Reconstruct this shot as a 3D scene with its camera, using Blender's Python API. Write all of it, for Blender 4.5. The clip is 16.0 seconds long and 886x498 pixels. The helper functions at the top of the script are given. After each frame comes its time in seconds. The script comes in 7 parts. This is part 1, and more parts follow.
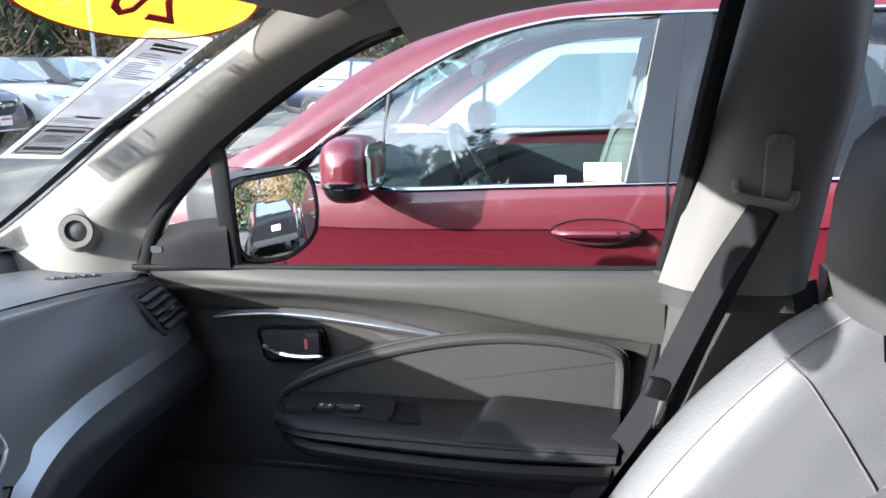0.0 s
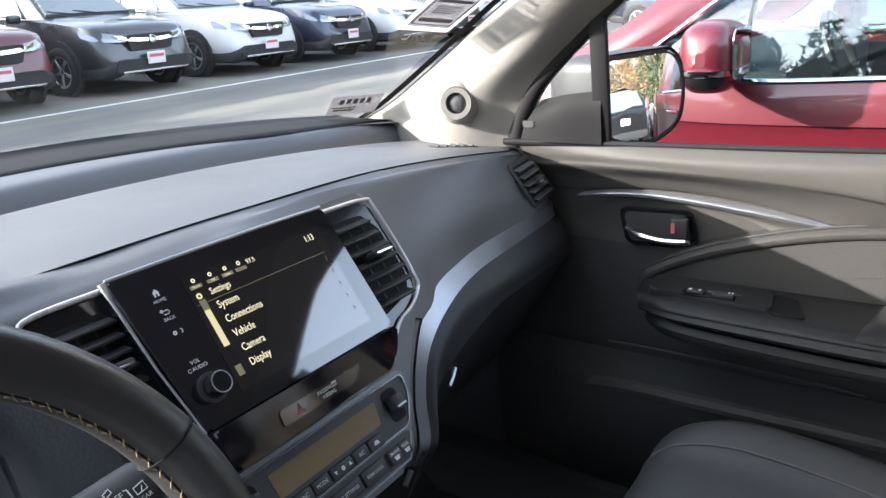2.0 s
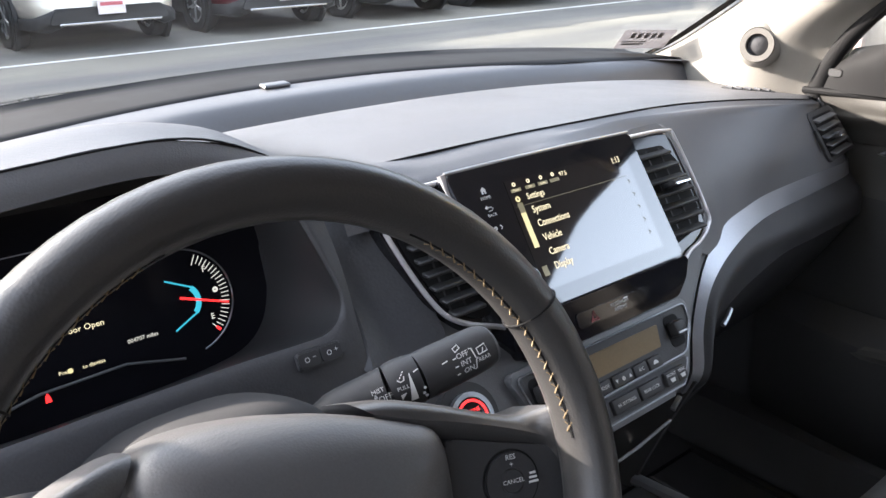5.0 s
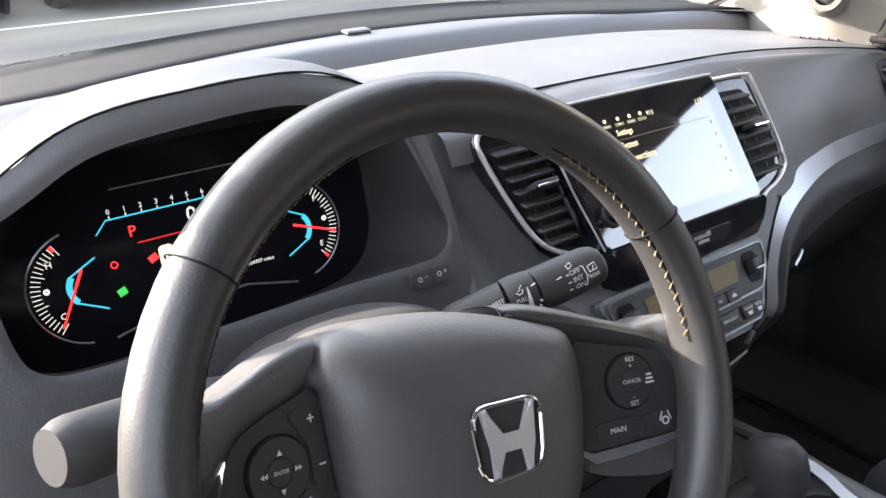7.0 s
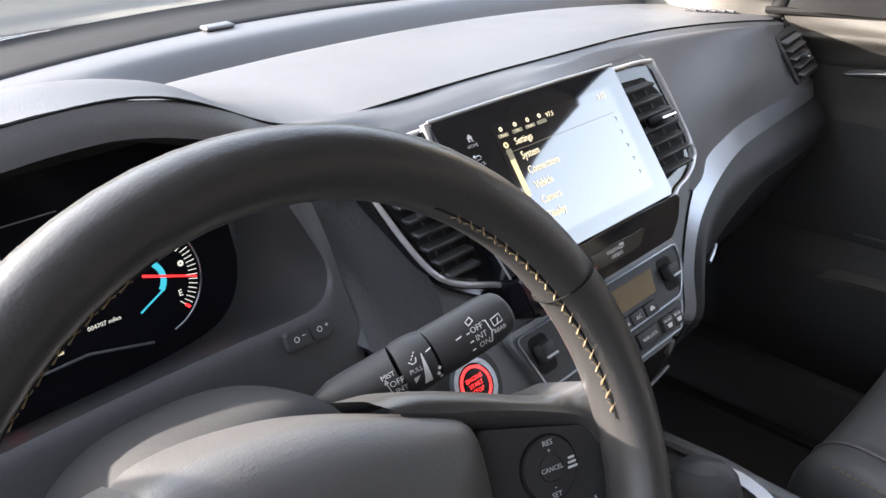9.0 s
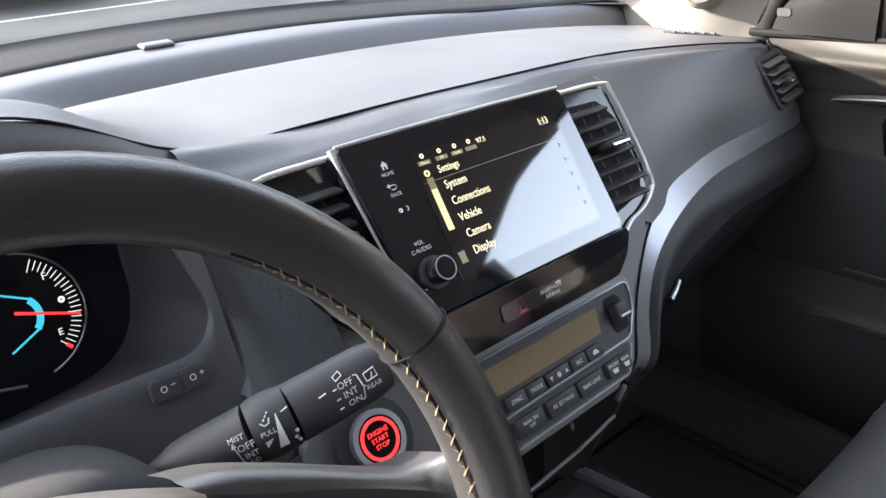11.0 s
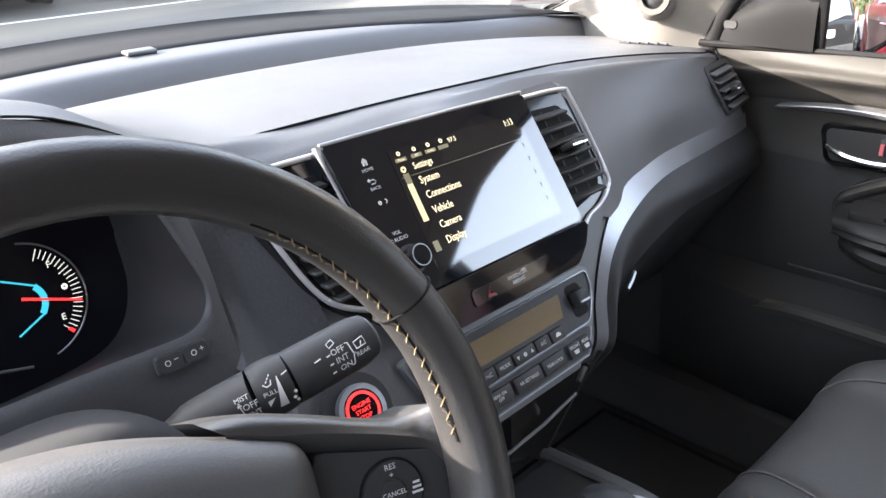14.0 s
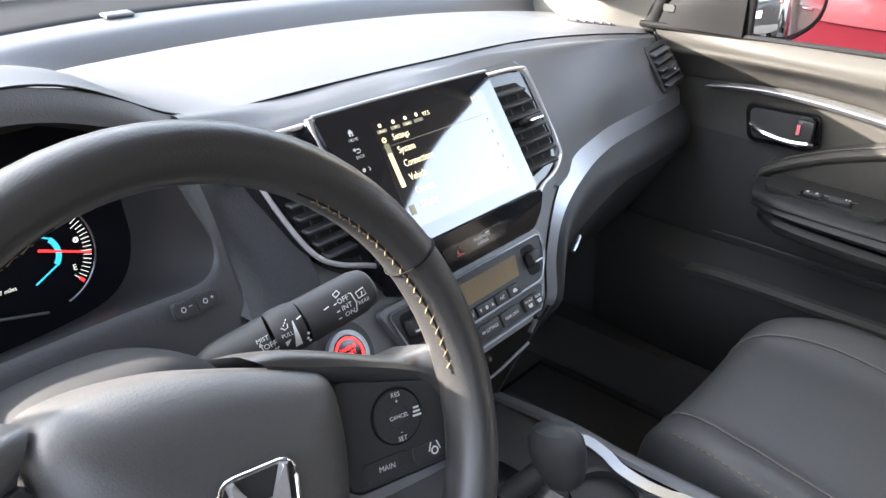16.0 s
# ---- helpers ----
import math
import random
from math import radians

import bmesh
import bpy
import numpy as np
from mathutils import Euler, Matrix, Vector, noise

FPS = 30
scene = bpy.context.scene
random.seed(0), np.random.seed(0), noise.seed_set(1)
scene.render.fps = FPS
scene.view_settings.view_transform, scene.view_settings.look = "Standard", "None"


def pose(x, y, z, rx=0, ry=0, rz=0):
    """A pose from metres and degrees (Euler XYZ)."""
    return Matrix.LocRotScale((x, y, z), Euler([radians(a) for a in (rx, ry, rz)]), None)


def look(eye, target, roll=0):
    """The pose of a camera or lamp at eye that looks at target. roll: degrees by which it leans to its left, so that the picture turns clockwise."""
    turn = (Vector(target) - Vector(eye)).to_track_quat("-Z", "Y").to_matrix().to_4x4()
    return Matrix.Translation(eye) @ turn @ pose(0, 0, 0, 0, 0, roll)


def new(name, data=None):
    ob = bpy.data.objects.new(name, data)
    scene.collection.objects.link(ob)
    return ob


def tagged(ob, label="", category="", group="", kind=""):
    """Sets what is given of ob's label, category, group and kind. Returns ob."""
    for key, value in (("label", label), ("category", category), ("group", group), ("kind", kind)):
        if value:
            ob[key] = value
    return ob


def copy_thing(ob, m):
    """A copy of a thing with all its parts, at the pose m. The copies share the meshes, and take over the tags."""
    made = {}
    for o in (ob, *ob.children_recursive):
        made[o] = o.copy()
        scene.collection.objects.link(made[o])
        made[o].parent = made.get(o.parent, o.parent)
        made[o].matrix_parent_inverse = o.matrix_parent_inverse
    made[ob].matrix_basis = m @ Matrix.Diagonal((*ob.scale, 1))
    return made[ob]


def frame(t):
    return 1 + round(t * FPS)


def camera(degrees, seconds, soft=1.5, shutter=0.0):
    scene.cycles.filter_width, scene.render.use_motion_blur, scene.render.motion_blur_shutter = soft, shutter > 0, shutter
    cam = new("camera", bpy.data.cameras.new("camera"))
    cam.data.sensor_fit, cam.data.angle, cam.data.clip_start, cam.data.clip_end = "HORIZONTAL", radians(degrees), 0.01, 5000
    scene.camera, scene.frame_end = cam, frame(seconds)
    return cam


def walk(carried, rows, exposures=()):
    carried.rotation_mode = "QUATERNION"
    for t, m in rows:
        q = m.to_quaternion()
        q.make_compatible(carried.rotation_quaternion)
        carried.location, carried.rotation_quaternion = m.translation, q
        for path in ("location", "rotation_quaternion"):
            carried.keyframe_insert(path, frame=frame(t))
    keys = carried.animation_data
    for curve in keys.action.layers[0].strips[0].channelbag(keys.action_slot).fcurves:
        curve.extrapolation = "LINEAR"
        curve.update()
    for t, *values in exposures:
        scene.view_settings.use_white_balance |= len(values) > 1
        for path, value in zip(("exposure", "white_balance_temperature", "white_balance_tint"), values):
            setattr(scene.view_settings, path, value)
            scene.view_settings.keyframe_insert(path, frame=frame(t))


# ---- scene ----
cam = camera(57.8, 16.0)
PATH = [
    (0, (-0.434, -0.407, 1.478), (1.474, 0.007, 1.043), -1.6),
    (0.5, (-0.454, -0.383, 1.467), (1.404, 0.198, 1.007), -2.2),
    (1, (-0.463, -0.362, 1.453), (1.324, 0.386, 0.954), -2.9),
    (1.5, (-0.464, -0.333, 1.429), (1.212, 0.607, 0.875), -3.5),
    (2, (-0.461, -0.3, 1.412), (1.107, 0.786, 0.81), -3.6),
    (2.5, (-0.468, -0.286, 1.406), (1.016, 0.9, 0.78), -3.6),
    (3, (-0.492, -0.288, 1.405), (0.908, 0.996, 0.779), -3.4),
    (3.5, (-0.523, -0.292, 1.406), (0.75, 1.117, 0.78), -3.8),
    (4, (-0.528, -0.274, 1.419), (0.682, 1.19, 0.796), -4.2),
    (4.5, (-0.536, -0.274, 1.408), (0.657, 1.193, 0.755), -4.1),
    (5, (-0.551, -0.279, 1.407), (0.601, 1.19, 0.69), -1.5),
    (7.5, (-0.64, -0.28, 1.396), (0.425, 1.202, 0.578), -1.8),
    (8, (-0.629, -0.226, 1.4), (0.538, 1.168, 0.566), -1.4),
    (8.5, (-0.583, -0.179, 1.411), (0.646, 1.142, 0.55), -1.6),
    (9, (-0.544, -0.201, 1.405), (0.678, 1.118, 0.528), -2.8),
    (9.5, (-0.484, -0.211, 1.392), (0.701, 1.149, 0.528), -3.6),
    (12, (-0.438, -0.22, 1.385), (0.804, 1.125, 0.581), -1.6),
    (12.5, (-0.442, -0.226, 1.386), (0.819, 1.1, 0.579), -1.3),
    (13, (-0.456, -0.228, 1.385), (0.806, 1.099, 0.582), -1.2),
    (13.5, (-0.471, -0.229, 1.386), (0.799, 1.096, 0.591), -1.5),
    (14, (-0.49, -0.252, 1.394), (0.791, 1.056, 0.588), -1.9),
    (14.5, (-0.522, -0.268, 1.397), (0.773, 1.012, 0.57), -1.8),
    (15, (-0.542, -0.276, 1.406), (0.762, 0.97, 0.542), -0.6),
    (15.5, (-0.568, -0.282, 1.421), (0.757, 0.922, 0.529), 0.6),
    (16, (-0.575, -0.275, 1.434), (0.792, 0.875, 0.535), 1.6),
]
walk(cam, [(t, look(eye, target, roll)) for t, eye, target, roll in PATH],
     [(0.0, 2.74, 5700, 10), (1.2, 2.80, 5850, 11), (2.2, 3.18, 6200, 13), (3.5, 3.46, 6450, 15), (5.0, 3.42, 6500, 15), (7.5, 3.76, 6650, 15), (8.5, 3.56, 6650, 15), (9.5, 3.56, 6550, 15), (12.5, 3.68, 6500, 15), (14.5, 3.81, 6500, 15), (16.0, 3.98, 6450, 13)])

# ---- light ----
SUN_FROM = Vector((-0.57, 0.70, 0.308)).normalized()
world = bpy.data.worlds.new("world")
scene.world = world
world.use_nodes = True
wn = world.node_tree
sky = wn.nodes.new("ShaderNodeTexSky")
sky.sky_type, sky.sun_disc = "NISHITA", False
sky.sun_elevation = math.asin(SUN_FROM.z)
sky.sun_rotation = math.atan2(SUN_FROM.x, SUN_FROM.y)
sky.dust_density = 2.0
haze = wn.nodes.new("ShaderNodeHueSaturation")
haze.inputs["Saturation"].default_value = 0.5
wn.links.new(sky.outputs[0], haze.inputs["Color"])
wn.links.new(haze.outputs[0], wn.nodes["Background"].inputs[0])
wn.nodes["Background"].inputs[1].default_value = 0.15
sun = new("sun", bpy.data.lights.new("sun", "SUN"))
sun.data.energy, sun.data.angle, sun.data.color = 2.8, radians(0.6), (1.0, 0.93, 0.82)
sun.matrix_world = look(SUN_FROM * 50, (0, 0, 0))

# ---- materials ----
def mat(name, color, rough=0.5, metal=0.0, grain=0.0, bump=0.0, scale=400.0, coat=0.0, var=0.12, spec=0.5,
        alpha=1.0, emit=None, strength=0.0, leather=False, broad=6.0):
    m = bpy.data.materials.new(name)
    m.use_nodes = True
    nt = m.node_tree
    b = nt.nodes["Principled BSDF"]
    b.inputs["Base Color"].default_value = (*color, 1)
    b.inputs["Roughness"].default_value = rough
    b.inputs["Metallic"].default_value = metal
    b.inputs["Coat Weight"].default_value = coat
    b.inputs["Coat Roughness"].default_value = 0.04
    b.inputs["Specular IOR Level"].default_value = spec
    if alpha < 1:
        b.inputs["Alpha"].default_value = alpha
    if emit:
        b.inputs["Emission Color"].default_value = (*emit, 1)
        b.inputs["Emission Strength"].default_value = strength
    if var > 0 and not emit:
        co = nt.nodes.new("ShaderNodeTexCoord")
        n1 = nt.nodes.new("ShaderNodeTexNoise")
        n1.inputs["Scale"].default_value, n1.inputs["Detail"].default_value = broad, 5
        n2 = nt.nodes.new("ShaderNodeTexNoise")
        n2.inputs["Scale"].default_value, n2.inputs["Detail"].default_value = scale, 2
        for n in (n1, n2):
            nt.links.new(co.outputs["Object"], n.inputs["Vector"])
        mixf = nt.nodes.new("ShaderNodeMath")
        mixf.operation = "ADD"
        nt.links.new(n1.outputs[0], mixf.inputs[0])
        nt.links.new(n2.outputs[0], mixf.inputs[1])
        mr = nt.nodes.new("ShaderNodeMapRange")
        mr.inputs[1].default_value, mr.inputs[2].default_value = 0.6, 1.4
        mr.inputs[3].default_value, mr.inputs[4].default_value = 1 - var, 1 + var
        nt.links.new(mixf.outputs[0], mr.inputs[0])
        mul = nt.nodes.new("ShaderNodeVectorMath")
        mul.operation = "SCALE"
        mul.inputs[0].default_value = color
        nt.links.new(mr.outputs[0], mul.inputs["Scale"])
        nt.links.new(mul.outputs[0], b.inputs["Base Color"])
        rr = nt.nodes.new("ShaderNodeMapRange")
        rr.inputs[1].default_value, rr.inputs[2].default_value = 0.3, 0.7
        rr.inputs[3].default_value, rr.inputs[4].default_value = max(0, rough - 0.06), min(1, rough + 0.06)
        nt.links.new(n1.outputs[0], rr.inputs[0])
        nt.links.new(rr.outputs[0], b.inputs["Roughness"])
        if bump > 0:
            bp = nt.nodes.new("ShaderNodeBump")
            bp.inputs["Strength"].default_value = bump
            bp.inputs["Distance"].default_value = 0.0004 if scale > 100 else 0.004
            if leather:
                vo = nt.nodes.new("ShaderNodeTexVoronoi")
                vo.inputs["Scale"].default_value = scale
                nt.links.new(co.outputs["Object"], vo.inputs["Vector"])
                nt.links.new(vo.outputs["Distance"], bp.inputs["Height"])
            else:
                nt.links.new(n2.outputs[0], bp.inputs["Height"])
            nt.links.new(bp.outputs[0], b.inputs["Normal"])
    return m


DASH = mat("dash_soft_plastic", (0.074, 0.074, 0.078), 0.45, bump=0.32, scale=600, leather=True)
DASH_LOW = mat("dash_lower_plastic", (0.040, 0.040, 0.0425), 0.55, spec=0.35, bump=0.5, scale=480, leather=True)
DOOR_MAT = mat("door_soft_plastic", (0.050, 0.0475, 0.0435), 0.6, spec=0.2, bump=0.35, scale=600, leather=True)
DOOR_DARK = mat("door_dark_plastic", (0.036, 0.0358, 0.0355), 0.6, spec=0.15, bump=0.3, scale=600, leather=True)
PAD_GRAIN = mat("grained_side_pad", (0.036, 0.037, 0.040), 0.5, spec=0.4, bump=1.0, scale=300, leather=True)
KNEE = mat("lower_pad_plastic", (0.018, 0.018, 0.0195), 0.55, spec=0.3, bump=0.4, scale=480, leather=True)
INSERT = mat("door_insert_vinyl", (0.033, 0.0315, 0.029), 0.55, spec=0.3, bump=0.6, scale=420, leather=True)
ARM_PAD = mat("armrest_leatherette", (0.011, 0.011, 0.0112), 0.5, spec=0.3, bump=0.35, scale=600, leather=True)
LEATHER = mat("seat_leather", (0.074, 0.073, 0.073), 0.5, spec=0.4, bump=0.5, scale=420, leather=True)
WHEEL_LEATHER = mat("wheel_leather", (0.033, 0.032, 0.0315), 0.36, spec=0.6, bump=0.2, scale=650, leather=True)
AIRBAG = mat("airbag_cover", (0.062, 0.0605, 0.0605), 0.42, bump=0.3, scale=640, leather=True)
BEIGE = mat("pillar_trim_fabric", (0.175, 0.165, 0.147), 0.8, bump=0.3, scale=900)
PILLAR_GREY = mat("pillar_trim_grey", (0.125, 0.118, 0.108), 0.75, bump=0.25, scale=900)
HEADLINER = mat("headliner_fabric", (0.30, 0.285, 0.265), 0.95, bump=0.4, scale=900)
GLOSS = mat("piano_black", (0.008, 0.008, 0.009), 0.10, coat=0.2, var=0.05)
GLASSBLACK = mat("screen_glass", (0.006, 0.006, 0.008), 0.10, spec=0.12, var=0.03)
PANEL = mat("touch_panel", (0.006, 0.007, 0.010), 0.05, spec=0.8, var=0.0, coat=1.0)
PANEL.node_tree.nodes["Principled BSDF"].inputs["Coat IOR"].default_value = 1.5
LCD = mat("lcd_glass", (0.010, 0.009, 0.011), 0.05, spec=1.0, var=0.0, coat=1.0)
LCD.node_tree.nodes["Principled BSDF"].inputs["Coat IOR"].default_value = 1.62
LIP = mat("gloss_lip", (0.005, 0.005, 0.007), 0.08, spec=0.22, var=0.05)
CHROME = mat("chrome", (0.75, 0.75, 0.76), 0.12, 1.0, var=0.04)
SATIN = mat("satin_silver", (0.31, 0.32, 0.34), 0.36, 0.85, var=0.06)
BRIGHT = mat("bright_satin_edge", (0.46, 0.45, 0.45), 0.3, 0.45, var=0.05)
SATIN_DARK = mat("satin_grey_paint", (0.105, 0.107, 0.111), 0.42, 0.3, bump=0.1, scale=900, var=0.06)
# column plastic with shade put into its colour, as the sun reaches the shroud
COLUMN_SHADED = mat("column_plastic_shaded", (0.026, 0.026, 0.027), 0.75, spec=0.15, bump=0.3, scale=500)
RUBBER = mat("black_rubber", (0.0055, 0.0055, 0.006), 0.7, spec=0.18, bump=0.2, scale=500)
BLACK = mat("black_plastic", (0.029, 0.029, 0.030), 0.5, spec=0.3, bump=0.15, scale=800)
CARPET = mat("dark_carpet", (0.055, 0.055, 0.056), 0.95, spec=0.1, bump=0.8, scale=900)
WEB = mat("belt_webbing", (0.007, 0.007, 0.0075), 0.65, spec=0.12, bump=0.6, scale=1500)
STITCH = mat("beige_thread", (0.18, 0.13, 0.07), 0.7, var=0.1)
WHITE_INK = mat("white_marking", (0.55, 0.55, 0.54), 0.6, var=0.02)
AMBER_LCD = mat("amber_lcd", (0.19, 0.135, 0.07), 0.35, spec=0.1, var=0.1)
UI_TEXT = mat("screen_text", (0.1, 0.1, 0.08), 0.3, emit=(0.95, 0.85, 0.55), strength=0.13)
UI_BAR = mat("screen_bar", (0.1, 0.1, 0.08), 0.3, emit=(0.85, 0.75, 0.38), strength=0.11)
UI_DIM = mat("screen_dim", (0.02, 0.02, 0.015), 0.3, emit=(0.25, 0.23, 0.14), strength=0.08)
RED_GLOW = mat("red_backlight", (0.3, 0.01, 0.01), 0.3, emit=(1.0, 0.03, 0.03), strength=0.22)
RED_DIM = mat("dim_red_backlight", (0.15, 0.01, 0.01), 0.3, emit=(1.0, 0.03, 0.06), strength=0.06)
CYAN_GLOW = mat("cyan_backlight", (0.01, 0.2, 0.25), 0.3, emit=(0.05, 0.55, 0.7), strength=0.09)
GREEN_GLOW = mat("green_backlight", (0.01, 0.2, 0.02), 0.3, emit=(0.05, 0.8, 0.15), strength=0.07)
WHITE_GLOW = mat("white_backlight", (0.2, 0.2, 0.2), 0.3, emit=(0.9, 0.9, 0.8), strength=0.09)
YEL = mat("yellow_vinyl", (0.85, 0.55, 0.02), 0.5, var=0.05)
PAPER = mat("sticker_paper", (0.40, 0.385, 0.39), 0.7, var=0.04)
INK = mat("printed_ink", (0.12, 0.11, 0.11), 0.7, var=0.05)
FAINT = mat("faint_print", (0.40, 0.38, 0.385), 0.7, var=0.05)
MARGIN = mat("sticker_margin", (0.75, 0.74, 0.73), 0.7, var=0.05)
for m_, c_ in ((PAPER, (0.34, 0.33, 0.34, 1)), (MARGIN, (0.7, 0.69, 0.68, 1)), (FAINT, (0.16, 0.15, 0.155, 1)), (YEL, (0.9, 0.6, 0.03, 1))):
    pt = m_.node_tree
    p_t, p_m = pt.nodes.new("ShaderNodeBsdfTranslucent"), pt.nodes.new("ShaderNodeMixShader")
    p_t.inputs[0].default_value = c_
    p_m.inputs[0].default_value = 0.6
    pt.links.new(pt.nodes["Principled BSDF"].outputs[0], p_m.inputs[1])
    pt.links.new(p_t.outputs[0], p_m.inputs[2])
    p_c, p_k = pt.nodes.new("ShaderNodeBsdfTransparent"), pt.nodes.new("ShaderNodeMixShader")
    p_k.inputs[0].default_value = 0.38
    pt.links.new(p_m.outputs[0], p_k.inputs[1])
    pt.links.new(p_c.outputs[0], p_k.inputs[2])
    pt.links.new(p_k.outputs[0], pt.nodes["Material Output"].inputs[0])
ASPHALT = mat("asphalt", (0.115, 0.112, 0.103), 0.85, bump=0.9, scale=60, var=0.35, broad=0.6)
at_ = ASPHALT.node_tree
# worn pale streaks along the aisle, darker sealed bands
a_co, a_mp, a_no, a_mx = (at_.nodes.new(k) for k in ("ShaderNodeTexCoord", "ShaderNodeMapping", "ShaderNodeTexNoise", "ShaderNodeMix"))
a_mp.inputs["Scale"].default_value = (0.10, 0.55, 1)
a_no.inputs["Scale"].default_value, a_no.inputs["Detail"].default_value = 1.0, 6
a_mx.data_type, a_mx.blend_type = "RGBA", "MULTIPLY"
a_mx.inputs[0].default_value = 1.0
a_rp = at_.nodes.new("ShaderNodeValToRGB")
a_rp.color_ramp.elements[0].position, a_rp.color_ramp.elements[0].color = 0.40, (0.62, 0.63, 0.66, 1)
a_rp.color_ramp.elements[1].position, a_rp.color_ramp.elements[1].color = 0.62, (1.5, 1.42, 1.25, 1)
a_bs = at_.nodes["Principled BSDF"]
at_.links.new(a_co.outputs["Object"], a_mp.inputs[0])
at_.links.new(a_mp.outputs[0], a_no.inputs["Vector"])
at_.links.new(a_no.outputs[0], a_rp.inputs[0])
at_.links.new(a_bs.inputs["Base Color"].links[0].from_socket, a_mx.inputs[6])
at_.links.new(a_rp.outputs[0], a_mx.inputs[7])
at_.links.new(a_mx.outputs[2], a_bs.inputs["Base Color"])
LINE = mat("road_paint", (0.62, 0.61, 0.57), 0.8, bump=0.3, scale=50, var=0.25)
TYRE = mat("tyre_rubber", (0.02, 0.02, 0.02), 0.8, bump=0.4, scale=90)
CARGLASS = mat("tinted_car_glass", (0.13, 0.15, 0.15), 0.05, spec=1.0, coat=1.0, var=0.03)
LAMP = mat("headlamp_lens", (0.30, 0.31, 0.33), 0.08, 0.5, coat=1.0, var=0.1)
ALLOY = mat("alloy_rim", (0.45, 0.46, 0.47), 0.3, 0.8, var=0.06)
PALE = mat("pale_yellow_paper", (0.72, 0.70, 0.42), 0.6, var=0.06)
PLATE = mat("plate_white", (0.75, 0.68, 0.68), 0.5, var=0.04)
PLATE_RED = mat("plate_print", (0.5, 0.12, 0.14), 0.5, var=0.04)
BARK = mat("bark", (0.17, 0.12, 0.08), 0.9, bump=0.8, scale=30, var=0.3)
TWIGS = mat("bare_twigs", (0.27, 0.18, 0.10), 0.9, var=0.35, scale=3)
NEEDLES = mat("pine_needles", (0.05, 0.075, 0.035), 0.9, var=0.4, scale=3)
GALV = mat("galvanised_steel", (0.45, 0.46, 0.47), 0.5, 0.7)


def paint(name, color, metallic=0.35, rough=0.32):
    return mat(name, color, rough, metallic, coat=0.8, var=0.05, scale=2500, broad=1.5)


P_WHITE = paint("white_paint", (0.62, 0.62, 0.62), 0.0, 0.3)
P_RED = paint("red_paint", (0.095, 0.007, 0.014), 0.1, 0.42)
P_GREY = paint("graphite_paint", (0.045, 0.046, 0.05), 0.5)
P_BLUE = paint("blue_paint", (0.013, 0.019, 0.045), 0.4)
P_BLACK = paint("black_paint", (0.012, 0.012, 0.013), 0.3)
P_TAN = paint("champagne_paint", (0.52, 0.48, 0.42), 0.4)

# real glass for panes
GLASS = bpy.data.materials.new("clear_glass")
GLASS.use_nodes = True
gt = GLASS.node_tree
gt.nodes.remove(gt.nodes["Principled BSDF"])
g_t, g_g, g_m = (gt.nodes.new(k) for k in ("ShaderNodeBsdfTransparent", "ShaderNodeBsdfGlossy", "ShaderNodeMixShader"))
g_w, g_p, g_a = gt.nodes.new("ShaderNodeLayerWeight"), gt.nodes.new("ShaderNodeMath"), gt.nodes.new("ShaderNodeMath")
g_t.inputs[0].default_value = (0.90, 0.94, 0.93, 1)
g_g.inputs["Roughness"].default_value = 0.0
g_w.inputs[0].default_value = 0.5
g_p.operation, g_p.inputs[1].default_value = "POWER", 5.0
g_a.operation, g_a.inputs[1].default_value, g_a.inputs[2].default_value = "MULTIPLY_ADD", 0.9, 0.05
gt.links.new(g_w.outputs["Facing"], g_p.inputs[0])
gt.links.new(g_p.outputs[0], g_a.inputs[0])
gt.links.new(g_a.outputs[0], g_m.inputs[0])
gt.links.new(g_t.outputs[0], g_m.inputs[1])
gt.links.new(g_g.outputs[0], g_m.inputs[2])
gt.links.new(g_m.outputs[0], gt.nodes["Material Output"].inputs[0])
TINT = GLASS.copy()
TINT.name = "tinted_glass"
next(n for n in TINT.node_tree.nodes if n.type == "BSDF_TRANSPARENT").inputs[0].default_value = (0.52, 0.68, 0.68, 1)
next(n for n in TINT.node_tree.nodes if n.type == "MATH" and n.operation == "MULTIPLY_ADD").inputs[2].default_value = 0.15
PRIVACY = GLASS.copy()
PRIVACY.name = "privacy_glass"
next(n for n in PRIVACY.node_tree.nodes if n.type == "BSDF_TRANSPARENT").inputs[0].default_value = (0.10, 0.12, 0.13, 1)
MIRROR = mat("mirror_glass", (0.86, 0.88, 0.9), 0.0, 1.0, var=0)


# ---- builders ----
def part(name, bm, material, parent=None, label="", smooth=True, angle=40):
    me = bpy.data.meshes.new(name)
    bmesh.ops.recalc_face_normals(bm, faces=bm.faces[:])
    for e in bm.edges:
        if len(e.link_faces) == 2:
            a = e.calc_face_angle(0)
            e.smooth = a < (radians(10) if max(len(q.verts) for q in e.link_faces) > 4 else radians(angle))
    for fc in bm.faces:
        fc.smooth = smooth
    bm.to_mesh(me)
    bm.free()
    if material:
        me.materials.append(material)
    ob = new(name, me)
    if parent:
        ob.parent = parent
    if label:
        ob["label"] = label
    return ob


def thing(name, label, category, group="", kind="", at=(0, 0, 0)):
    ob = new(name)
    ob.empty_display_size = 0.05
    ob.location = at
    return tagged(ob, label, category, group, kind)


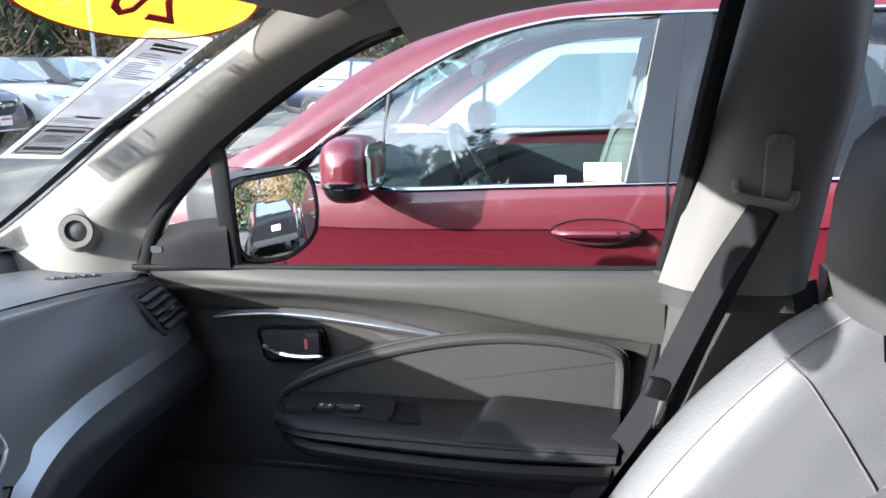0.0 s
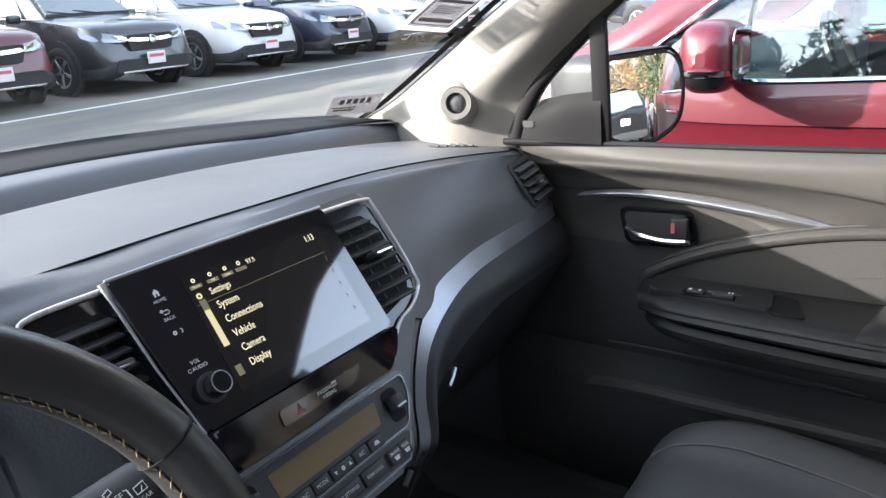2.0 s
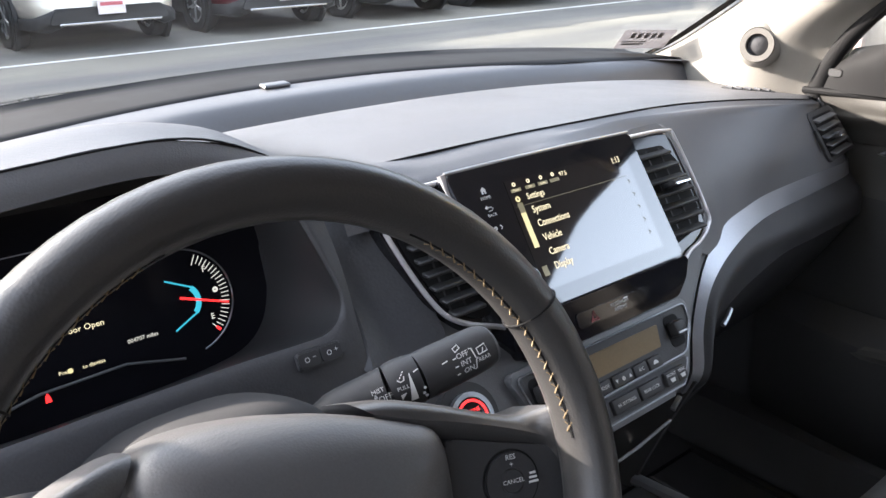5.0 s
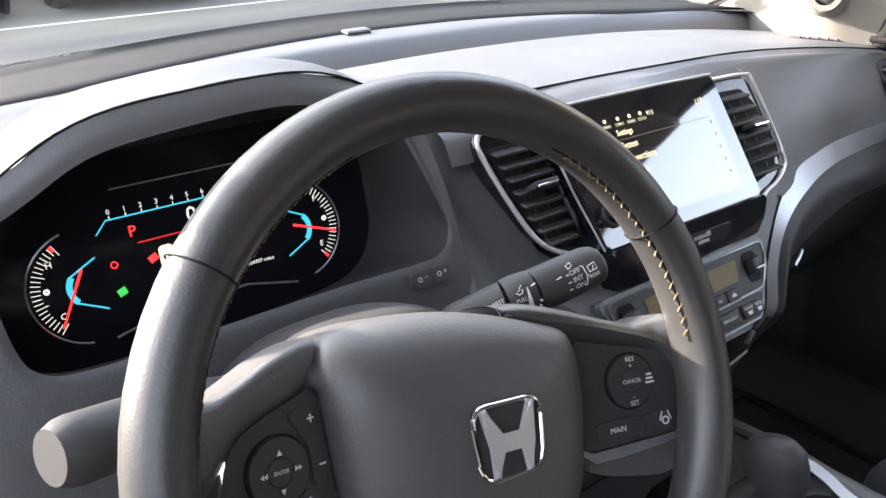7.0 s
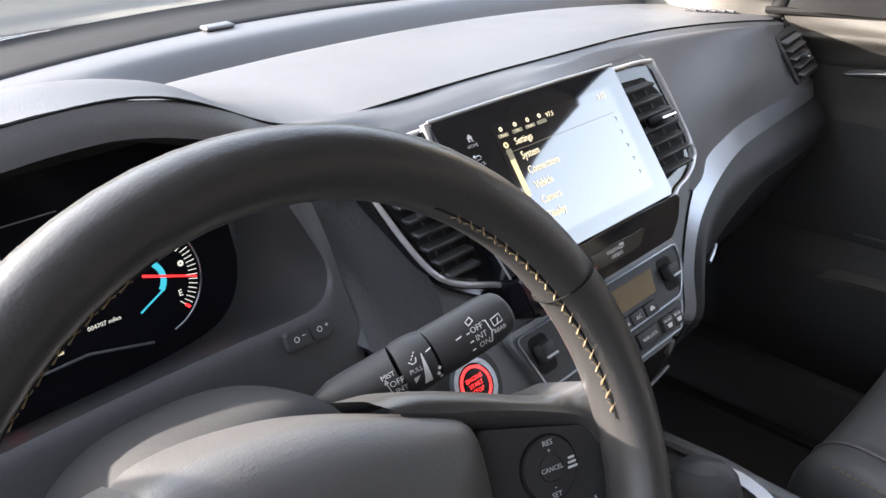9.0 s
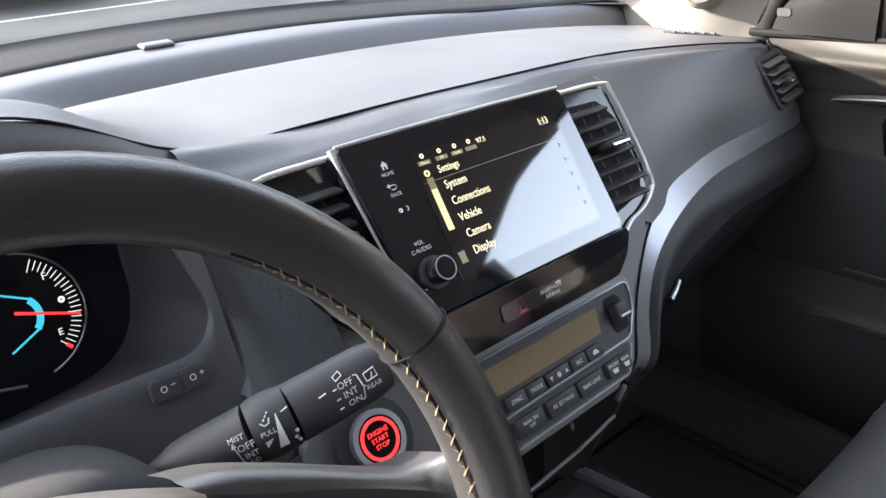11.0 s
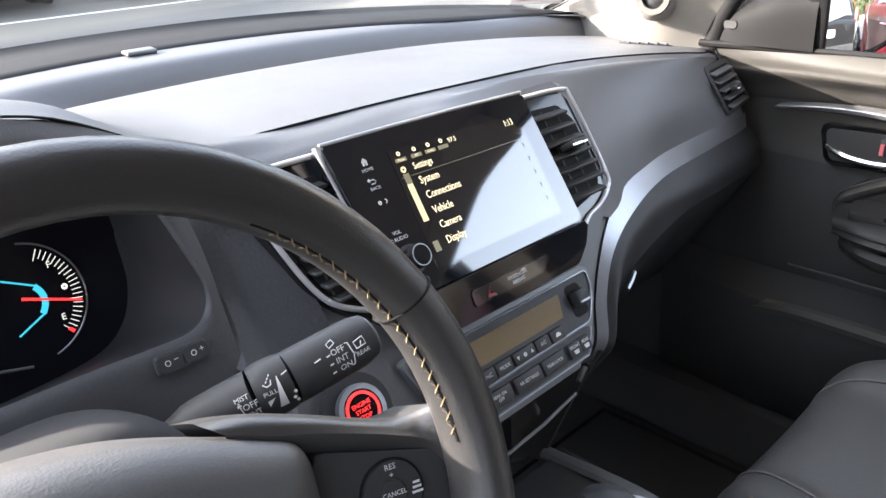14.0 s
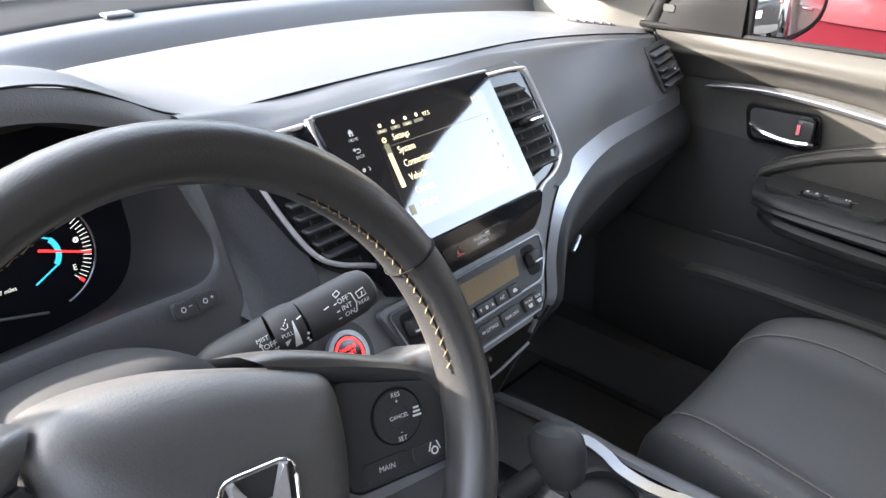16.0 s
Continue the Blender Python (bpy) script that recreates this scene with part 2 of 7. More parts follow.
def spline(pts, n):
    """n points along a smooth curve through pts."""
    p = [Vector(q) for q in pts]
    if len(p) == 2:
        return [p[0].lerp(p[1], i / (n - 1)) for i in range(n)]
    d = [0.0]
    for a, b in zip(p, p[1:]):
        d.append(d[-1] + max((b - a).length, 1e-6) ** 0.5)
    ext = [p[0] * 2 - p[1], *p, p[-1] * 2 - p[-2]]
    out = []
    for i in range(n):
        s = d[-1] * i / (n - 1)
        k = max(0, min(len(p) - 2, next((j for j in range(len(d) - 1) if s <= d[j + 1]), len(p) - 2)))
        u = (s - d[k]) / (d[k + 1] - d[k])
        a, b, c, e = ext[k:k + 4]
        out.append(0.5 * (2 * b + (c - a) * u + (2 * a - 5 * b + 4 * c - e) * u * u + (3 * b - a - 3 * c + e) * u ** 3))
    return out


def grid(bm, rows, close_u=False, close_v=False):
    vs = [[bm.verts.new(p) for p in r] for r in rows]
    nu, nv = len(vs), len(vs[0])
    for i in range(nu - (not close_u)):
        for j in range(nv - (not close_v)):
            a, b = vs[i], vs[(i + 1) % nu]
            k = (j + 1) % nv
            try:
                bm.faces.new((a[j], a[k], b[k], b[j]))
            except ValueError:
                pass
    return vs


def skin(rows, nu=24, nv=24, thick=0.0, away=None):
    """A smooth sheet through rows of control points; thick gives it a back."""
    bm = bmesh.new()
    fine = [spline(r, nv) for r in rows]
    cols = [spline([r[j] for r in fine], nu) for j in range(nv)]
    pts = [[cols[j][i] for j in range(nv)] for i in range(nu)]
    grid(bm, pts)
    if thick:
        bmesh.ops.recalc_face_normals(bm, faces=bm.faces[:])
        bmesh.ops.solidify(bm, geom=bm.faces[:], thickness=thick)
    return bm


def box(sx, sy, sz, m=None, bevel=0.0, seg=2, bm=None):
    b2 = bmesh.new()
    bmesh.ops.create_cube(b2, size=1)
    bmesh.ops.scale(b2, vec=(sx, sy, sz), verts=b2.verts)
    if bevel:
        bmesh.ops.bevel(b2, geom=b2.edges[:], offset=bevel, segments=seg, affect="EDGES", profile=0.5)
    if m:
        b2.transform(m)
    if bm is None:
        return b2
    tmp = bpy.data.meshes.new("t")
    b2.to_mesh(tmp)
    b2.free()
    bm.from_mesh(tmp)
    bpy.data.meshes.remove(tmp)
    return bm


def plate(outline, depth, m=None, bevel=0.0, seg=2, bm=None):
    """An outline in x, y, thickened from z = 0 down to -depth, front edges bevelled."""
    b2 = bmesh.new()
    top = [b2.verts.new((p[0], p[1], 0)) for p in outline]
    bot = [b2.verts.new((p[0], p[1], -depth)) for p in outline]
    ft = b2.faces.new(top)
    b2.faces.new(bot[::-1])
    n = len(top)
    for i in range(n):
        b2.faces.new((top[i], bot[i], bot[(i + 1) % n], top[(i + 1) % n]))
    if bevel:
        bmesh.ops.bevel(b2, geom=ft.edges[:], offset=bevel, segments=seg, affect="EDGES", profile=0.5)
    if m:
        b2.transform(m)
    if bm is None:
        return b2
    tmp = bpy.data.meshes.new("t")
    b2.to_mesh(tmp)
    b2.free()
    bm.from_mesh(tmp)
    bpy.data.meshes.remove(tmp)
    return bm


def leaf(outline, m):
    """A thin printed sheet: one face."""
    bm = bmesh.new()
    bm.faces.new([bm.verts.new(m @ Vector((p[0], p[1], 0))) for p in outline])
    return bm


def inset(poly, d):
    """A closed outline moved inwards by d; poly runs counter-clockwise."""
    out, k = [], len(poly)
    for i in range(k):
        t = Vector(poly[(i + 1) % k]).to_2d() - Vector(poly[i - 1]).to_2d()
        t.normalize()
        out.append((poly[i][0] - t.y * d, poly[i][1] + t.x * d))
    return out


def rrect(w, h, r, n=5, cx=0.0, cy=0.0):
    out = []
    for k, (sx, sy) in enumerate(((1, 1), (-1, 1), (-1, -1), (1, -1))):
        for i in range(n + 1):
            a = math.pi / 2 * (k + i / n)
            out.append((cx + sx * (w / 2 - r) + r * math.cos(a), cy + sy * (h / 2 - r) + r * math.sin(a)))
    return out


def rounded(poly, r, n=4):
    """A polygon with its corners rounded; r is one radius or one a corner."""
    out, k = [], len(poly)
    for i in range(k):
        p, a, b = Vector(poly[i]).to_2d(), Vector(poly[i - 1]).to_2d(), Vector(poly[(i + 1) % k]).to_2d()
        q = min(r[i] if isinstance(r, (list, tuple)) else r, (a - p).length * 0.48, (b - p).length * 0.48)
        s, e = p + (a - p).normalized() * q, p + (b - p).normalized() * q
        for j in range(n + 1):
            u = j / n
            out.append(tuple(s * (1 - u) ** 2 + p * 2 * u * (1 - u) + e * u * u))
    return out


def tube(path, radius, n=10, closed=False, squash=1.0, side=None, bm=None, caps=True):
    """A round bar along path; radius is one number or one a point. side: the way in which squash counts."""
    bm = bm or bmesh.new()
    p = [Vector(q) for q in path]
    k = len(p)
    rings = []
    up = Vector(side) if side else Vector((0.123, 0.35, 0.93))
    for i in range(k):
        if closed:
            t = (p[(i + 1) % k] - p[i - 1]).normalized()
        else:
            t = (p[min(i + 1, k - 1)] - p[max(i - 1, 0)]).normalized()
        a = t.cross(up).normalized()
        b = a.cross(t).normalized()
        r = radius[i] if isinstance(radius, (list, tuple)) else radius
        rings.append([p[i] + a * r * math.cos(w) + b * r * squash * math.sin(w) for w in (2 * math.pi * j / n for j in range(n))])
    vs = grid(bm, rings, close_u=closed, close_v=True)
    if not closed and caps:
        bm.faces.new(vs[0][::-1])
        bm.faces.new(vs[-1])
    return bm


def ribbon(path, width, normal, thick=0.002, bm=None):
    """A flat band along path, width across, facing normal."""
    bm = bm or bmesh.new()
    p = [Vector(q) for q in path]
    nn = Vector(normal).normalized()
    rows = []
    for i in range(len(p)):
        t = (p[min(i + 1, len(p) - 1)] - p[max(i - 1, 0)]).normalized()
        a = t.cross(nn).normalized()
        w = width[i] if isinstance(width, (list, tuple)) else width
        rows.append([p[i] - a * w / 2, p[i] - a * w / 2 + nn * thick, p[i] + a * w / 2 + nn * thick, p[i] + a * w / 2])
    vs = grid(bm, rows, close_v=True)
    bm.faces.new(vs[0][::-1])
    bm.faces.new(vs[-1])
    return bm


def disc(r, depth, m=None, n=28, bevel=0.0, bm=None):
    return plate([(r * math.cos(2 * math.pi * i / n), r * math.sin(2 * math.pi * i / n)) for i in range(n)], depth, m, bevel, bm=bm)


def ring(r0, r1, depth, m=None, n=40, a0=0.0, a1=2 * math.pi, bm=None):
    """A flat ring (or arc of one) from z = 0 to -depth."""
    b2 = bm or bmesh.new()
    full = abs(a1 - a0 - 2 * math.pi) < 1e-6
    rows = []
    for i in range(n + (not full)):
        a = a0 + (a1 - a0) * i / n
        c, s = math.cos(a), math.sin(a)
        row = [Vector((r * c, r * s, z)) for r, z in ((r0, 0), (r1, 0), (r1, -depth), (r0, -depth))]
        rows.append([m @ v for v in row] if m else row)
    vs = grid(b2, rows, close_u=full, close_v=True)
    if not full:
        b2.faces.new(vs[0][::-1])
        b2.faces.new(vs[-1])
    return b2


def axes(origin, right, up):
    """A frame: x right, y up, z towards the viewer."""
    r = Vector(right).normalized()
    n = r.cross(Vector(up)).normalized()
    u = n.cross(r)
    m = Matrix((r, u, n)).transposed().to_4x4()
    m.translation = origin
    return m


def at(m, x, y, z=0.0, rz=0.0):
    return m @ pose(x, y, z, 0, 0, rz)


def text(body, size, m, material, parent, name="lettering", align="CENTER"):
    cu = bpy.data.curves.new(name, "FONT")
    cu.body, cu.size, cu.align_x, cu.align_y = body, size, align, "CENTER"
    cu.resolution_u = 2
    cu.extrude = size * 0.01
    tmp = bpy.data.objects.new("t", cu)
    me = bpy.data.meshes.new_from_object(tmp)
    bpy.data.objects.remove(tmp)
    me.transform(m)
    me.materials.clear()
    me.materials.append(material)
    ob = new(name, me)
    ob.parent = parent
    return ob


def bars(rows, m, material, parent, name="printed_line"):
    """Plain printed bars: x, y, width, height each."""
    for x, y, w, h in rows:
        part(name, box(w, h, 0.0004, m @ pose(x, y, 0.0004)), material, parent, smooth=False)


def solid(name, bm, material, label, category, kind="", group=""):
    return tagged(part(name, bm, material), label, category, group, kind)


# ---- ground and distance ----
bm = bmesh.new()
grid(bm, [[(x, y, .03 * y) for y in (-600, -40, -10, 0, 10, 20, 40, 600)] for x in (-600, -40, -10, 0, 10, 20, 40, 600)])
SLOPE = pose(0, 0, 0, math.degrees(math.atan(.03)), 0, 0)
solid("ground", bm, ASPHALT, "grey asphalt of a large car lot", "ground", "structure")
ROW = radians(3.0)


def lot_line(name, x0, y0, x1, y1, w=0.1):
    bm = bmesh.new()
    a, b = Vector((x0, y0)), Vector((x1, y1))
    n = (b - a).orthogonal().normalized() * w / 2
    pts = [a - n, a + n, b + n, b - n]
    vs = [bm.verts.new((*p, 0.004 + .03 * p[1])) for p in pts]
    bm.faces.new(vs)
    return solid(name, bm, LINE, "worn white painted parking line on the asphalt", "road marking", "structure", "parking lines")


lot_line("lot_line", -22, 8.55, 60, 11.1)
# ---- cars of the lot ----
def wheel_parts(car, x, y, side):
    w = thing("wheel", "", "")
    for key in ("label", "category"):
        if key in w:
            del w[key]
    w.parent = car
    w.location = (x, y, 0.35)
    m = pose(0, 0, 0, 0, 90 * side, 0)
    bm = bmesh.new()
    prof = [(0.235, 0.10), (0.30, 0.115), (0.335, 0.105), (0.35, 0.07), (0.352, 0.0), (0.35, -0.07), (0.335, -0.105), (0.30, -0.115), (0.235, -0.10)]
    rows = [[m @ Vector((r * math.cos(a), r * math.sin(a), z)) for r, z in prof] for a in (2 * math.pi * i / 28 for i in range(28))]
    grid(bm, rows, close_u=True)
    part("tyre", bm, TYRE, w)
    bm = ring(0.20, 0.237, 0.16, m @ pose(0, 0, 0.085), n=28)
    disc(0.05, 0.03, m @ pose(0, 0, 0.09), n=14, bm=bm)
    for k in range(5):
        box(0.17, 0.05, 0.025, m @ pose(0, 0, 0, 0, 0, 72 * k) @ pose(0.125, 0, 0.075), 0.006, 1, bm)
    part("rim", bm, ALLOY, w)
    part("brake_disc", disc(0.19, 0.03, m @ pose(0, 0, 0.03), n=20), RUBBER, w)
    return w


def mirrored(pts):
    return pts + [Vector((-p[0], p[1], p[2])) for p in reversed(pts)]


def suv(color, label):
    car = thing("parked_suv", label, "car", "parked cars of the lot")
    # lower body from nose to tail
    st = [(2.28, .60, .34, .66, .70), (2.25, .74, .29, .80, .86), (2.16, .83, .25, .89, .95), (1.98, .885, .24, .945, 1.00), (1.70, .915, .24, .985, 1.04), (1.25, .93, .24, 1.03, 1.085),
          (.95, .93, .24, 1.05, 1.11), (.0, .93, .24, 1.07, 1.10), (-1.0, .93, .25, 1.10, 1.12), (-1.8, .915, .27, 1.12, 1.14), (-2.15, .87, .30, 1.10, 1.12), (-2.29, .78, .40, 1.0, 1.02)]
    rows, clad = [], []
    for y, w, b, s, t in st:
        h = s - b
        half = [Vector((w * .80, y, b)), Vector((w * .965, y, b + .10)), Vector((w, y, b + h * .45)), Vector((w * .985, y, b + h * .78)), Vector((w * .945, y, s)),
                Vector((w * .80, y, t - .015)), Vector((w * .45, y, t)), Vector((0, y, t + .004))]
        k = max(0, (y - 1.5) / .8) ** 2
        for p in half:
            p.y -= k * .30 * max(0, p.z - .45)
        rows.append(half)
        clad.append([Vector((w * .82, y, b - .02)), Vector((w * 1.0, y + .012 * (1 if y > 0 else -1), b + .02)), Vector((w * 1.012, y + .012 * (1 if y > 0 else -1), b + .12)), Vector((w * 1.0, y, b + .155))])
    bm = bmesh.new()
    fine = [spline([r[j] for r in rows], 36) for j in range(8)]
    cols = [[fine[j][i] for j in range(8)] for i in range(36)]
    full = [c + [Vector((-p.x, p.y, p.z)) for p in reversed(c[:-1])] for c in cols]
    vs = grid(bm, full)
    bm.faces.new(vs[0])
    bm.faces.new(vs[-1][::-1])
    part("body", bm, color, car, angle=50)
    bm = bmesh.new()
    for s in (1, -1):
        grid(bm, [[Vector((p.x * s, p.y, p.z)) for p in r] for r in clad])
    grid(bm, [[Vector((p.x, p.y, p.z)) for p in clad[0]], [Vector((-p.x, p.y, p.z)) for p in clad[0]]])
    grid(bm, [[Vector((p.x, p.y, p.z)) for p in clad[-1]], [Vector((-p.x, p.y, p.z)) for p in clad[-1]]])
    part("lower_cladding", bm, BLACK, car)
    # greenhouse
    lo = [(.80, 1.02, 1.07), (.875, .55, 1.08), (.885, -.4, 1.10), (.875, -1.5, 1.12), (.80, -2.08, 1.12)]
    hi = [(.56, .22, 1.60), (.62, .05, 1.62), (.64, -.5, 1.655), (.62, -1.4, 1.635), (.57, -1.78, 1.60)]
    bm = bmesh.new()
    lo2, hi2 = mirrored([Vector(p) for p in lo]), mirrored([Vector(p) for p in hi])
    mid = [a.lerp(b, .5) + Vector((.03 * (1 if a.x > 0 else -1), 0, .012)) for a, b in zip(lo2, hi2)]
    vs = grid(bm, [lo2, mid, hi2], close_v=True)
    n = len(hi)
    cen = [bm.verts.new((0, p[1] + (.06 if i == 0 else -.05 if i == n - 1 else 0), p[2] + .045)) for i, p in enumerate(hi)]
    top = vs[2]
    for i in range(n - 1):
        bm.faces.new((top[i], top[i + 1], cen[i + 1], cen[i]))
        bm.faces.new((top[2 * n - 1 - i], cen[i], cen[i + 1], top[2 * n - 2 - i]))
    bm.faces.new((top[0], cen[0], top[2 * n - 1]))
    bm.faces.new((top[n - 1], top[n], cen[n - 1]))
    part("roof", bm, color, car, angle=35)

    def pane(name, pts, out):
        bm = bmesh.new()
        o = Vector(out)
        a = [bm.verts.new(Vector(p) + o) for p in pts]
        b = [bm.verts.new(Vector(p) - o * .5) for p in pts]
        bm.faces.new(a)
        bm.faces.new(b[::-1])
        for i in range(len(a)):
            bm.faces.new((a[i], b[i], b[(i + 1) % len(a)], a[(i + 1) % len(a)]))
        return part(name, bm, CARGLASS, car, smooth=False)

    pane("windscreen", [(-.74, .96, 1.12), (.74, .96, 1.12), (.55, .30, 1.585), (0, .345, 1.625), (-.55, .30, 1.585)], (0, .022, .03))
    pane("rear_window", [(-.68, -2.06, 1.18), (.68, -2.06, 1.18), (.52, -1.82, 1.57), (-.52, -1.82, 1.57)], (0, -.03, .02))
    for s in (1, -1):
        o = (.022 * s, 0, .006)
        pane("side_window", [(s * .872, .62, 1.12), (s * .885, -.28, 1.14), (s * .69, -.33, 1.56), (s * .66, .12, 1.55)], o)
        pane("side_window", [(s * .885, -.36, 1.14), (s * .88, -1.25, 1.16), (s * .69, -1.22, 1.56), (s * .69, -.41, 1.56)], o)
        pane("quarter_window", [(s * .87, -1.33, 1.17), (s * .80, -1.86, 1.22), (s * .66, -1.62, 1.54), (s * .68, -1.30, 1.55)], o)
        mr = box(.20, .10, .13, pose(s * 1.03, .62, 1.10), .035, 2)
        part("door_mirror", mr, color, car)
        part("headlamp", skin([[(s * .38, 2.195, .83), (s * .58, 2.165, .86), (s * .76, 2.05, .895), (s * .885, 1.84, .92)],
                               [(s * .40, 2.235, .785), (s * .60, 2.205, .80), (s * .79, 2.09, .83), (s * .91, 1.88, .87)],
                               [(s * .42, 2.25, .745), (s * .62, 2.215, .75), (s * .81, 2.10, .77), (s * .915, 1.92, .82)]], 6, 14, .06), LAMP, car)
        part("fog_lamp", box(.16, .05, .03, pose(s * .66, 2.25, .42, 0, 0, -18 * s), .01, 1), LAMP, car)
        part("tail_lamp", box(.08, .10, .42, pose(s * .80, -2.13, 1.12, 14, 0, 0), .02, 1), PLATE_RED, car)
        part("door_handle", box(.03, .18, .025, pose(s * .93, -.15, .95), .008, 1), color, car)
        part("door_handle", box(.03, .18, .025, pose(s * .93, -1.15, .97), .008, 1), color, car)
        part("sill", box(.06, 2.1, .14, pose(s * .90, 0, .27), .02, 1), BLACK, car)
        for y in (1.40, -1.32):
            part("wheel_arch", ring(.36, .43, .05, pose(s * .942, y, .36, 0, 90 * s, 0), 20, bm=disc(.37, .03, pose(s * .934, y, .36, 0, 90 * s, 0), n=24)), BLACK, car)
            wheel_parts(car, s * .855, y, s)
    part("grille", plate(rounded([(-.42, .84), (.42, .84), (.37, .62), (-.37, .62)], .03), .16, pose(0, 2.27, 0, 90, 0, 180), .006), BLACK, car)
    part("grille_bar", skin([[(-.60, 2.20, .845), (-.35, 2.27, .80), (0, 2.295, .785), (.35, 2.27, .80), (.60, 2.20, .845)],
                             [(-.58, 2.21, .80), (-.34, 2.285, .75), (0, 2.305, .735), (.34, 2.285, .75), (.58, 2.21, .80)]], 4, 20, .02), CHROME, car)
    part("badge", ring(.045, .06, .02, pose(0, 2.32, .765, 90, 0, 180), n=16), CHROME, car)
    part("bumper_intake", plate(rounded([(-.62, .50), (.62, .50), (.70, .33), (-.70, .33)], .03), .05, pose(0, 2.315, 0, 90, 0, 180), .006), BLACK, car)
    part("bumper_trim", box(1.2, .03, .03, pose(0, 2.32, .325), .008, 1), CHROME, car)
    part("front_plate", box(.32, .015, .17, pose(0, 2.345, .50), .003, 1), PLATE, car)
    part("plate_print", box(.26, .004, .04, pose(0, 2.3545, .53), 0), PLATE_RED, car)
    part("rear_plate", box(.32, .015, .17, pose(0, -2.30, .82), .003, 1), PLATE, car)
    for x in (-.2, .25):
        part("wiper", tube([(x, 1.04, 1.13), (x + .45, .93, 1.19)], .008, 6), BLACK, car)
    return car


lot = [(0.1, P_GREY, "dark grey compact SUV parked in the row"), (2.5, P_TAN, "pale champagne compact SUV parked in the row"), (4.9, P_RED, "deep red compact SUV parked in the row"),
       (7.3, P_GREY, "dark graphite compact SUV parked in the row"), (9.8, P_WHITE, "white compact SUV parked in the row"), (12.15, P_BLUE, "dark blue compact SUV parked in the row"),
       (14.6, P_WHITE, "white compact SUV parked in the row"), (17.0, P_GREY, "dark grey compact SUV parked in the row"), (19.4, P_WHITE, "white compact SUV parked in the row"), (21.8, P_WHITE, "white compact SUV parked in the row"),
       (24.2, P_BLUE, "dark blue compact SUV parked in the row"), (26.6, P_WHITE, "white compact SUV parked in the row"), (-2.3, P_WHITE, "white compact SUV parked in the row"), (-4.7, P_BLUE, "dark blue compact SUV parked in the row")]
first = {}
def place_suv(color, label, m):
    if color not in first:
        first[color] = suv(color, label)
        first[color].matrix_basis = m
        return first[color]
    ob = copy_thing(first[color], m)
    ob["label"] = label
    return ob


for x, color, label in lot:
    place_suv(color, label, SLOPE @ pose(x - .12, 10.15 + 2.34 + .0525 * (x - 9.8), 0, 0, 0, 180 + math.degrees(ROW)))
for i, (x, color) in enumerate([(14, P_GREY), (17, P_WHITE), (20, P_WHITE), (23, P_BLUE), (26, P_WHITE), (29, P_WHITE), (32, P_GREY), (35, P_WHITE)]):
    place_suv(color, "compact SUV in the second row of the lot", SLOPE @ pose(x, 18.2 + .0525 * x, 0, 0, 0, math.degrees(ROW)))
for x, y, color, rz in [(17.5, 4.5, P_BLUE, 170), (20.5, 4.0, P_GREY, 172), (23.5, 3.6, P_WHITE, 172), (26.5, 3.3, P_WHITE, 172), (30, 3.0, P_GREY, 172)]:
    place_suv(color, "compact SUV in a side row of the lot", SLOPE @ pose(x + 2, y + 1.0, 0, 0, 0, rz))
for x, y, color in [(2.2, -9.5, P_BLACK), (5.0, -9.6, P_WHITE), (-.6, -9.6, P_GREY), (8, -9.4, P_RED)]:
    place_suv(color, "SUV parked in the row behind", SLOPE @ pose(x, y, 0, 0, 0, 180))


place_suv(P_WHITE, "white SUV parked beyond the red one", SLOPE @ pose(5.35, -.15, 0))


# ---- woods behind the lot ----
rnd = random.Random(5)
def woods(name, mat_, label, n, spread, hmin, hmax, leaf, up0, long_, wide):
    """Many small slivers hung round each stem: twigs when long and thin, needles when short."""
    g = np.random.default_rng(n)
    a, d, h = g.uniform(-3.14, 3.14, n), g.uniform(42, 74, n), g.uniform(hmin, hmax, n)
    base = np.stack([d * np.sin(a), d * np.cos(a), .03 * d * np.cos(a)], 1)
    u = g.uniform(up0, 1, (n, leaf))
    r = spread * (1.15 - u) * np.sqrt(g.random((n, leaf)))
    b = g.uniform(0, 6.28, (n, leaf))
    c = base[:, None, :] + np.stack([r * np.cos(b), r * np.sin(b), u * h[:, None]], 2)
    c = c.reshape(-1, 3)
    k = len(c)
    ax = np.stack([np.cos(b).ravel() * .6, np.sin(b).ravel() * .6, g.uniform(.1, 1.0, k)], 1) + g.normal(0, .35, (k, 3))
    ax *= (long_ * g.uniform(.5, 1.3, k) / np.linalg.norm(ax, axis=1))[:, None]
    sd = np.cross(ax, g.normal(0, 1, (k, 3)))
    sd *= (wide * g.uniform(.6, 1.4, k) / np.linalg.norm(sd, axis=1))[:, None]
    verts = np.stack([c - sd, c + sd, c + ax], 1).reshape(-1, 3)
    me = bpy.data.meshes.new(name)
    me.from_pydata(verts.tolist(), [], np.arange(3 * k).reshape(-1, 3).tolist())
    me.materials.append(mat_)
    return tagged(new(name, me), label, "trees", "", "stuff")


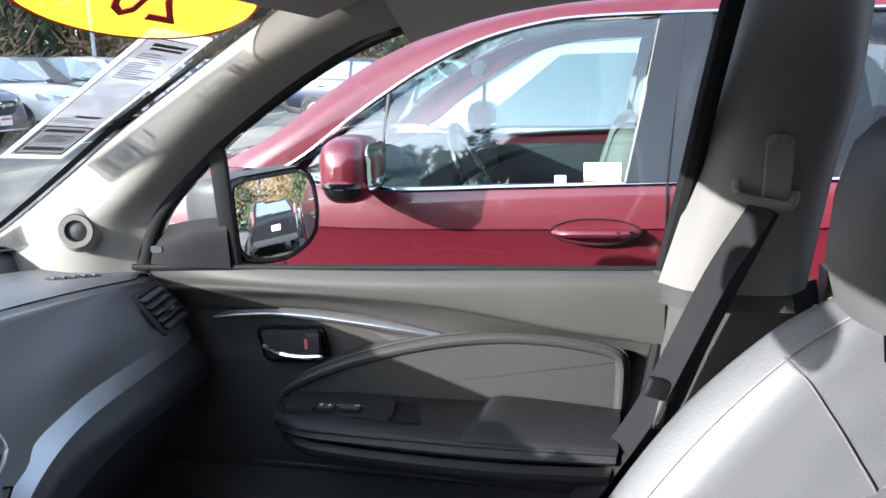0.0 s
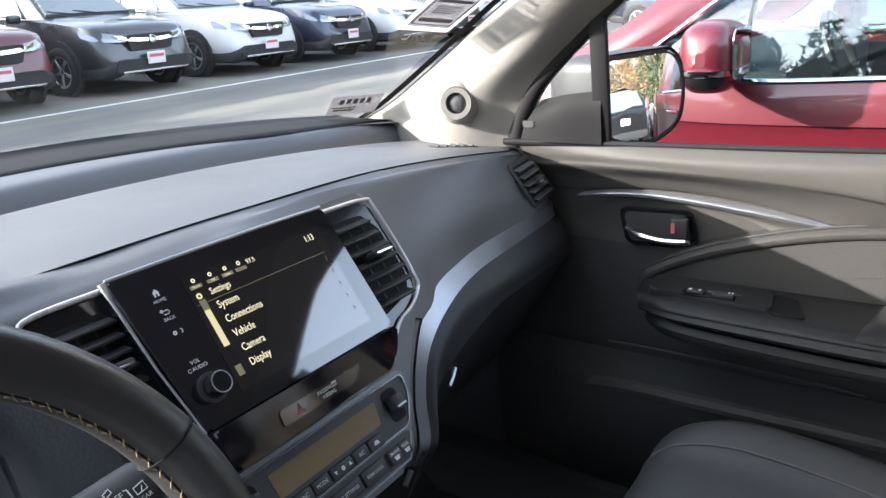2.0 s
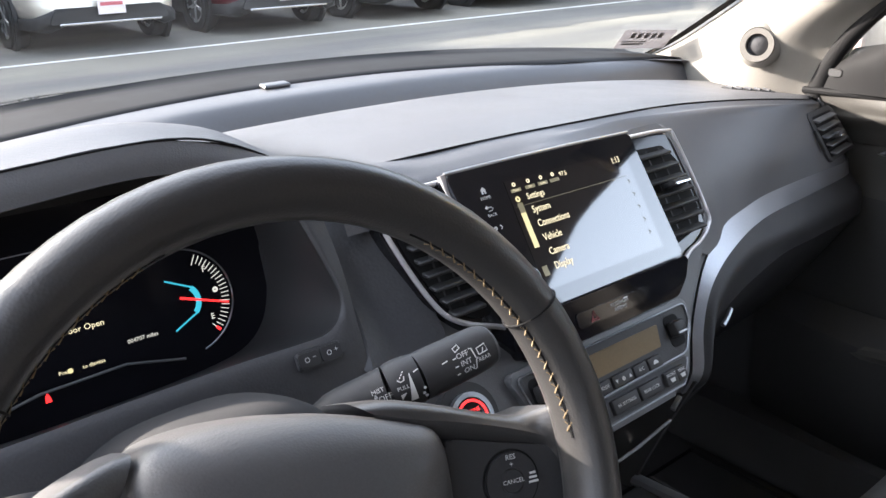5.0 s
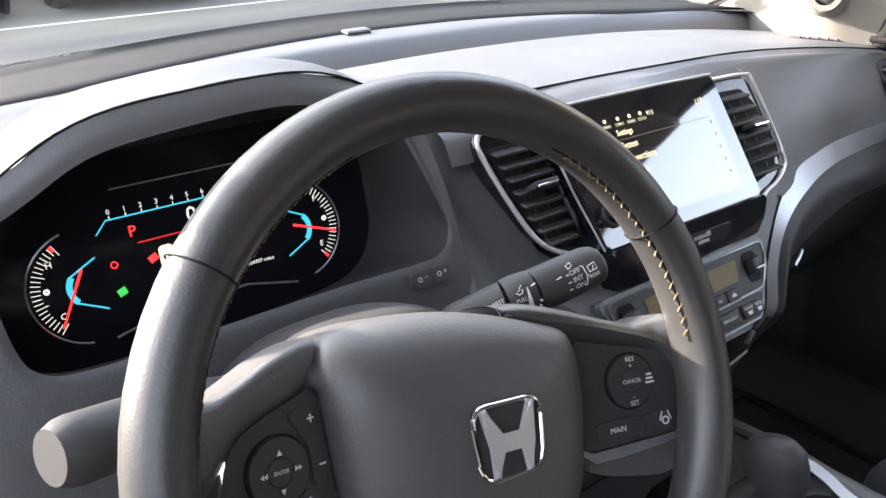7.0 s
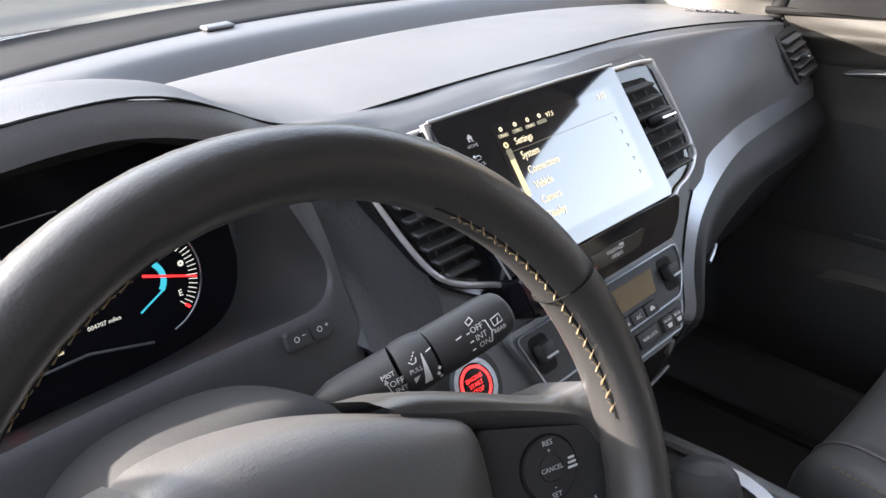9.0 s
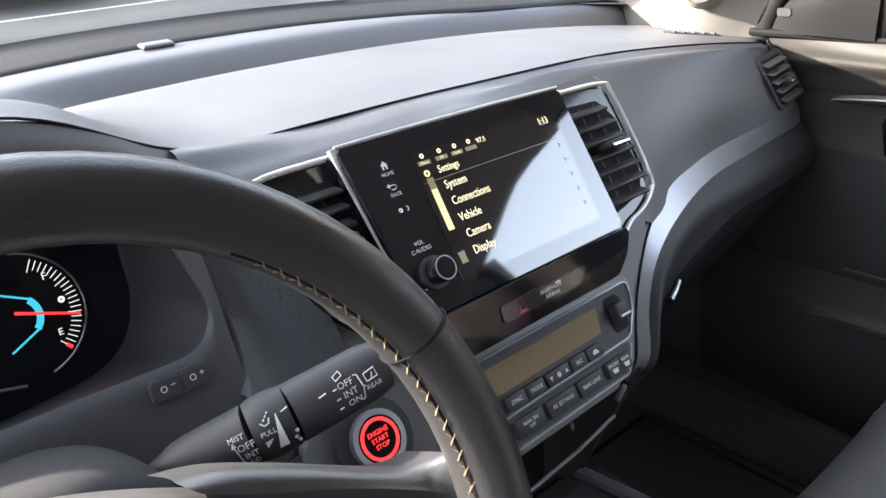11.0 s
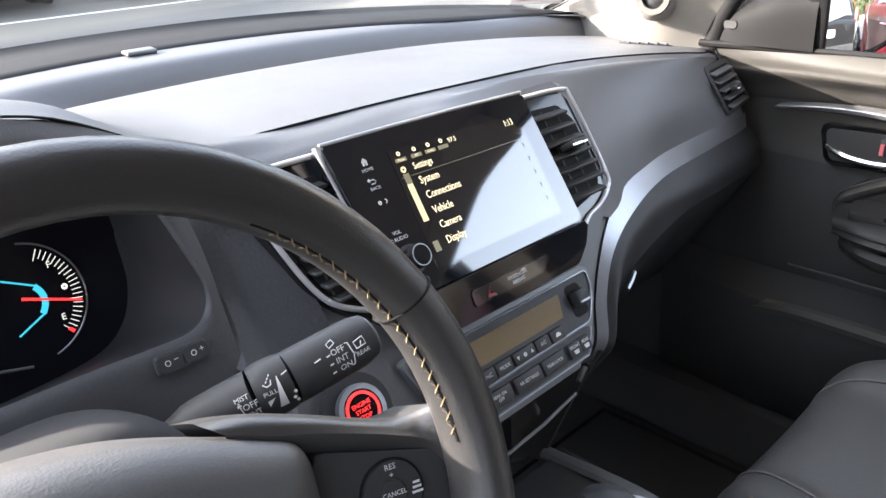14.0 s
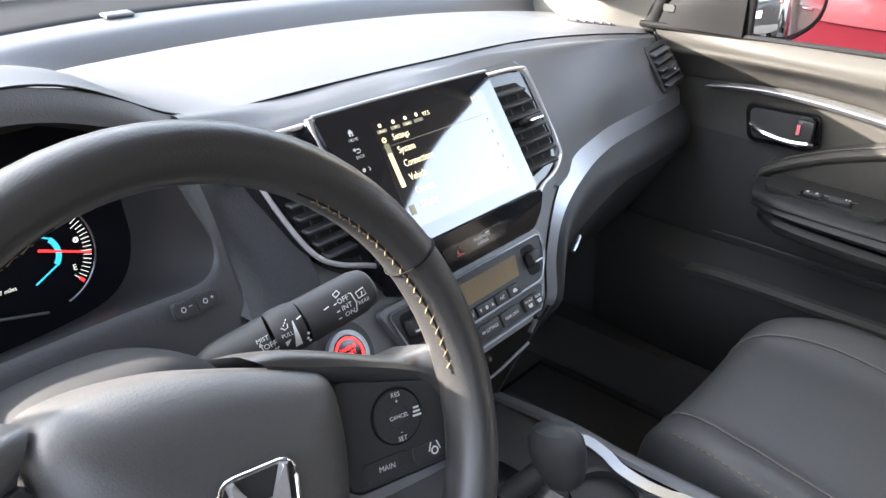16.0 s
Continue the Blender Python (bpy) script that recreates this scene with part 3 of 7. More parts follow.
woods("bare_treetops", TWIGS, "brown bare winter treetops beyond the lot", 460, 3.4, 9, 16, 820, .04, 1.1, .075)
woods("evergreen_treetops", NEEDLES, "dark green pines beyond the lot", 300, 2.8, 9, 17, 560, .03, .6, .20)
bm = bmesh.new()
for k in range(420):
    a, d = rnd.uniform(-3.14, 3.14), rnd.uniform(43, 66)
    x, y, h = d * math.sin(a), d * math.cos(a), rnd.uniform(7, 13)
    tube([(x, y, .03 * y), (x + rnd.uniform(-.3, .3), y, h * .5 + .03 * y), (x + rnd.uniform(-.6, .6), y, h + .03 * y)], [.14, .10, .03], 6, bm=bm)
tagged(part("tree_trunks", bm, BARK), "bare grey-brown trunks of the wood beyond the lot", "trees", "", "stuff")


def lamp_post(x, y):
    post = thing("lot_lamp_post", "tall grey steel lamp post of the car lot", "lamp post", "lot lamp posts", at=(x, y, .03 * y))
    part("pole", tube([(0, 0, 0), (0, 0, 8)], [.09, .07], 10), GALV, post)
    part("lamp_head", box(.7, .3, .12, pose(.3, 0, 8.05), .03), GALV, post)
    part("base", disc(.25, .5, pose(0, 0, .5), n=16, bevel=.02), GALV, post)


lamp_post(29.7, 20.5)

# ---- own car: outer shell ----
CLOTH_ROWS = [
    [(-.64, .0, 1.60), (-.3, .12, 1.635), (0, .16, 1.64), (.3, .12, 1.635), (.64, .0, 1.60)],
    [(-.66, -.15, 1.635), (-.3, -.1, 1.67), (0, -.1, 1.68), (.3, -.1, 1.67), (.66, -.15, 1.635)],
    [(-.67, -.6, 1.65), (-.3, -.6, 1.70), (0, -.6, 1.71), (.3, -.6, 1.70), (.67, -.6, 1.65)],
    [(-.67, -1.6, 1.65), (-.3, -1.6, 1.69), (0, -1.6, 1.70), (.3, -1.6, 1.69), (.67, -1.6, 1.65)],
    [(-.64, -2.5, 1.60), (-.3, -2.6, 1.63), (0, -2.6, 1.63), (.3, -2.6, 1.63), (.64, -2.5, 1.60)]]
solid("ceiling", skin(CLOTH_ROWS, 24, 16, .04), HEADLINER, "light grey fabric headliner of the car", "headliner", "structure")
# floor, tunnel sides, firewall, rear closing panel
solid("floor", box(1.62, 3.6, .05, pose(0, -.75, .36)), CARPET, "black carpeted car floor", "floor", "structure")
solid("wall_front", skin([[(-.84, .62, .36), (.84, .62, .36)], [(-.84, .95, .75), (.84, .95, .75)], [(-.84, .95, 1.12), (.84, .95, 1.12)]], 8, 8, .03), CARPET, "black firewall carpet behind the dash", "firewall", "structure")
solid("wall_rear", box(1.6, .06, 1.3, pose(0, -2.62, .98)), DOOR_DARK, "dark closing panel at the rear of the car", "panel", "structure")
for s in (-1, 1):
    solid("wall_side", box(.05, 1.9, .80, pose(s * .80, -1.66, .78)), DOOR_DARK, "dark lower side trim of the rear cabin", "side trim", "structure")
    solid("roof_rail", skin([[(s * .710, -.12, 1.541), (s * .692, -.27, 1.574), (s * .696, -.5, 1.585), (s * .70, -1.2, 1.58), (s * .68, -2.5, 1.54)],
                             [(s * .60, -.10, 1.615), (s * .61, -.3, 1.645), (s * .63, -.5, 1.655), (s * .64, -1.2, 1.655), (s * .61, -2.5, 1.60)]], 6, 24, .03), HEADLINER, "grey fabric roof rail over the doors", "roof rail", "structure")
solid("door_sill_far", box(.16, 1.3, .16, pose(.84, .02, .43), .02), CARPET, "black sill inside the passenger door", "sill", "structure")
solid("kick_panel", box(.06, .45, .75, pose(.85, .66, .75), .02), CARPET, "black kick panel in the footwell", "panel", "structure")
solid("door_sill", box(.14, 1.15, .14, pose(-.83, -.02, .44), .03), BLACK, "black plastic sill of the open door", "sill", "structure")


# ---- own car: outer body ----
own = thing("own_suv", "black mid-size SUV body round the cabin", "car")
ROOF = [[(x, y, z + .055) for x, y, z in r] for r in CLOTH_ROWS]
part("roof_panel", skin(ROOF, 24, 16, .01), P_BLACK, own)
for s in (-1, 1):
    part("front_fender", skin([[(s * .80, .62, 1.11), (s * .80, 1.2, 1.09), (s * .76, 1.8, 1.03), (s * .66, 2.18, .93)], [(s * .91, .62, 1.06), (s * .92, 1.2, 1.04), (s * .90, 1.8, .98), (s * .78, 2.2, .88)],
                               [(s * .96, .62, .85), (s * .97, 1.2, .84), (s * .94, 1.8, .78), (s * .82, 2.24, .72)], [(s * .95, .62, .40), (s * .95, 1.2, .42), (s * .92, 1.8, .42), (s * .80, 2.24, .42)]], 14, 24, .008), P_BLACK, own)
    part("rear_side", skin([[(s * .82, -.62, 1.14), (s * .82, -1.6, 1.16), (s * .80, -2.3, 1.18), (s * .72, -2.66, 1.18)], [(s * .93, -.62, 1.08), (s * .93, -1.6, 1.10), (s * .91, -2.3, 1.10), (s * .82, -2.70, 1.10)],
                            [(s * .97, -.62, .85), (s * .97, -1.6, .86), (s * .95, -2.3, .86), (s * .86, -2.74, .86)], [(s * .95, -.62, .38), (s * .95, -1.6, .38), (s * .93, -2.3, .40), (s * .84, -2.74, .44)]], 14, 24, .008), P_BLACK, own)
    part("rear_pillar", skin([[(s * .80, -1.72, 1.17), (s * .76, -1.70, 1.40), (s * .68, -1.66, 1.64)], [(s * .79, -2.2, 1.18), (s * .75, -2.2, 1.40), (s * .66, -2.2, 1.64)], [(s * .74, -2.64, 1.18), (s * .71, -2.62, 1.40), (s * .64, -2.56, 1.62)]], 8, 12, .01), P_BLACK, own)
    part("tail_lamp", box(.12, .08, .34, pose(s * .76, -2.70, 1.02), .02), PLATE_RED, own)
    part("sill", box(.10, 1.5, .14, pose(s * .92, -.0, .36), .03), BLACK, own)
    for y in (1.42, -1.78):
        wheel_parts(own, s * .88, y, s)
part("tailgate", skin([[(-.70, -2.70, 1.18), (0, -2.74, 1.18), (.70, -2.70, 1.18)], [(-.78, -2.76, .85), (0, -2.80, .85), (.78, -2.76, .85)], [(-.78, -2.76, .45), (0, -2.80, .45), (.78, -2.76, .45)]], 10, 14, .02), P_BLACK, own)
part("rear_glass", skin([[(-.62, -2.58, 1.60), (0, -2.62, 1.62), (.62, -2.58, 1.60)], [(-.70, -2.69, 1.19), (0, -2.73, 1.19), (.70, -2.69, 1.19)]], 6, 10, .006), PRIVACY, own)
part("front_bumper", skin([[(-.72, 2.16, .92), (0, 2.36, .95), (.72, 2.16, .92)], [(-.80, 2.22, .70), (0, 2.42, .72), (.80, 2.22, .70)], [(-.80, 2.22, .38), (0, 2.40, .36), (.80, 2.22, .38)]], 12, 20, .02), P_BLACK, own)
part("grille", plate(rounded([(-.42, .86), (.42, .86), (.36, .62), (-.36, .62)], .03), .06, pose(0, 2.415, 0, 90, 0, 180), .006), BLACK, own)

# ---- red neighbour ----
def red_suv():
    car = thing("parked_suv", "deep red mid-size SUV with chrome window trim", "car", "neighbour cars")
    X0 = 2.74
    ys = [1.72, 1.5, 1.2, .9, .6, .3, -.1, -.5, -1.0, -1.6, -2.2, -2.7]
    top = [.90, 1.02, 1.10, 1.15, 1.165, 1.150, 1.154, 1.163, 1.175, 1.185, 1.19, 1.16]
    inn = [.30, .14, .05, .02, .0, .0, .0, .0, .0, .01, .06, .20]
    bl = [(.55, 1.192), (.265, 1.147), (-.12, 1.154), (-.567, 1.167), (-.99, 1.177), (-1.7, 1.19)]
    up = [(.56, 1.20), (.478, 1.248), (.353, 1.343), (.237, 1.421), (.122, 1.490), (-.024, 1.556), (-.184, 1.596), (-.341, 1.611), (-.716, 1.611), (-1.2, 1.60), (-1.75, 1.56)]

    def xs(z):
        return .97 - .35 * max(0, z - 1.15)

    for s in (-1, 1):
        def P(x, y, z):
            return (X0 + s * x, y, z)
        rows = []
        for dz, x in ((0, .958), (-.03, .972), (-.105, .985), (-.12, .974), (-.3, .936), (-.55, .955), (-.70, .98), (-.80, .95)):
            rows.append([P(x - i_, y, max(.24, t + dz) if dz > -.2 else max(.26, 1.15 + dz)) for y, t, i_ in zip(ys, top, inn)])
        part("body_side", skin(rows, 30, 50, .004), P_RED, car)
        # window sill ledge, roof side
        part("shoulder", skin([[P(.955, y, z - .004) for y, z in bl], [P(.93, y, z + .006) for y, z in bl]], 3, 20, .004), P_RED, car)
        cant = [P(xs(z) + .004, y, z) for y, z in up]
        roof = [P(.93, .78, 1.21), P(.915, .60, 1.30), P(.87, .47, 1.395), P(.82, .34, 1.485), P(.78, .20, 1.555), P(.745, .02, 1.618), P(.72, -.18, 1.66), P(.71, -.341, 1.675), P(.70, -.716, 1.685), P(.69, -1.2, 1.67), P(.66, -1.75, 1.62)]
        mid = [tuple(Vector(a).lerp(Vector(b), .5) + Vector((s * .018, 0, .006))) for a, b in zip(cant, roof)]
        part("roof_side", skin([cant, mid, roof], 8, 40, .006), P_RED, car)
        cen = [P(.0, y + .12 * (y > .2), z + .05) for _, y, z in roof]
        if s == -1:
            part("roof", skin([roof[5:], [P(.4, p[1], p[2] + .04) for p in roof[5:]], [P(0, p[1], p[2] + .05) for p in roof[5:]], [P(-.4, p[1], p[2] + .04) for p in roof[5:]], [(2 * X0 - p[0], p[1], p[2]) for p in roof[5:]]], 16, 16, .02), P_RED, car)
        part("chrome_upper", tube(spline([P(xs(z) + .008, y, z) for y, z in up], 50), .009, 8), CHROME, car, "chrome window surround")
        part("chrome_belt", tube(spline([P(.962, y, z) for y, z in bl], 40), .009, 8), CHROME, car, "chrome belt line")
        bz = lambda y: 1.150 + (-.024) * y * .9
        g = [[P(.952, y, bz(y) - .01) for y in (.55, .26, -.1, -.44)], [P(xs(1.33), y, z) for y, z in ((.38, 1.31), (.2, 1.36), (-.1, 1.38), (-.47, 1.38))], [P(xs(1.55), y, z) for y, z in ((.12, 1.485), (-.02, 1.553), (-.2, 1.59), (-.52, 1.60))]]
        w = part("front_window", skin(g, 10, 16), TINT, car)
        w.visible_shadow = False
        g = [[P(.952, y, bz(y) - .01) for y in (-.65, -1.0, -1.6)], [P(xs(1.6), y, 1.60) for y in (-.66, -1.0, -1.45)]]
        w = part("rear_window_side", skin(g, 4, 8), PRIVACY, car)
        w.visible_shadow = False
        part("window_divider", tube([P(.955, .262, 1.147), P(xs(1.41) + .004, .236, 1.415)], .009, 8), GLOSS, car)
        part("b_pillar", skin([[P(.962, -.437, 1.165), P(xs(1.38) + .006, -.48, 1.38), P(xs(1.6) + .006, -.522, 1.603)], [P(.962, -.655, 1.17), P(xs(1.38) + .006, -.655, 1.38), P(xs(1.6) + .006, -.658, 1.608)]], 5, 12, .01), GLOSS, car)
        part("pillar_trim_edge", tube([P(.968, -.437, 1.17), P(xs(1.38) + .014, -.481, 1.38), P(xs(1.6) + .012, -.521, 1.595)], .004, 6), BEIGE, car)
        part("door_gap", tube(spline([P(xs(1.6) + .014, -.588, 1.605), P(xs(1.38) + .014, -.566, 1.38), P(.972, -.546, 1.17), P(.990, -.545, 1.05), P(.966, -.54, .85), P(.972, -.50, .60)], 24), .003, 6), RUBBER, car)
        part("door_gap", tube(spline([P(.972, .56, 1.16), P(.990, .585, 1.05), P(.966, .60, .85), P(.976, .60, .5)], 20), .003, 6), RUBBER, car)
        part("handle_recess", plate([(.36 + .125 * math.cos(a) , 1.036 + .036 * math.sin(a)) for a in (2 * math.pi * i / 28 for i in range(28))], .003, axes(P(.989, 0, 0), (0, -1, 0) if s == -1 else (0, 1, 0), (0, 0, 1)) if s == -1 else axes(P(.989, -.72, 0), (0, 1, 0), (0, 0, 1))), P_RED, car)
        part("handle", tube(spline([P(.993, -.245, 1.034), P(1.02, -.29, 1.036), P(1.026, -.37, 1.037), P(1.02, -.44, 1.036), P(.993, -.475, 1.034)], 20), [.008] + [.0135] * 18 + [.008], 10, squash=.8), P_RED, car)
        part("handle_button", disc(.008, .004, axes(P(1.036, -.42, 1.037), (0, -1, 0) if s == -1 else (0, 1, 0), (0, 0, 1)), n=12), CHROME, car)
        part("handle_lock", disc(.010, .004, axes(P(1.028, -.455, 1.036), (0, -1, 0) if s == -1 else (0, 1, 0), (0, 0, 1)), n=12), CHROME, car)
        part("rear_handle", tube(spline([P(.993, -1.25, 1.05), P(1.02, -1.3, 1.052), P(1.02, -1.43, 1.054), P(.993, -1.48, 1.05)], 16), .013, 10, squash=.8), P_RED, car)
        # mirror
        def shell(z0, z1, grow=1.0):
            """The mirror's squarish shell between two heights."""
            bm = bmesh.new()
            rows_ = []
            for x, sy, sz in ((.985, .045, .05), (1.01, .066, .078), (1.06, .072, .088), (1.13, .072, .090), (1.185, .066, .084), (1.212, .052, .070), (1.226, .034, .048), (1.232, .012, .018)):
                rw_ = []
                for a in (2 * math.pi * i / 32 for i in range(32)):
                    c_, s_ = math.cos(a), math.sin(a)
                    rw_.append(P(x + .006 * (grow - 1) * 50, .285 + grow * sy * math.copysign(abs(c_) ** .7, c_), min(z1, max(z0, 1.226 + grow * sz * math.copysign(abs(s_) ** .7, s_)))))
                rows_.append(rw_)
            vs = grid(bm, rows_, close_v=True)
            bm.faces.new(vs[-1])
            bm.faces.new(vs[0][::-1])
            return bm

        part("mirror_cap", shell(1.200, 1.4), P_RED, car, "red cap of the mirror")
        part("mirror_band", shell(1.184, 1.200, 1.012), CHROME, car, "chrome band round the mirror")
        part("mirror_base", shell(1.0, 1.184), GLOSS, car, "black lower half of the mirror")
        # no hollow is cut: a thin dark outline draws the recess's shade
        part("handle_recess_shade", tube([P(.9905, -.36 + .122 * math.cos(a), 1.036 + .036 * math.sin(a)) for a in (2 * math.pi * i / 36 for i in range(36))], .0022, 5, closed=True), RUBBER, car)
        part("mirror_glass", plate(rrect(.17, .12, .03), .003, axes(P(1.11, .217, 1.235), (1, .0, 0), (0, 0, 1))), MIRROR, car)
        for y in (1.28, -1.95):
            part("wheel_arch", disc(.40, .02, pose(X0 + s * .985, y, .37, 0, 90 * s, 0), n=28), RUBBER, car)
            wheel_parts(car, X0 + s * .90, y, s)
        # seats inside
        for sx, sy in ((.44, -.40), (.42, -1.45)):
            part("seat_back", box(.48, .16, .62, pose(X0 + s * sx, sy, .98, 18, 0, 0), .06, 3), BEIGE, car)
            part("headrest", box(.26, .10, .20, pose(X0 + s * sx, sy - .12, 1.40, 10, 0, 0), .045, 3), BEIGE, car)
        part("door_card", box(.05, 1.7, .5, pose(X0 + s * .87, -.4, .86), .02), DOOR_DARK, car)
    part("hood", skin([[(X0 - .94 + i_, y, t), (X0 - .62 + i_ * .6, y, t + .045), (X0, y, t + .065), (X0 + .62 - i_ * .6, y, t + .045), (X0 + .94 - i_, y, t)] for y, t, i_ in ((1.70, .905, .30), (1.5, 1.025, .14), (1.2, 1.105, .05), (.9, 1.155, .02), (.72, 1.185, .03))], 16, 20, .01), P_RED, car)
    w = part("windscreen", skin([[(X0 - .86, .72, 1.20), (X0, .90, 1.235), (X0 + .86, .72, 1.20)], [(X0 - .76, .30, 1.47), (X0, .44, 1.50), (X0 + .76, .30, 1.47)], [(X0 - .69, -.02, 1.64), (X0, .08, 1.68), (X0 + .69, -.02, 1.64)]], 8, 10), TINT, car)
    w.visible_shadow = False
    part("roof_rear", skin([[(X0 - .66, -1.70, 1.645), (X0, -1.70, 1.70), (X0 + .66, -1.70, 1.645)], [(X0 - .64, -2.1, 1.62), (X0, -2.1, 1.67), (X0 + .64, -2.1, 1.62)], [(X0 - .61, -2.42, 1.57), (X0, -2.45, 1.61), (X0 + .61, -2.42, 1.57)]], 8, 14, .008), P_RED, car)
    part("rear_glass", skin([[(X0 - .60, -2.43, 1.56), (X0, -2.46, 1.60), (X0 + .60, -2.43, 1.56)], [(X0 - .72, -2.68, 1.18), (X0, -2.72, 1.18), (X0 + .72, -2.68, 1.18)]], 6, 10, .006), PRIVACY, car)
    for s in (-1, 1):
        part("rear_pillar", skin([[(X0 + s * .86, -1.62, 1.19), (X0 + s * .70, -1.60, 1.62)], [(X0 + s * .84, -2.2, 1.19), (X0 + s * .66, -2.1, 1.62)], [(X0 + s * .74, -2.68, 1.18), (X0 + s * .61, -2.43, 1.57)]], 8, 8, .01), P_RED, car)
    part("wiper_cowl", box(1.6, .18, .03, pose(X0, .76, 1.19), .01), BLACK, car)
    part("wiper", tube([(X0 - .75, .72, 1.215), (X0 - .35, .80, 1.235), (X0 - .1, .82, 1.24)], .008, 6), BLACK, car)
    part("dash", box(1.6, .45, .22, pose(X0, .38, 1.06), .06), DASH_LOW, car)
    part("floor_pan", box(1.7, 4.2, .05, pose(X0, -.6, .34)), CARPET, car)
    part("front_end", box(1.3, .12, .5, pose(X0, 1.68, .62), .05), BLACK, car)
    part("rear_end", box(1.6, .12, .95, pose(X0, -2.72, .72), .06), P_RED, car)
    stw = [(X0 - .38 + .18 * math.cos(a), .08 + .07 * math.sin(a), 1.12 + .165 * math.sin(a)) for a in (2 * math.pi * i / 28 for i in range(28))]
    part("steering_wheel", tube(stw, .015, 8, closed=True), WHEEL_LEATHER, car)
    part("interior_mirror", box(.22, .03, .065, pose(X0 - .1, .10, 1.48, 0, 0, 20), .02), BLACK, car)
    part("window_sticker", box(.002, .10, .05, pose(X0 - .945, -.375, 1.195, 0, 0, 0)), PALE, car, "pale yellow sticker in the window corner")
    part("window_tag", box(.003, .032, .022, pose(X0 - .957, -.262, 1.176)), WHITE_INK, car)
    return car


red_suv()

# ---- pillars, glass ----
def pillar(name, label, inner, outer, m_, n=20):
    return solid(name, skin([inner, outer], 8, n, .025), m_, label, "pillar", "structure")


A_OUT = [(.87, .85, 1.09), (.85, .80, 1.165), (.84, .71, 1.21), (.80, .545, 1.305), (.77, .41, 1.387), (.735, .26, 1.47), (.70, .12, 1.545), (.665, 0, 1.60)]
A_MID = [(.80, .60, 1.08), (.785, .55, 1.15), (.768, .50, 1.226), (.752, .38, 1.31), (.73, .28, 1.39), (.70, .15, 1.475), (.665, .0, 1.55), (.625, -.1, 1.605)]
A_IN = [(.838, .43, 1.08), (.825, .41, 1.145), (.81, .375, 1.235), (.80, .29, 1.315), (.785, .20, 1.385), (.755, .07, 1.465), (.72, -.04, 1.515), (.69, -.16, 1.55)]


def mir(pts):
    return [(-p[0], p[1], p[2]) for p in pts]


solid("a_pillar_trim", skin([A_OUT, A_MID, A_IN], 16, 30, .012), BEIGE, "beige fabric-textured trim of the front pillar", "pillar trim", "structure")
A_SLIM = [tuple(Vector(a_).lerp(Vector(b_), .26)) for a_, b_ in zip(A_OUT, A_IN)]
solid("a_pillar_trim_far", skin([mir(A_OUT), mir(A_SLIM)], 8, 30, .012), BEIGE, "beige fabric-textured trim of the driver-side front pillar", "pillar trim", "structure")

WS = [[(-.85, .80, 1.165), (-.45, 1.05, 1.165), (0, 1.14, 1.165), (.45, 1.05, 1.165), (.85, .80, 1.165)],
      [(-.775, .42, 1.39), (-.4, .62, 1.40), (0, .69, 1.405), (.4, .62, 1.40), (.775, .42, 1.39)],
      [(-.67, 0, 1.605), (-.35, .13, 1.645), (0, .18, 1.65), (.35, .13, 1.645), (.67, 0, 1.605)]]
ws = solid("windshield", skin(WS, 12, 24), GLASS, "clear laminated windshield with stickers", "windshield", "structure")
ws.visible_shadow = False
for s_ in (1,):
    edge = [(s_ * x, y + .004, z + .003) for x, y, z in A_OUT[1:]]
    part("frit_band", skin([edge, [(p[0] - s_ * .014, p[1] + .007, p[2] + .002) for p in edge]], 3, 30), RUBBER, ws, "black printed border of the glass")

# ---- dashboard ----
dash = thing("dashboard", "dark grey soft-plastic dashboard with silver trim strip", "dashboard")
def zc(x):
    hood = 0.067 * math.exp(-((x + .412) / .175) ** 4)
    return 1.208 - 0.108 * x * x + hood + (0.052 * max(0, -x) ** 2)


XS = [-.82, -.7, -.6, -.52, -.44, -.36, -.28, -.22, -.16, -.1, 0, .15, .3, .45, .6, .72, .82]
def seam_y(x):
    u = max(0, min(1, (x - .1) / .3))
    return .352 + .02 * u * u * (3 - 2 * u) - .007 * math.exp(-((x + .42) / .2) ** 4) + (.05 * max(0, (x - .68) / .14) ** 2 if x > .68 else 0)


def valley(x):
    u = max(0, min(1, (x + .25) / .12))
    return u * u * (3 - 2 * u)


rows = [[(x, seam_y(x), zc(x)) for x in XS],
        [(x, .42, zc(x) + .004) for x in XS],
        [(x, .53, zc(x) * .5 + .5 * (1.208 - .108 * x * x) + .002) for x in XS],
        [(x, .608, 1.206 - .095 * x * x) for x in XS], [(x, .621, 1.203 - .09 * x * x - .003 * valley(x)) for x in XS], [(x, .627, 1.203 - .085 * x * x - .02 * valley(x)) for x in XS]]
part("top_pad", skin(rows, 24, 80), DASH, dash)
def led(y0, z0, zpad, k=.07):
    """Ledge row: the groove in front of the pad runs out towards the driver."""
    return [(x, y0, (z0 - k * x * x) * valley(x) + (zpad - .06 * x * x) * (1 - valley(x))) for x in XS]


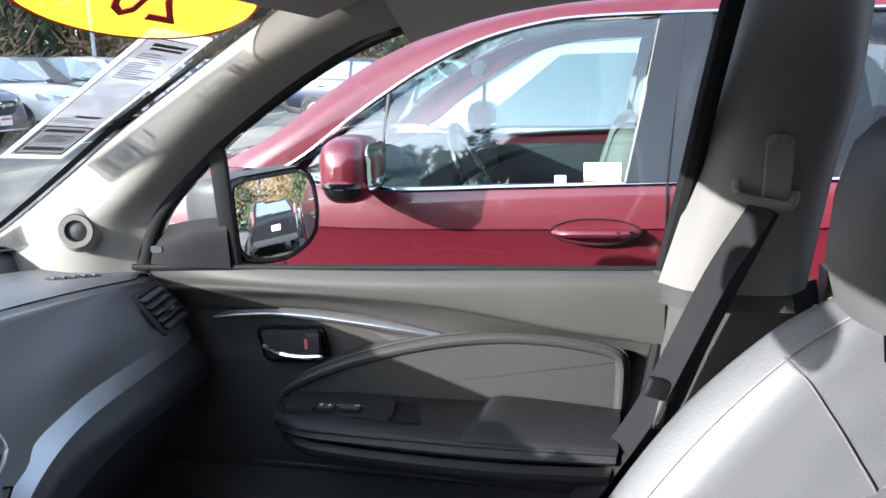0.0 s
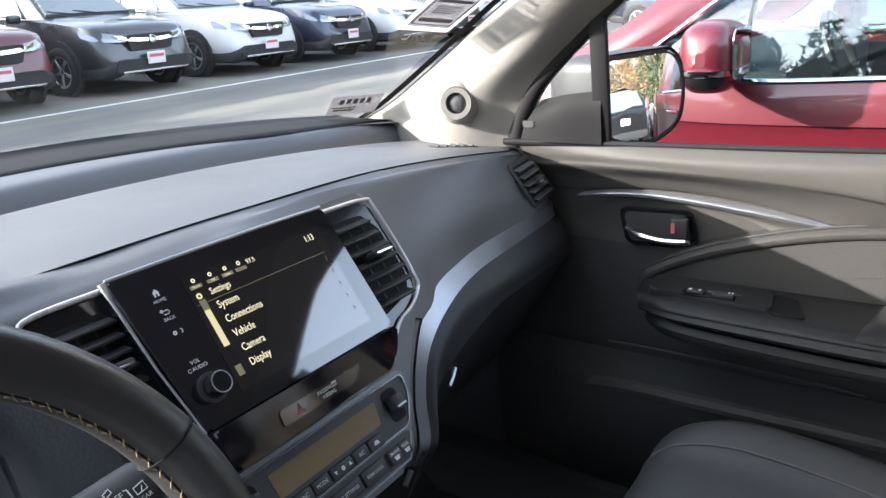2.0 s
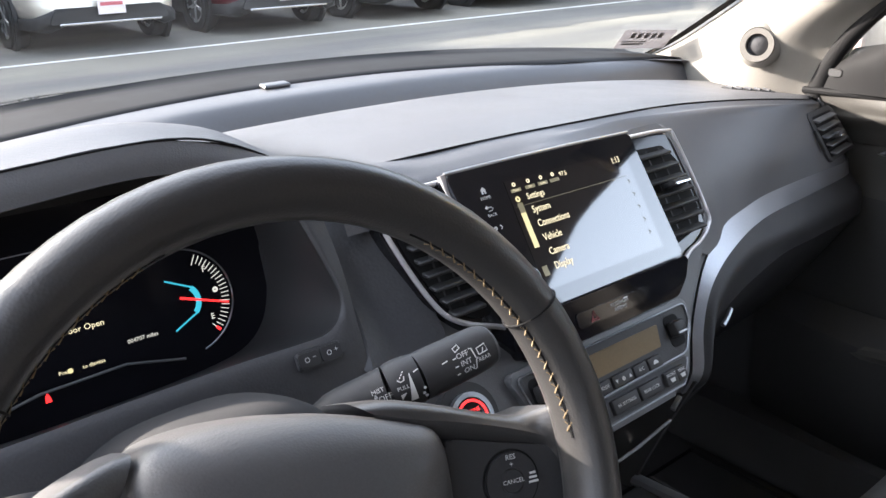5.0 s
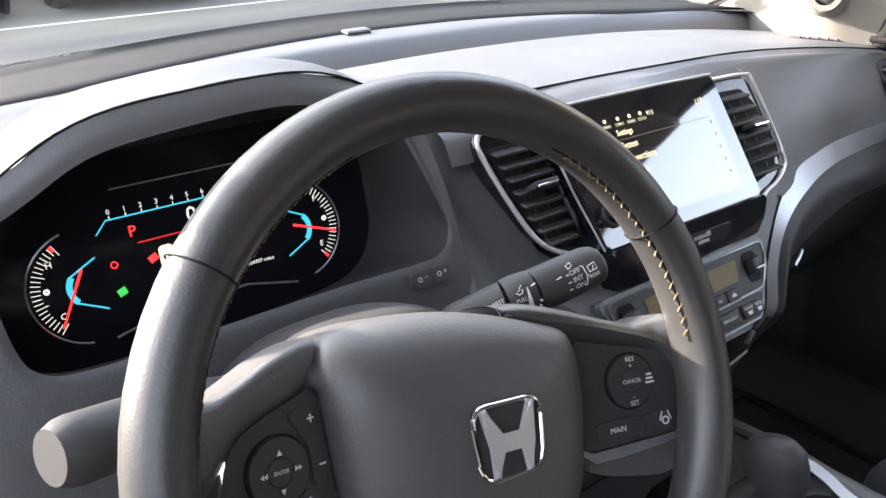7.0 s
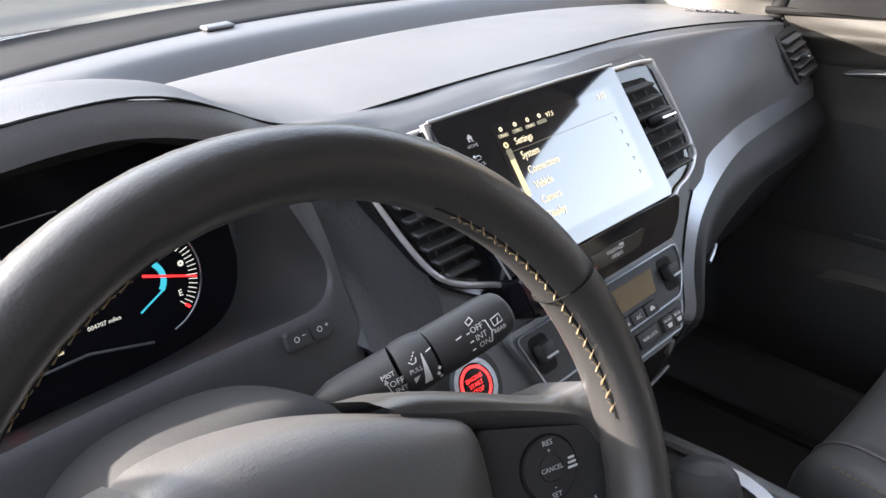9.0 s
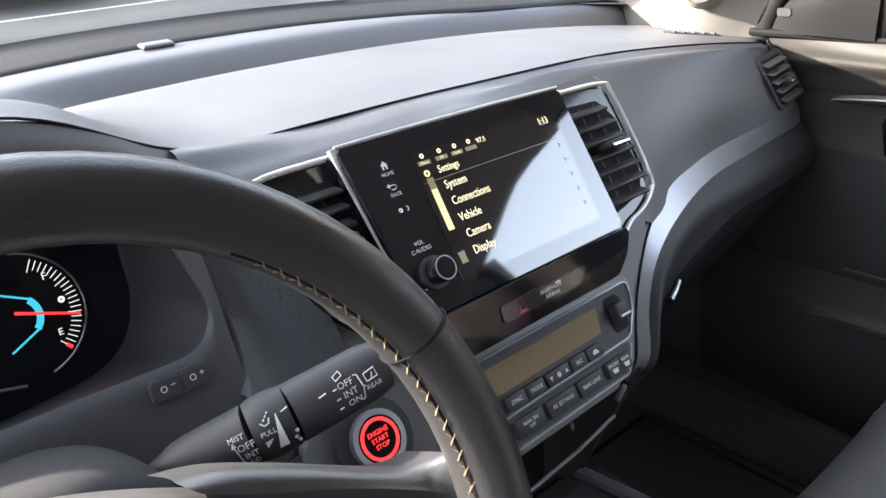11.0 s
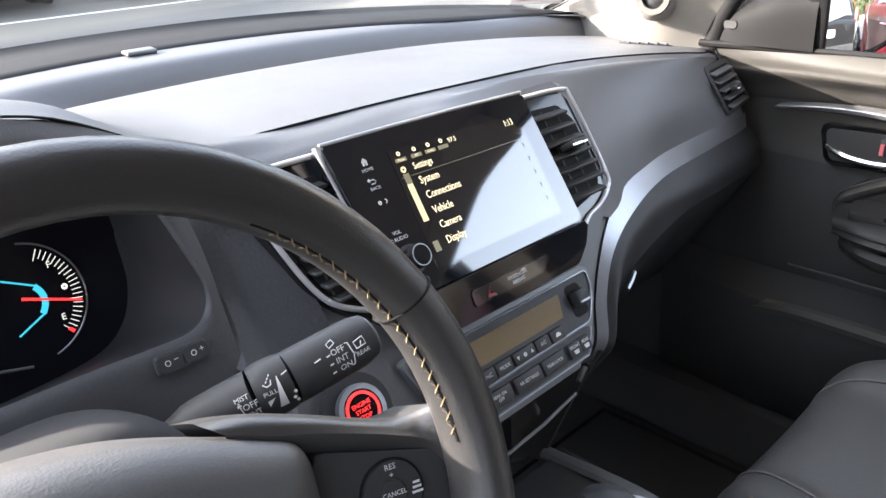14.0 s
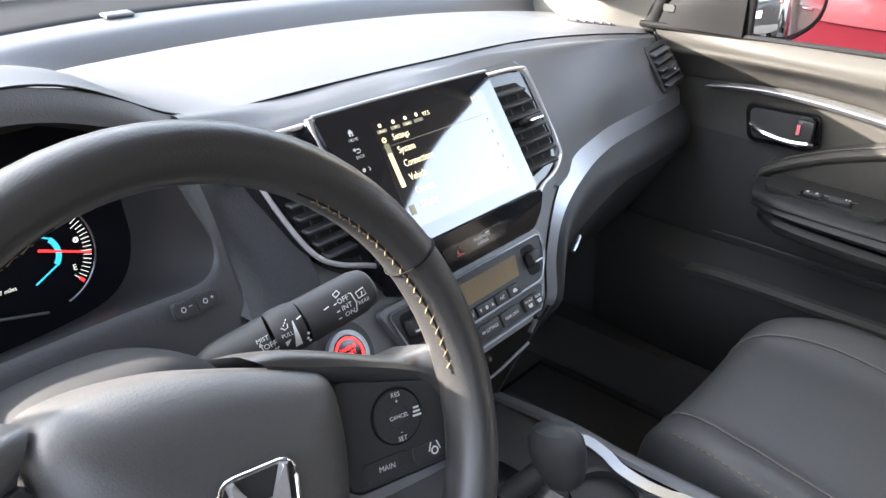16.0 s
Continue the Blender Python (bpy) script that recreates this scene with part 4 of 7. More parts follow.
rows = [led(.623, 1.188, 1.204), led(.634, 1.176, 1.206), led(.650, 1.172, 1.210), led(.664, 1.182, 1.213), led(.680, 1.208, 1.217, .065), led(.700, 1.2195, 1.220, .065), led(.745, 1.2225, 1.2225, .068),
        [(x, .80 - .2 * x * x, 1.2225 - .07 * x * x) for x in XS], [(x, .88 - .10 * x * x, 1.218 - .07 * x * x) for x in XS], [(x, .90 - .12 * x * x, 1.20 - .05 * x * x) for x in XS]]
part("defroster_ledge", skin(rows, 40, 60), DASH, dash)
rows = [[(x, .750 - .30 * min(abs(x), .42) ** 2, 1.2215 - .07 * x * x) for x in XS], [(x, .756 - .30 * min(abs(x), .42) ** 2, 1.2255 - .070 * x * x) for x in XS], [(x, .800 - .15 * x * x, 1.2275 - .070 * x * x) for x in XS], [(x, .862 - .06 * x * x, 1.229 - .070 * x * x) for x in XS], [(x, .885 - .08 * x * x, 1.234 - .071 * x * x) for x in XS], [(x, .93 - .12 * x * x, 1.205 - .05 * x * x) for x in XS]]
part("windshield_seal", skin(rows, 12, 60), RUBBER, dash, "black seal along the foot of the glass")
rows = [[(x, .898 - .12 * x * x, 1.196 - .045 * x * x) for x in XS], [(x, .95 - .2 * x * x, 1.172 - .01 * x * x) for x in XS], [(x, 1.13 - .47 * x * x, 1.163) for x in XS]]
part("windshield_ledge", skin(rows, 10, 60, .006), BLACK, dash)
# passenger face, strip, lower bulge
STRIP = [(.143, .175, .922), (.148, .168, .951), (.169, .186, .987), (.202, .205, 1.022), (.246, .225, 1.049), (.306, .245, 1.067), (.38, .263, 1.069), (.46, .28, 1.067), (.60, .30, 1.059), (.783, .325, 1.047), (.835, .355, 1.045)]
STRIP_LO = [(.155, .172, .922), (.159, .161, .951), (.181, .180, .987), (.213, .197, 1.018), (.260, .213, 1.037), (.326, .231, 1.048), (.395, .25, 1.048), (.472, .268, 1.043), (.616, .292, 1.033), (.785, .32, 1.024), (.835, .35, 1.022)]
BULGE = [(.157, .171, .920), (.163, .155, .947), (.187, .170, .982), (.217, .186, 1.006), (.266, .202, 1.025), (.340, .218, 1.034), (.43, .235, 1.025), (.515, .25, 1.016), (.635, .27, 1.004), (.80, .30, .993), (.852, .335, .99)]
CREASE = [(.158, .180, .915), (.164, .160, .935), (.188, .173, .963), (.219, .188, .982), (.276, .200, .995), (.357, .217, .998), (.461, .24, .993), (.56, .255, .983), (.65, .272, .972), (.81, .30, .957), (.856, .34, .953)]
UNDER = [(.18, .30, .70), (.19, .31, .75), (.215, .32, .78), (.26, .33, .79), (.36, .34, .80), (.42, .35, .80), (.51, .36, .80), (.61, .37, .80), (.71, .38, .80), (.80, .40, .80), (.845, .42, .80)]
FACE0 = [(.15, seam_y(.15) - .002, zc(.15) - .0012), (.3, seam_y(.3) - .002, zc(.3) - .0012), (.45, seam_y(.45) - .002, zc(.45) - .0012), (.6, seam_y(.6) - .002, zc(.6) - .0012), (.72, seam_y(.72) - .002, zc(.72) - .0012), (.82, seam_y(.82) - .002, zc(.82) - .0012)]
FACE1 = [(.19, .335, 1.196), (.32, .338, 1.187), (.45, .338, 1.176), (.6, .345, 1.158), (.72, .362, 1.142), (.825, .405, 1.128)]
FACE2 = [(.247, .274, 1.135), (.36, .288, 1.127), (.47, .298, 1.118), (.6, .316, 1.105), (.72, .340, 1.094), (.83, .385, 1.088)]
LX = (-.21, -.10, 0, .08)
def face_row(left, right, n=8):
    return left + [tuple(p) for p in spline(right, n)]


FACE05 = [(x, y - .014, z - .0045) for x, y, z in FACE0]
part("dash_face", skin([face_row([(x, seam_y(x) - .0004, zc(x) - .0010) for x in LX], FACE0),
                        face_row([(x, seam_y(x) - .014, zc(x) - .0030) for x in LX], FACE05),
                        face_row([(x, .322, 1.2005) for x in LX], FACE1),
                        face_row([(x, .303, 1.1915) for x in LX], FACE2),
                        face_row([(x, .290, 1.168) for x in LX], STRIP[4:])], 26, 60), DASH, dash)
part("strip_return", skin([[(x - .045, y + .02, z + .012) for x, y, z in STRIP[:7]], [(x - .0005, y + .003, z + .0005) for x, y, z in STRIP[:7]]], 4, 40, .003), DASH, dash)
part("trim_strip", skin([STRIP, STRIP_LO], 4, 70, .006), SATIN, dash, "brushed satin-silver trim strip")
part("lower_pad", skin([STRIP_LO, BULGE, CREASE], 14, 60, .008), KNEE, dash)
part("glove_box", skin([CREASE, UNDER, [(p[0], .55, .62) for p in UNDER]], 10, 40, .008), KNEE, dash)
part("dash_end_cap", skin([[(.82, .40, 1.14), (.83, .36, 1.06), (.845, .34, .98), (.845, .36, .88)], [(.86, .5, 1.14), (.86, .48, 1.06), (.86, .46, .98), (.86, .46, .88)]], 6, 14, .006), DASH, dash)

# centre stack
def stack_y(z):
    return .294 + .656 * (z - 1.179)


STK = axes((0, stack_y(1.05), 1.05), (1, 0, 0), (0, .656, 1))
fascia = rounded([(-.165, .174), (.262, .178), (.262, .06), (.240, .026), (.206, -.003), (.176, -.031), (.148, -.062), (.122, -.095), (.105, -.115), (-.20, -.117), (-.222, -.06), (-.215, -.01), (-.165, .03)], .02)
part("centre_fascia", plate(fascia, .05, at(STK, 0, 0, -.004), .006), DASH, dash)
part("lower_fascia", plate(rounded([(-.20, .10), (.118, .10), (.112, -.11), (-.17, -.11)], .01), .03, axes((0, .262, .87), (1, 0, 0), (0, .06, 1)), .004), RUBBER, dash)
part("bin_floor", skin([[(-.075, .20, .905), (.0, .20, .908), (.082, .20, .913)], [(-.075, .265, .90), (.0, .265, .90), (.082, .265, .905)]], 3, 8, .004), RUBBER, dash)
# screen
SCR = axes((.0225, .2385, 1.1445), (1, 0, 0), (0, .08, .122))
screen = thing("infotainment_screen", "glossy black touchscreen showing a settings menu", "screen")
part("glass_panel", plate(rounded([(-.132, .074), (.127, .072), (.132, -.074), (-.116, -.074)], .004), .03, SCR, .002), PANEL, screen)

# driver side: binnacle
clus = thing("instrument_cluster", "black instrument cluster with fuel and temperature gauges", "instrument cluster")
CL = axes((-.42, .386, 1.12), (1, 0, 0), (0, .25, 1))
part("face", plate(rrect(.36, .19, .05), .01, CL), GLASSBLACK, clus)
HX = (-.66, -.57, -.51, -.44, -.343, -.266, -.22, -.195)
part("hood_lip", skin([[(x, seam_y(x) - .0004, zc(x) - .0005) for x in HX], [(x, .338, zc(x) - .014) for x in HX], [(x, .336, zc(x) - .026) for x in HX]], 10, 30), DASH, dash)
part("hood_underside", skin([[(x, .337, zc(x) - .0265) for x in HX], [(x * .99 - .004, .362, zc(x) - .034) for x in HX], [(x * .98 - .008, .40, zc(x) - .042) for x in HX]], 8, 30), BLACK, dash)
WELL_E = [(-.600, .292, 1.205), (-.598, .272, 1.165), (-.594, .256, 1.130), (-.584, .248, 1.115), (-.560, .245, 1.109), (-.50, .245, 1.108), (-.42, .246, 1.109), (-.34, .2455, 1.109), (-.285, .2445, 1.108), (-.262, .2455, 1.109), (-.248, .250, 1.117), (-.242, .257, 1.133), (-.247, .271, 1.160), (-.260, .292, 1.205)]
WELL_B = [(-.606, .410, 1.215), (-.607, .398, 1.165), (-.605, .386, 1.12), (-.597, .375, 1.075), (-.57, .368, 1.05), (-.50, .366, 1.043), (-.42, .366, 1.043), (-.34, .367, 1.045), (-.288, .369, 1.052), (-.262, .374, 1.07), (-.250, .380, 1.098), (-.247, .388, 1.13), (-.249, .398, 1.165), (-.258, .410, 1.215)]
WELL_O = [(-.640, .300, 1.205), (-.638, .276, 1.165), (-.632, .252, 1.115), (-.615, .232, 1.075), (-.57, .222, 1.060), (-.50, .220, 1.056), (-.42, .220, 1.055), (-.34, .220, 1.056), (-.285, .2195, 1.057), (-.252, .2205, 1.060), (-.236, .226, 1.070), (-.233, .249, 1.117), (-.232, .270, 1.158), (-.236, .295, 1.205)]
def between(a, b, u, off=(0, 0, 0)):
    return [tuple(Vector(p).lerp(Vector(q), u) + Vector(off)) for p, q in zip(a, b)]


part("binnacle_well", skin([WELL_E, between(WELL_E, WELL_B, .06, (0, 0, -.001)), between(WELL_E, WELL_B, .5), WELL_B], 14, 70), BLACK, dash)
part("binnacle_bezel", skin([WELL_E, between(WELL_E, WELL_O, .12, (0, -.0022, .0016)), between(WELL_E, WELL_O, .3, (0, -.0026, .0012)), between(WELL_E, WELL_O, .8, (0, -.001, 0)), WELL_O], 14, 70), DASH_LOW, dash)
part("binnacle_lower", skin([WELL_O[2:12], [(x, y - .004, z - .02) for x, y, z in WELL_O[2:12]], [(-.64, .20, .97), (-.62, .20, .97), (-.57, .20, .97), (-.5, .20, .97), (-.42, .20, .97), (-.34, .20, .975), (-.28, .203, 1.0), (-.245, .205, 1.01), (-.222, .205, 1.02), (-.215, .208, 1.03)]], 10, 40, .004), DASH_LOW, dash)
part("driver_knee_panel", skin([[(-.82, .26, 1.03), (-.42, .20, 1.01), (-.19, .20, 1.025)], [(-.82, .22, .92), (-.42, .16, .90), (-.18, .165, .92)], [(-.82, .40, .66), (-.42, .36, .64), (-.17, .30, .66)]], 10, 20, .006), DASH_LOW, dash)
part("driver_side_face", skin([[(-.82, .38, 1.15), (-.72, .37, 1.2), (-.62, .36, 1.2)], [(-.82, .28, 1.05), (-.72, .25, 1.05), (-.62, .22, 1.03)]], 8, 10, .006), DASH_LOW, dash)
part("centre_side_pad", skin([[(-.235, .385, 1.205), (-.247, .39, 1.15), (-.25, .39, 1.10), (-.25, .36, 1.05)], [(-.215, .345, 1.196), (-.228, .318, 1.155), (-.231, .272, 1.110), (-.243, .232, 1.075)],
                              [(-.198, .328, 1.192), (-.205, .295, 1.15), (-.205, .25, 1.09), (-.215, .212, 1.05)], [(-.168, .318, 1.195), (-.168, .272, 1.14), (-.155, .23, 1.085), (-.165, .208, 1.045)]], 16, 20, .004), PAD_GRAIN, dash)

part("driver_trim_strip", skin([[(-.80, .262, 1.062), (-.70, .257, 1.064), (-.606, .250, 1.068)], [(-.80, .258, 1.052), (-.70, .253, 1.054), (-.608, .246, 1.057)]], 3, 12, .004), SATIN, dash, "satin-silver trim strip on the driver side")

# ---- steering wheel ----
WC = Vector((-.404, .001, 1.138))
WH = axes(WC, (1, 0, 0), (0, math.sin(radians(24)), math.cos(radians(24)))) @ pose(0, 0, 0, 0, 0, -9.5)
wheel = thing("steering_wheel", "black leather-wrapped steering wheel with beige stitching", "steering wheel")
N = 72
rim = []
for i in range(N):
    a = 2 * math.pi * i / N
    rim.append(WH @ Vector((.1735 * math.cos(a), .1735 * math.sin(a), 0)))
part("rim", tube(rim, .0165, 16, closed=True, squash=1.12, side=WH.to_3x3() @ Vector((0, 0, 1))), WHEEL_LEATHER, wheel)
# ---- passenger door ----
door = thing("passenger_door", "closed front passenger door with taupe and dark trim", "car door")
def door_frame(x):
    """x across is -y, y across is z, facing into the car."""
    return axes((x, 0, 0), (0, -1, 0), (0, 0, 1))


def dpoly(pts):
    return [(-y, z) for y, z in pts]


YD = (.45, .30, .17, .05, -.07, -.16, -.25, -.34, -.42, -.485)
def drow(z, xs):
    """One line along the door: z and x at each place of YD (one number serves all)."""
    z = z if isinstance(z, tuple) else (z,) * len(YD)
    xs = xs if isinstance(xs, tuple) else (xs,) * len(YD)
    return [(x, y, zz) for x, y, zz in zip(xs, YD, z)]


BELT_X = (.83, .824, .815, .809, .804, .802, .801, .80, .799, .798)
BELT_Z = (1.145, 1.148, 1.151, 1.153, 1.156, 1.159, 1.162, 1.164, 1.166, 1.168)
CREASE_Z = (1.105, 1.116, 1.120, 1.119, 1.112, 1.104, 1.092, 1.079, 1.070, 1.064)
CREASE_X = (.838, .812, .790, .778, .771, .767, .764, .762, .762, .762)
WAIST_Z = (1.058, 1.064, 1.074, 1.071, 1.060, 1.047, 1.058, 1.057, 1.046, 1.03)
WAIST_X = (.862, .856, .848, .840, .826, .812, .802, .796, .790, .786)
part("upper_trim", skin([drow(BELT_Z, BELT_X),
                         drow(tuple(z + .004 for z in BELT_Z), tuple(x - .014 for x in BELT_X)),
                         drow(tuple(z - .012 for z in BELT_Z), (.826, .806, .788, .777, .769, .765, .762, .760, .759, .759)),
                         drow(tuple(z + .006 for z in CREASE_Z), CREASE_X),
                         drow(tuple(z - .004 for z in CREASE_Z), tuple(x + k for x, k in zip(CREASE_X, (.002, .003, .004, .006, .009, .011, .012, .012, .011, .008)))),
                         drow(tuple(a * .5 + b * .5 for a, b in zip(CREASE_Z, WAIST_Z)), tuple(a * .4 + b * .6 for a, b in zip(CREASE_X, WAIST_X))),
                         drow(WAIST_Z, WAIST_X)], 36, 60, .005), DOOR_MAT, door)
part("waist_panel", skin([drow(tuple(z + .002 for z in WAIST_Z), tuple(x + .004 + .014 * (y < -.1) for x, y in zip(WAIST_X, YD))),
                          drow(1.0, (.872, .868, .863, .858, .854, .85, .847, .845, .842, .84)),
                          drow((.97, .968, .964, .958, .952, .948, .944, .94, .935, .93), (.868, .865, .860, .852, .846, .84, .835, .83, .82, .812))], 14, 50), DOOR_MAT, door)
part("lower_waist_panel", skin([drow((.972, .970, .966, .96, .954, .95, .946, .942, .937, .932), (.869, .866, .861, .853, .847, .841, .836, .831, .821, .813)),
                          drow(.84, (.85, .848, .845, .84, .836, .832, .828, .824, .82, .815)),
                          drow(.76, (.85, .848, .847, .845, .84, .838, .835, .832, .828, .82))], 12, 40), DOOR_DARK, door)
part("door_shell", skin([drow((1.10, 1.10, 1.10, 1.105, 1.11, 1.11, 1.115, 1.12, 1.12, 1.125), .90), drow(.9, .94), drow(.45, .93)], 8, 12, .02), P_BLACK, door)
part("lower_trim", skin([drow(.77, (.835, .83, .83, .83, .828, .825, .822, .82, .815, .81)), drow((.742, .742, .741, .74, .74, .74, .738, .737, .735, .73), (.80, .770, .758, .755, .755, .756, .760, .766, .775, .79)),
                         drow((.72, .72, .72, .72, .72, .72, .715, .713, .71, .70), (.79, .758, .748, .745, .745, .746, .752, .760, .770, .785)), drow(.56, (.80, .775, .766, .76, .76, .76, .765, .77, .78, .79)), drow(.44, .83)], 16, 30, .006), DOOR_DARK, door)
# silver blade: a rounded strip that runs out in a tip, with a matt underside that widens to it
S_HI = [(.840, .300, 1.053), (.842, .284, 1.061), (.841, .234, 1.069), (.839, .167, 1.073), (.836, .091, 1.071), (.831, .008, 1.065), (.825, -.071, 1.056), (.818, -.157, 1.040)]
S_MID = [(.839, .301, 1.053), (.832, .284, 1.057), (.830, .234, 1.064), (.828, .167, 1.068), (.825, .091, 1.065), (.820, .008, 1.058), (.815, -.071, 1.050), (.812, -.157, 1.0395)]
S_LO = [(.842, .300, 1.0525), (.838, .284, 1.052), (.836, .234, 1.057), (.834, .167, 1.060), (.831, .091, 1.057), (.826, .008, 1.050), (.820, -.071, 1.044), (.815, -.157, 1.039)]
S_EDGE = [(.848, .300, 1.052), (.852, .284, 1.048), (.851, .234, 1.052), (.849, .167, 1.054), (.845, .091, 1.050), (.838, .008, 1.039), (.828, -.066, 1.020), (.817, -.157, 1.038)]
part("trim_strip", skin([S_HI, S_MID, S_LO], 8, 50), SATIN, door, "satin-silver blade of trim")
part("trim_blade", skin([S_LO, [tuple(Vector(a_).lerp(Vector(b_), .5) + Vector((.004, 0, 0))) for a_, b_ in zip(S_LO, S_EDGE)], S_EDGE], 8, 50), DOOR_MAT, door)
# armrest panel: a raised rolled border round a grained field
ins = [(.166, .905), (.164, .938), (.122, .964), (.055, .995), (-.055, 1.030), (-.150, 1.050), (-.242, 1.060), (-.33, 1.057), (-.403, 1.045), (-.428, 1.033), (-.434, 1.010), (-.431, .93), (-.42, .87), (.05, .87), (.14, .885)]
insp = rounded([(-a_, b_) for a_, b_ in ins], [.02, .02, .03, .05, .05, .05, .05, .05, .03, .015, .02, .04, .02, .04, .03], 5)
if sum(a_[0] * b_[1] - b_[0] * a_[1] for a_, b_ in zip(insp, insp[1:] + insp[:1])) < 0:
    insp = insp[::-1]
bm = bmesh.new()
vs = grid(bm, [[(x_, -a_, b_) for a_, b_ in inset(insp, d_)] for d_, x_ in ((-.001, .850), (-.001, .806), (.0015, .797), (.006, .7925), (.011, .7925), (.0155, .7955), (.0185, .800))], close_v=True)
bm.faces.new(vs[-1])
part("armrest_panel", bm, INSERT, door, "taupe grained armrest panel with a rolled border")
part("panel_piping", tube([(.8065, -a_, b_) for a_, b_ in inset(insp, -.0025)], .0022, 6, closed=True), DOOR_DARK, door)
part("handle_bezel", plate(rounded(dpoly([(.222, 1.036), (.092, 1.040), (.082, .974), (.207, .970)]), .012), .02, door_frame(.846), .003), GLOSS, door)
part("handle_cup", plate(rounded(dpoly([(.212, 1.030), (.10, 1.034), (.092, .982), (.20, .978)]), .012), .004, door_frame(.8445)), BLACK, door)
part("handle_lever", tube(spline([(.838, .205, 1.003), (.828, .17, .994), (.825, .13, .990), (.828, .088, .992)], 14), [.003] + [.0055] * 12 + [.004], 8), CHROME, door, "chrome lever")
part("lock_tab", box(.012, .028, .034, pose(.834, .108, 1.014), .003), BLACK, door)
part("lock_flag", box(.002, .006, .018, pose(.8265, .118, 1.014)), PLATE_RED, door, "red unlocked flag")
# armrest: a ledge with a rounded nose, a raised pad at its rear, switches and a pull cup ahead of it
part("armrest", skin([[(.802, .150, .925), (.802, .06, .938), (.802, -.10, .938), (.802, -.25, .938), (.802, -.425, .930)],
                      [(.775, .150, .934), (.760, .06, .948), (.752, -.10, .945), (.75, -.25, .942), (.75, -.425, .936)],
                      [(.725, .140, .934), (.690, .06, .944), (.680, -.10, .943), (.675, -.25, .942), (.676, -.422, .940)],
                      [(.708, .134, .930), (.671, .06, .938), (.660, -.10, .938), (.655, -.25, .937), (.657, -.420, .937)],
                      [(.702, .130, .921), (.664, .06, .928), (.653, -.10, .928), (.648, -.25, .928), (.650, -.418, .929)],
                      [(.710, .128, .909), (.671, .06, .913), (.660, -.10, .909), (.655, -.25, .908), (.657, -.415, .912)],
                      [(.80, .11, .89), (.79, .05, .88), (.785, -.10, .875), (.785, -.25, .875), (.785, -.41, .875)]], 36, 44, .004), ARM_PAD, door, "black padded armrest")
part("armrest_pad", skin([[(.80, -.213, .937), (.80, -.235, .945), (.80, -.32, .943), (.80, -.428, .936)], [(.785, -.207, .941), (.780, -.232, .957), (.780, -.32, .952), (.780, -.424, .944)], [(.715, -.196, .942), (.705, -.225, .955), (.700, -.32, .952), (.702, -.421, .948)],
                          [(.672, -.182, .939), (.663, -.215, .945), (.658, -.32, .944), (.660, -.420, .942)], [(.657, -.175, .934), (.6505, -.21, .937), (.6465, -.32, .937), (.648, -.420, .936)]], 24, 24), ARM_PAD, door)
part("armrest_underside", skin([[(.712, .118, .905), (.672, .055, .907), (.660, -.10, .903), (.655, -.25, .902), (.657, -.412, .906)], [(.706, .115, .896), (.664, .052, .897), (.652, -.10, .893), (.647, -.25, .892), (.650, -.408, .896)], [(.72, .105, .884), (.682, .05, .883), (.672, -.10, .878), (.668, -.25, .877), (.67, -.405, .882)], [(.80, .06, .862), (.80, .03, .858), (.80, -.1, .852), (.80, -.25, .85), (.80, -.4, .852)]], 16, 30, .004), ARM_PAD, door)
part("armrest_stitching", tube(spline([(.7005, .128, .9235), (.6625, .06, .931), (.6515, -.10, .931), (.6465, -.25, .931), (.6485, -.415, .932)], 40), .0011, 5), RUBBER, door)
FLAT = Matrix(((0, 1, 0, 0), (-1, 0, 0, 0), (0, 0, 1, 0), (0, 0, 0, 1)))
part("switch_panel", plate(rounded(dpoly([(.115, .700), (-.075, .682), (-.062, .762), (.122, .768)]), .015), .012, pose(0, 0, .952) @ FLAT, .004), ARM_PAD, door)
sw_ = part("switch_bezel", plate(rounded(dpoly([(.062, .693), (-.022, .690), (-.018, .716), (.058, .719)]), .005), .003, pose(0, 0, .9535) @ FLAT, .001), GLOSS, door)
part("window_switch", box(.014, .032, .006, pose(.704, -.002, .956), .002), BLACK, sw_)
part("lock_switch", box(.012, .026, .004, pose(.705, .040, .955), .0015), BLACK, sw_)
for y, w in ((.048, .004), (.034, .004), (-.010, .0018), (-.015, .0018)):
    part("switch_mark", box(.006, w, .0005, pose(.706, y, .9572 if y > 0 else .9592)), WHITE_INK, sw_)
part("silver_line", box(.0012, .050, .0005, pose(.7155, .0, .9540)), SATIN, sw_)
part("pull_cup", plate(rounded(dpoly([(-.056, .758), (-.072, .684), (-.122, .682), (-.098, .752)]), .008), .006, pose(0, 0, .9475) @ FLAT, .001), RUBBER, door)
part("pocket_lip", tube(spline([(.80, .40, .69), (.765, .25, .725), (.748, .17, .742), (.742, 0, .745), (.742, -.1, .744), (.765, -.3, .73)], 30), .013, 8), DOOR_MAT, door)
part("pocket_line", tube(spline([(.795, .22, .80), (.785, .1, .805), (.785, -.1, .80), (.79, -.2, .79)], 20), .0025, 6), BLACK, door)
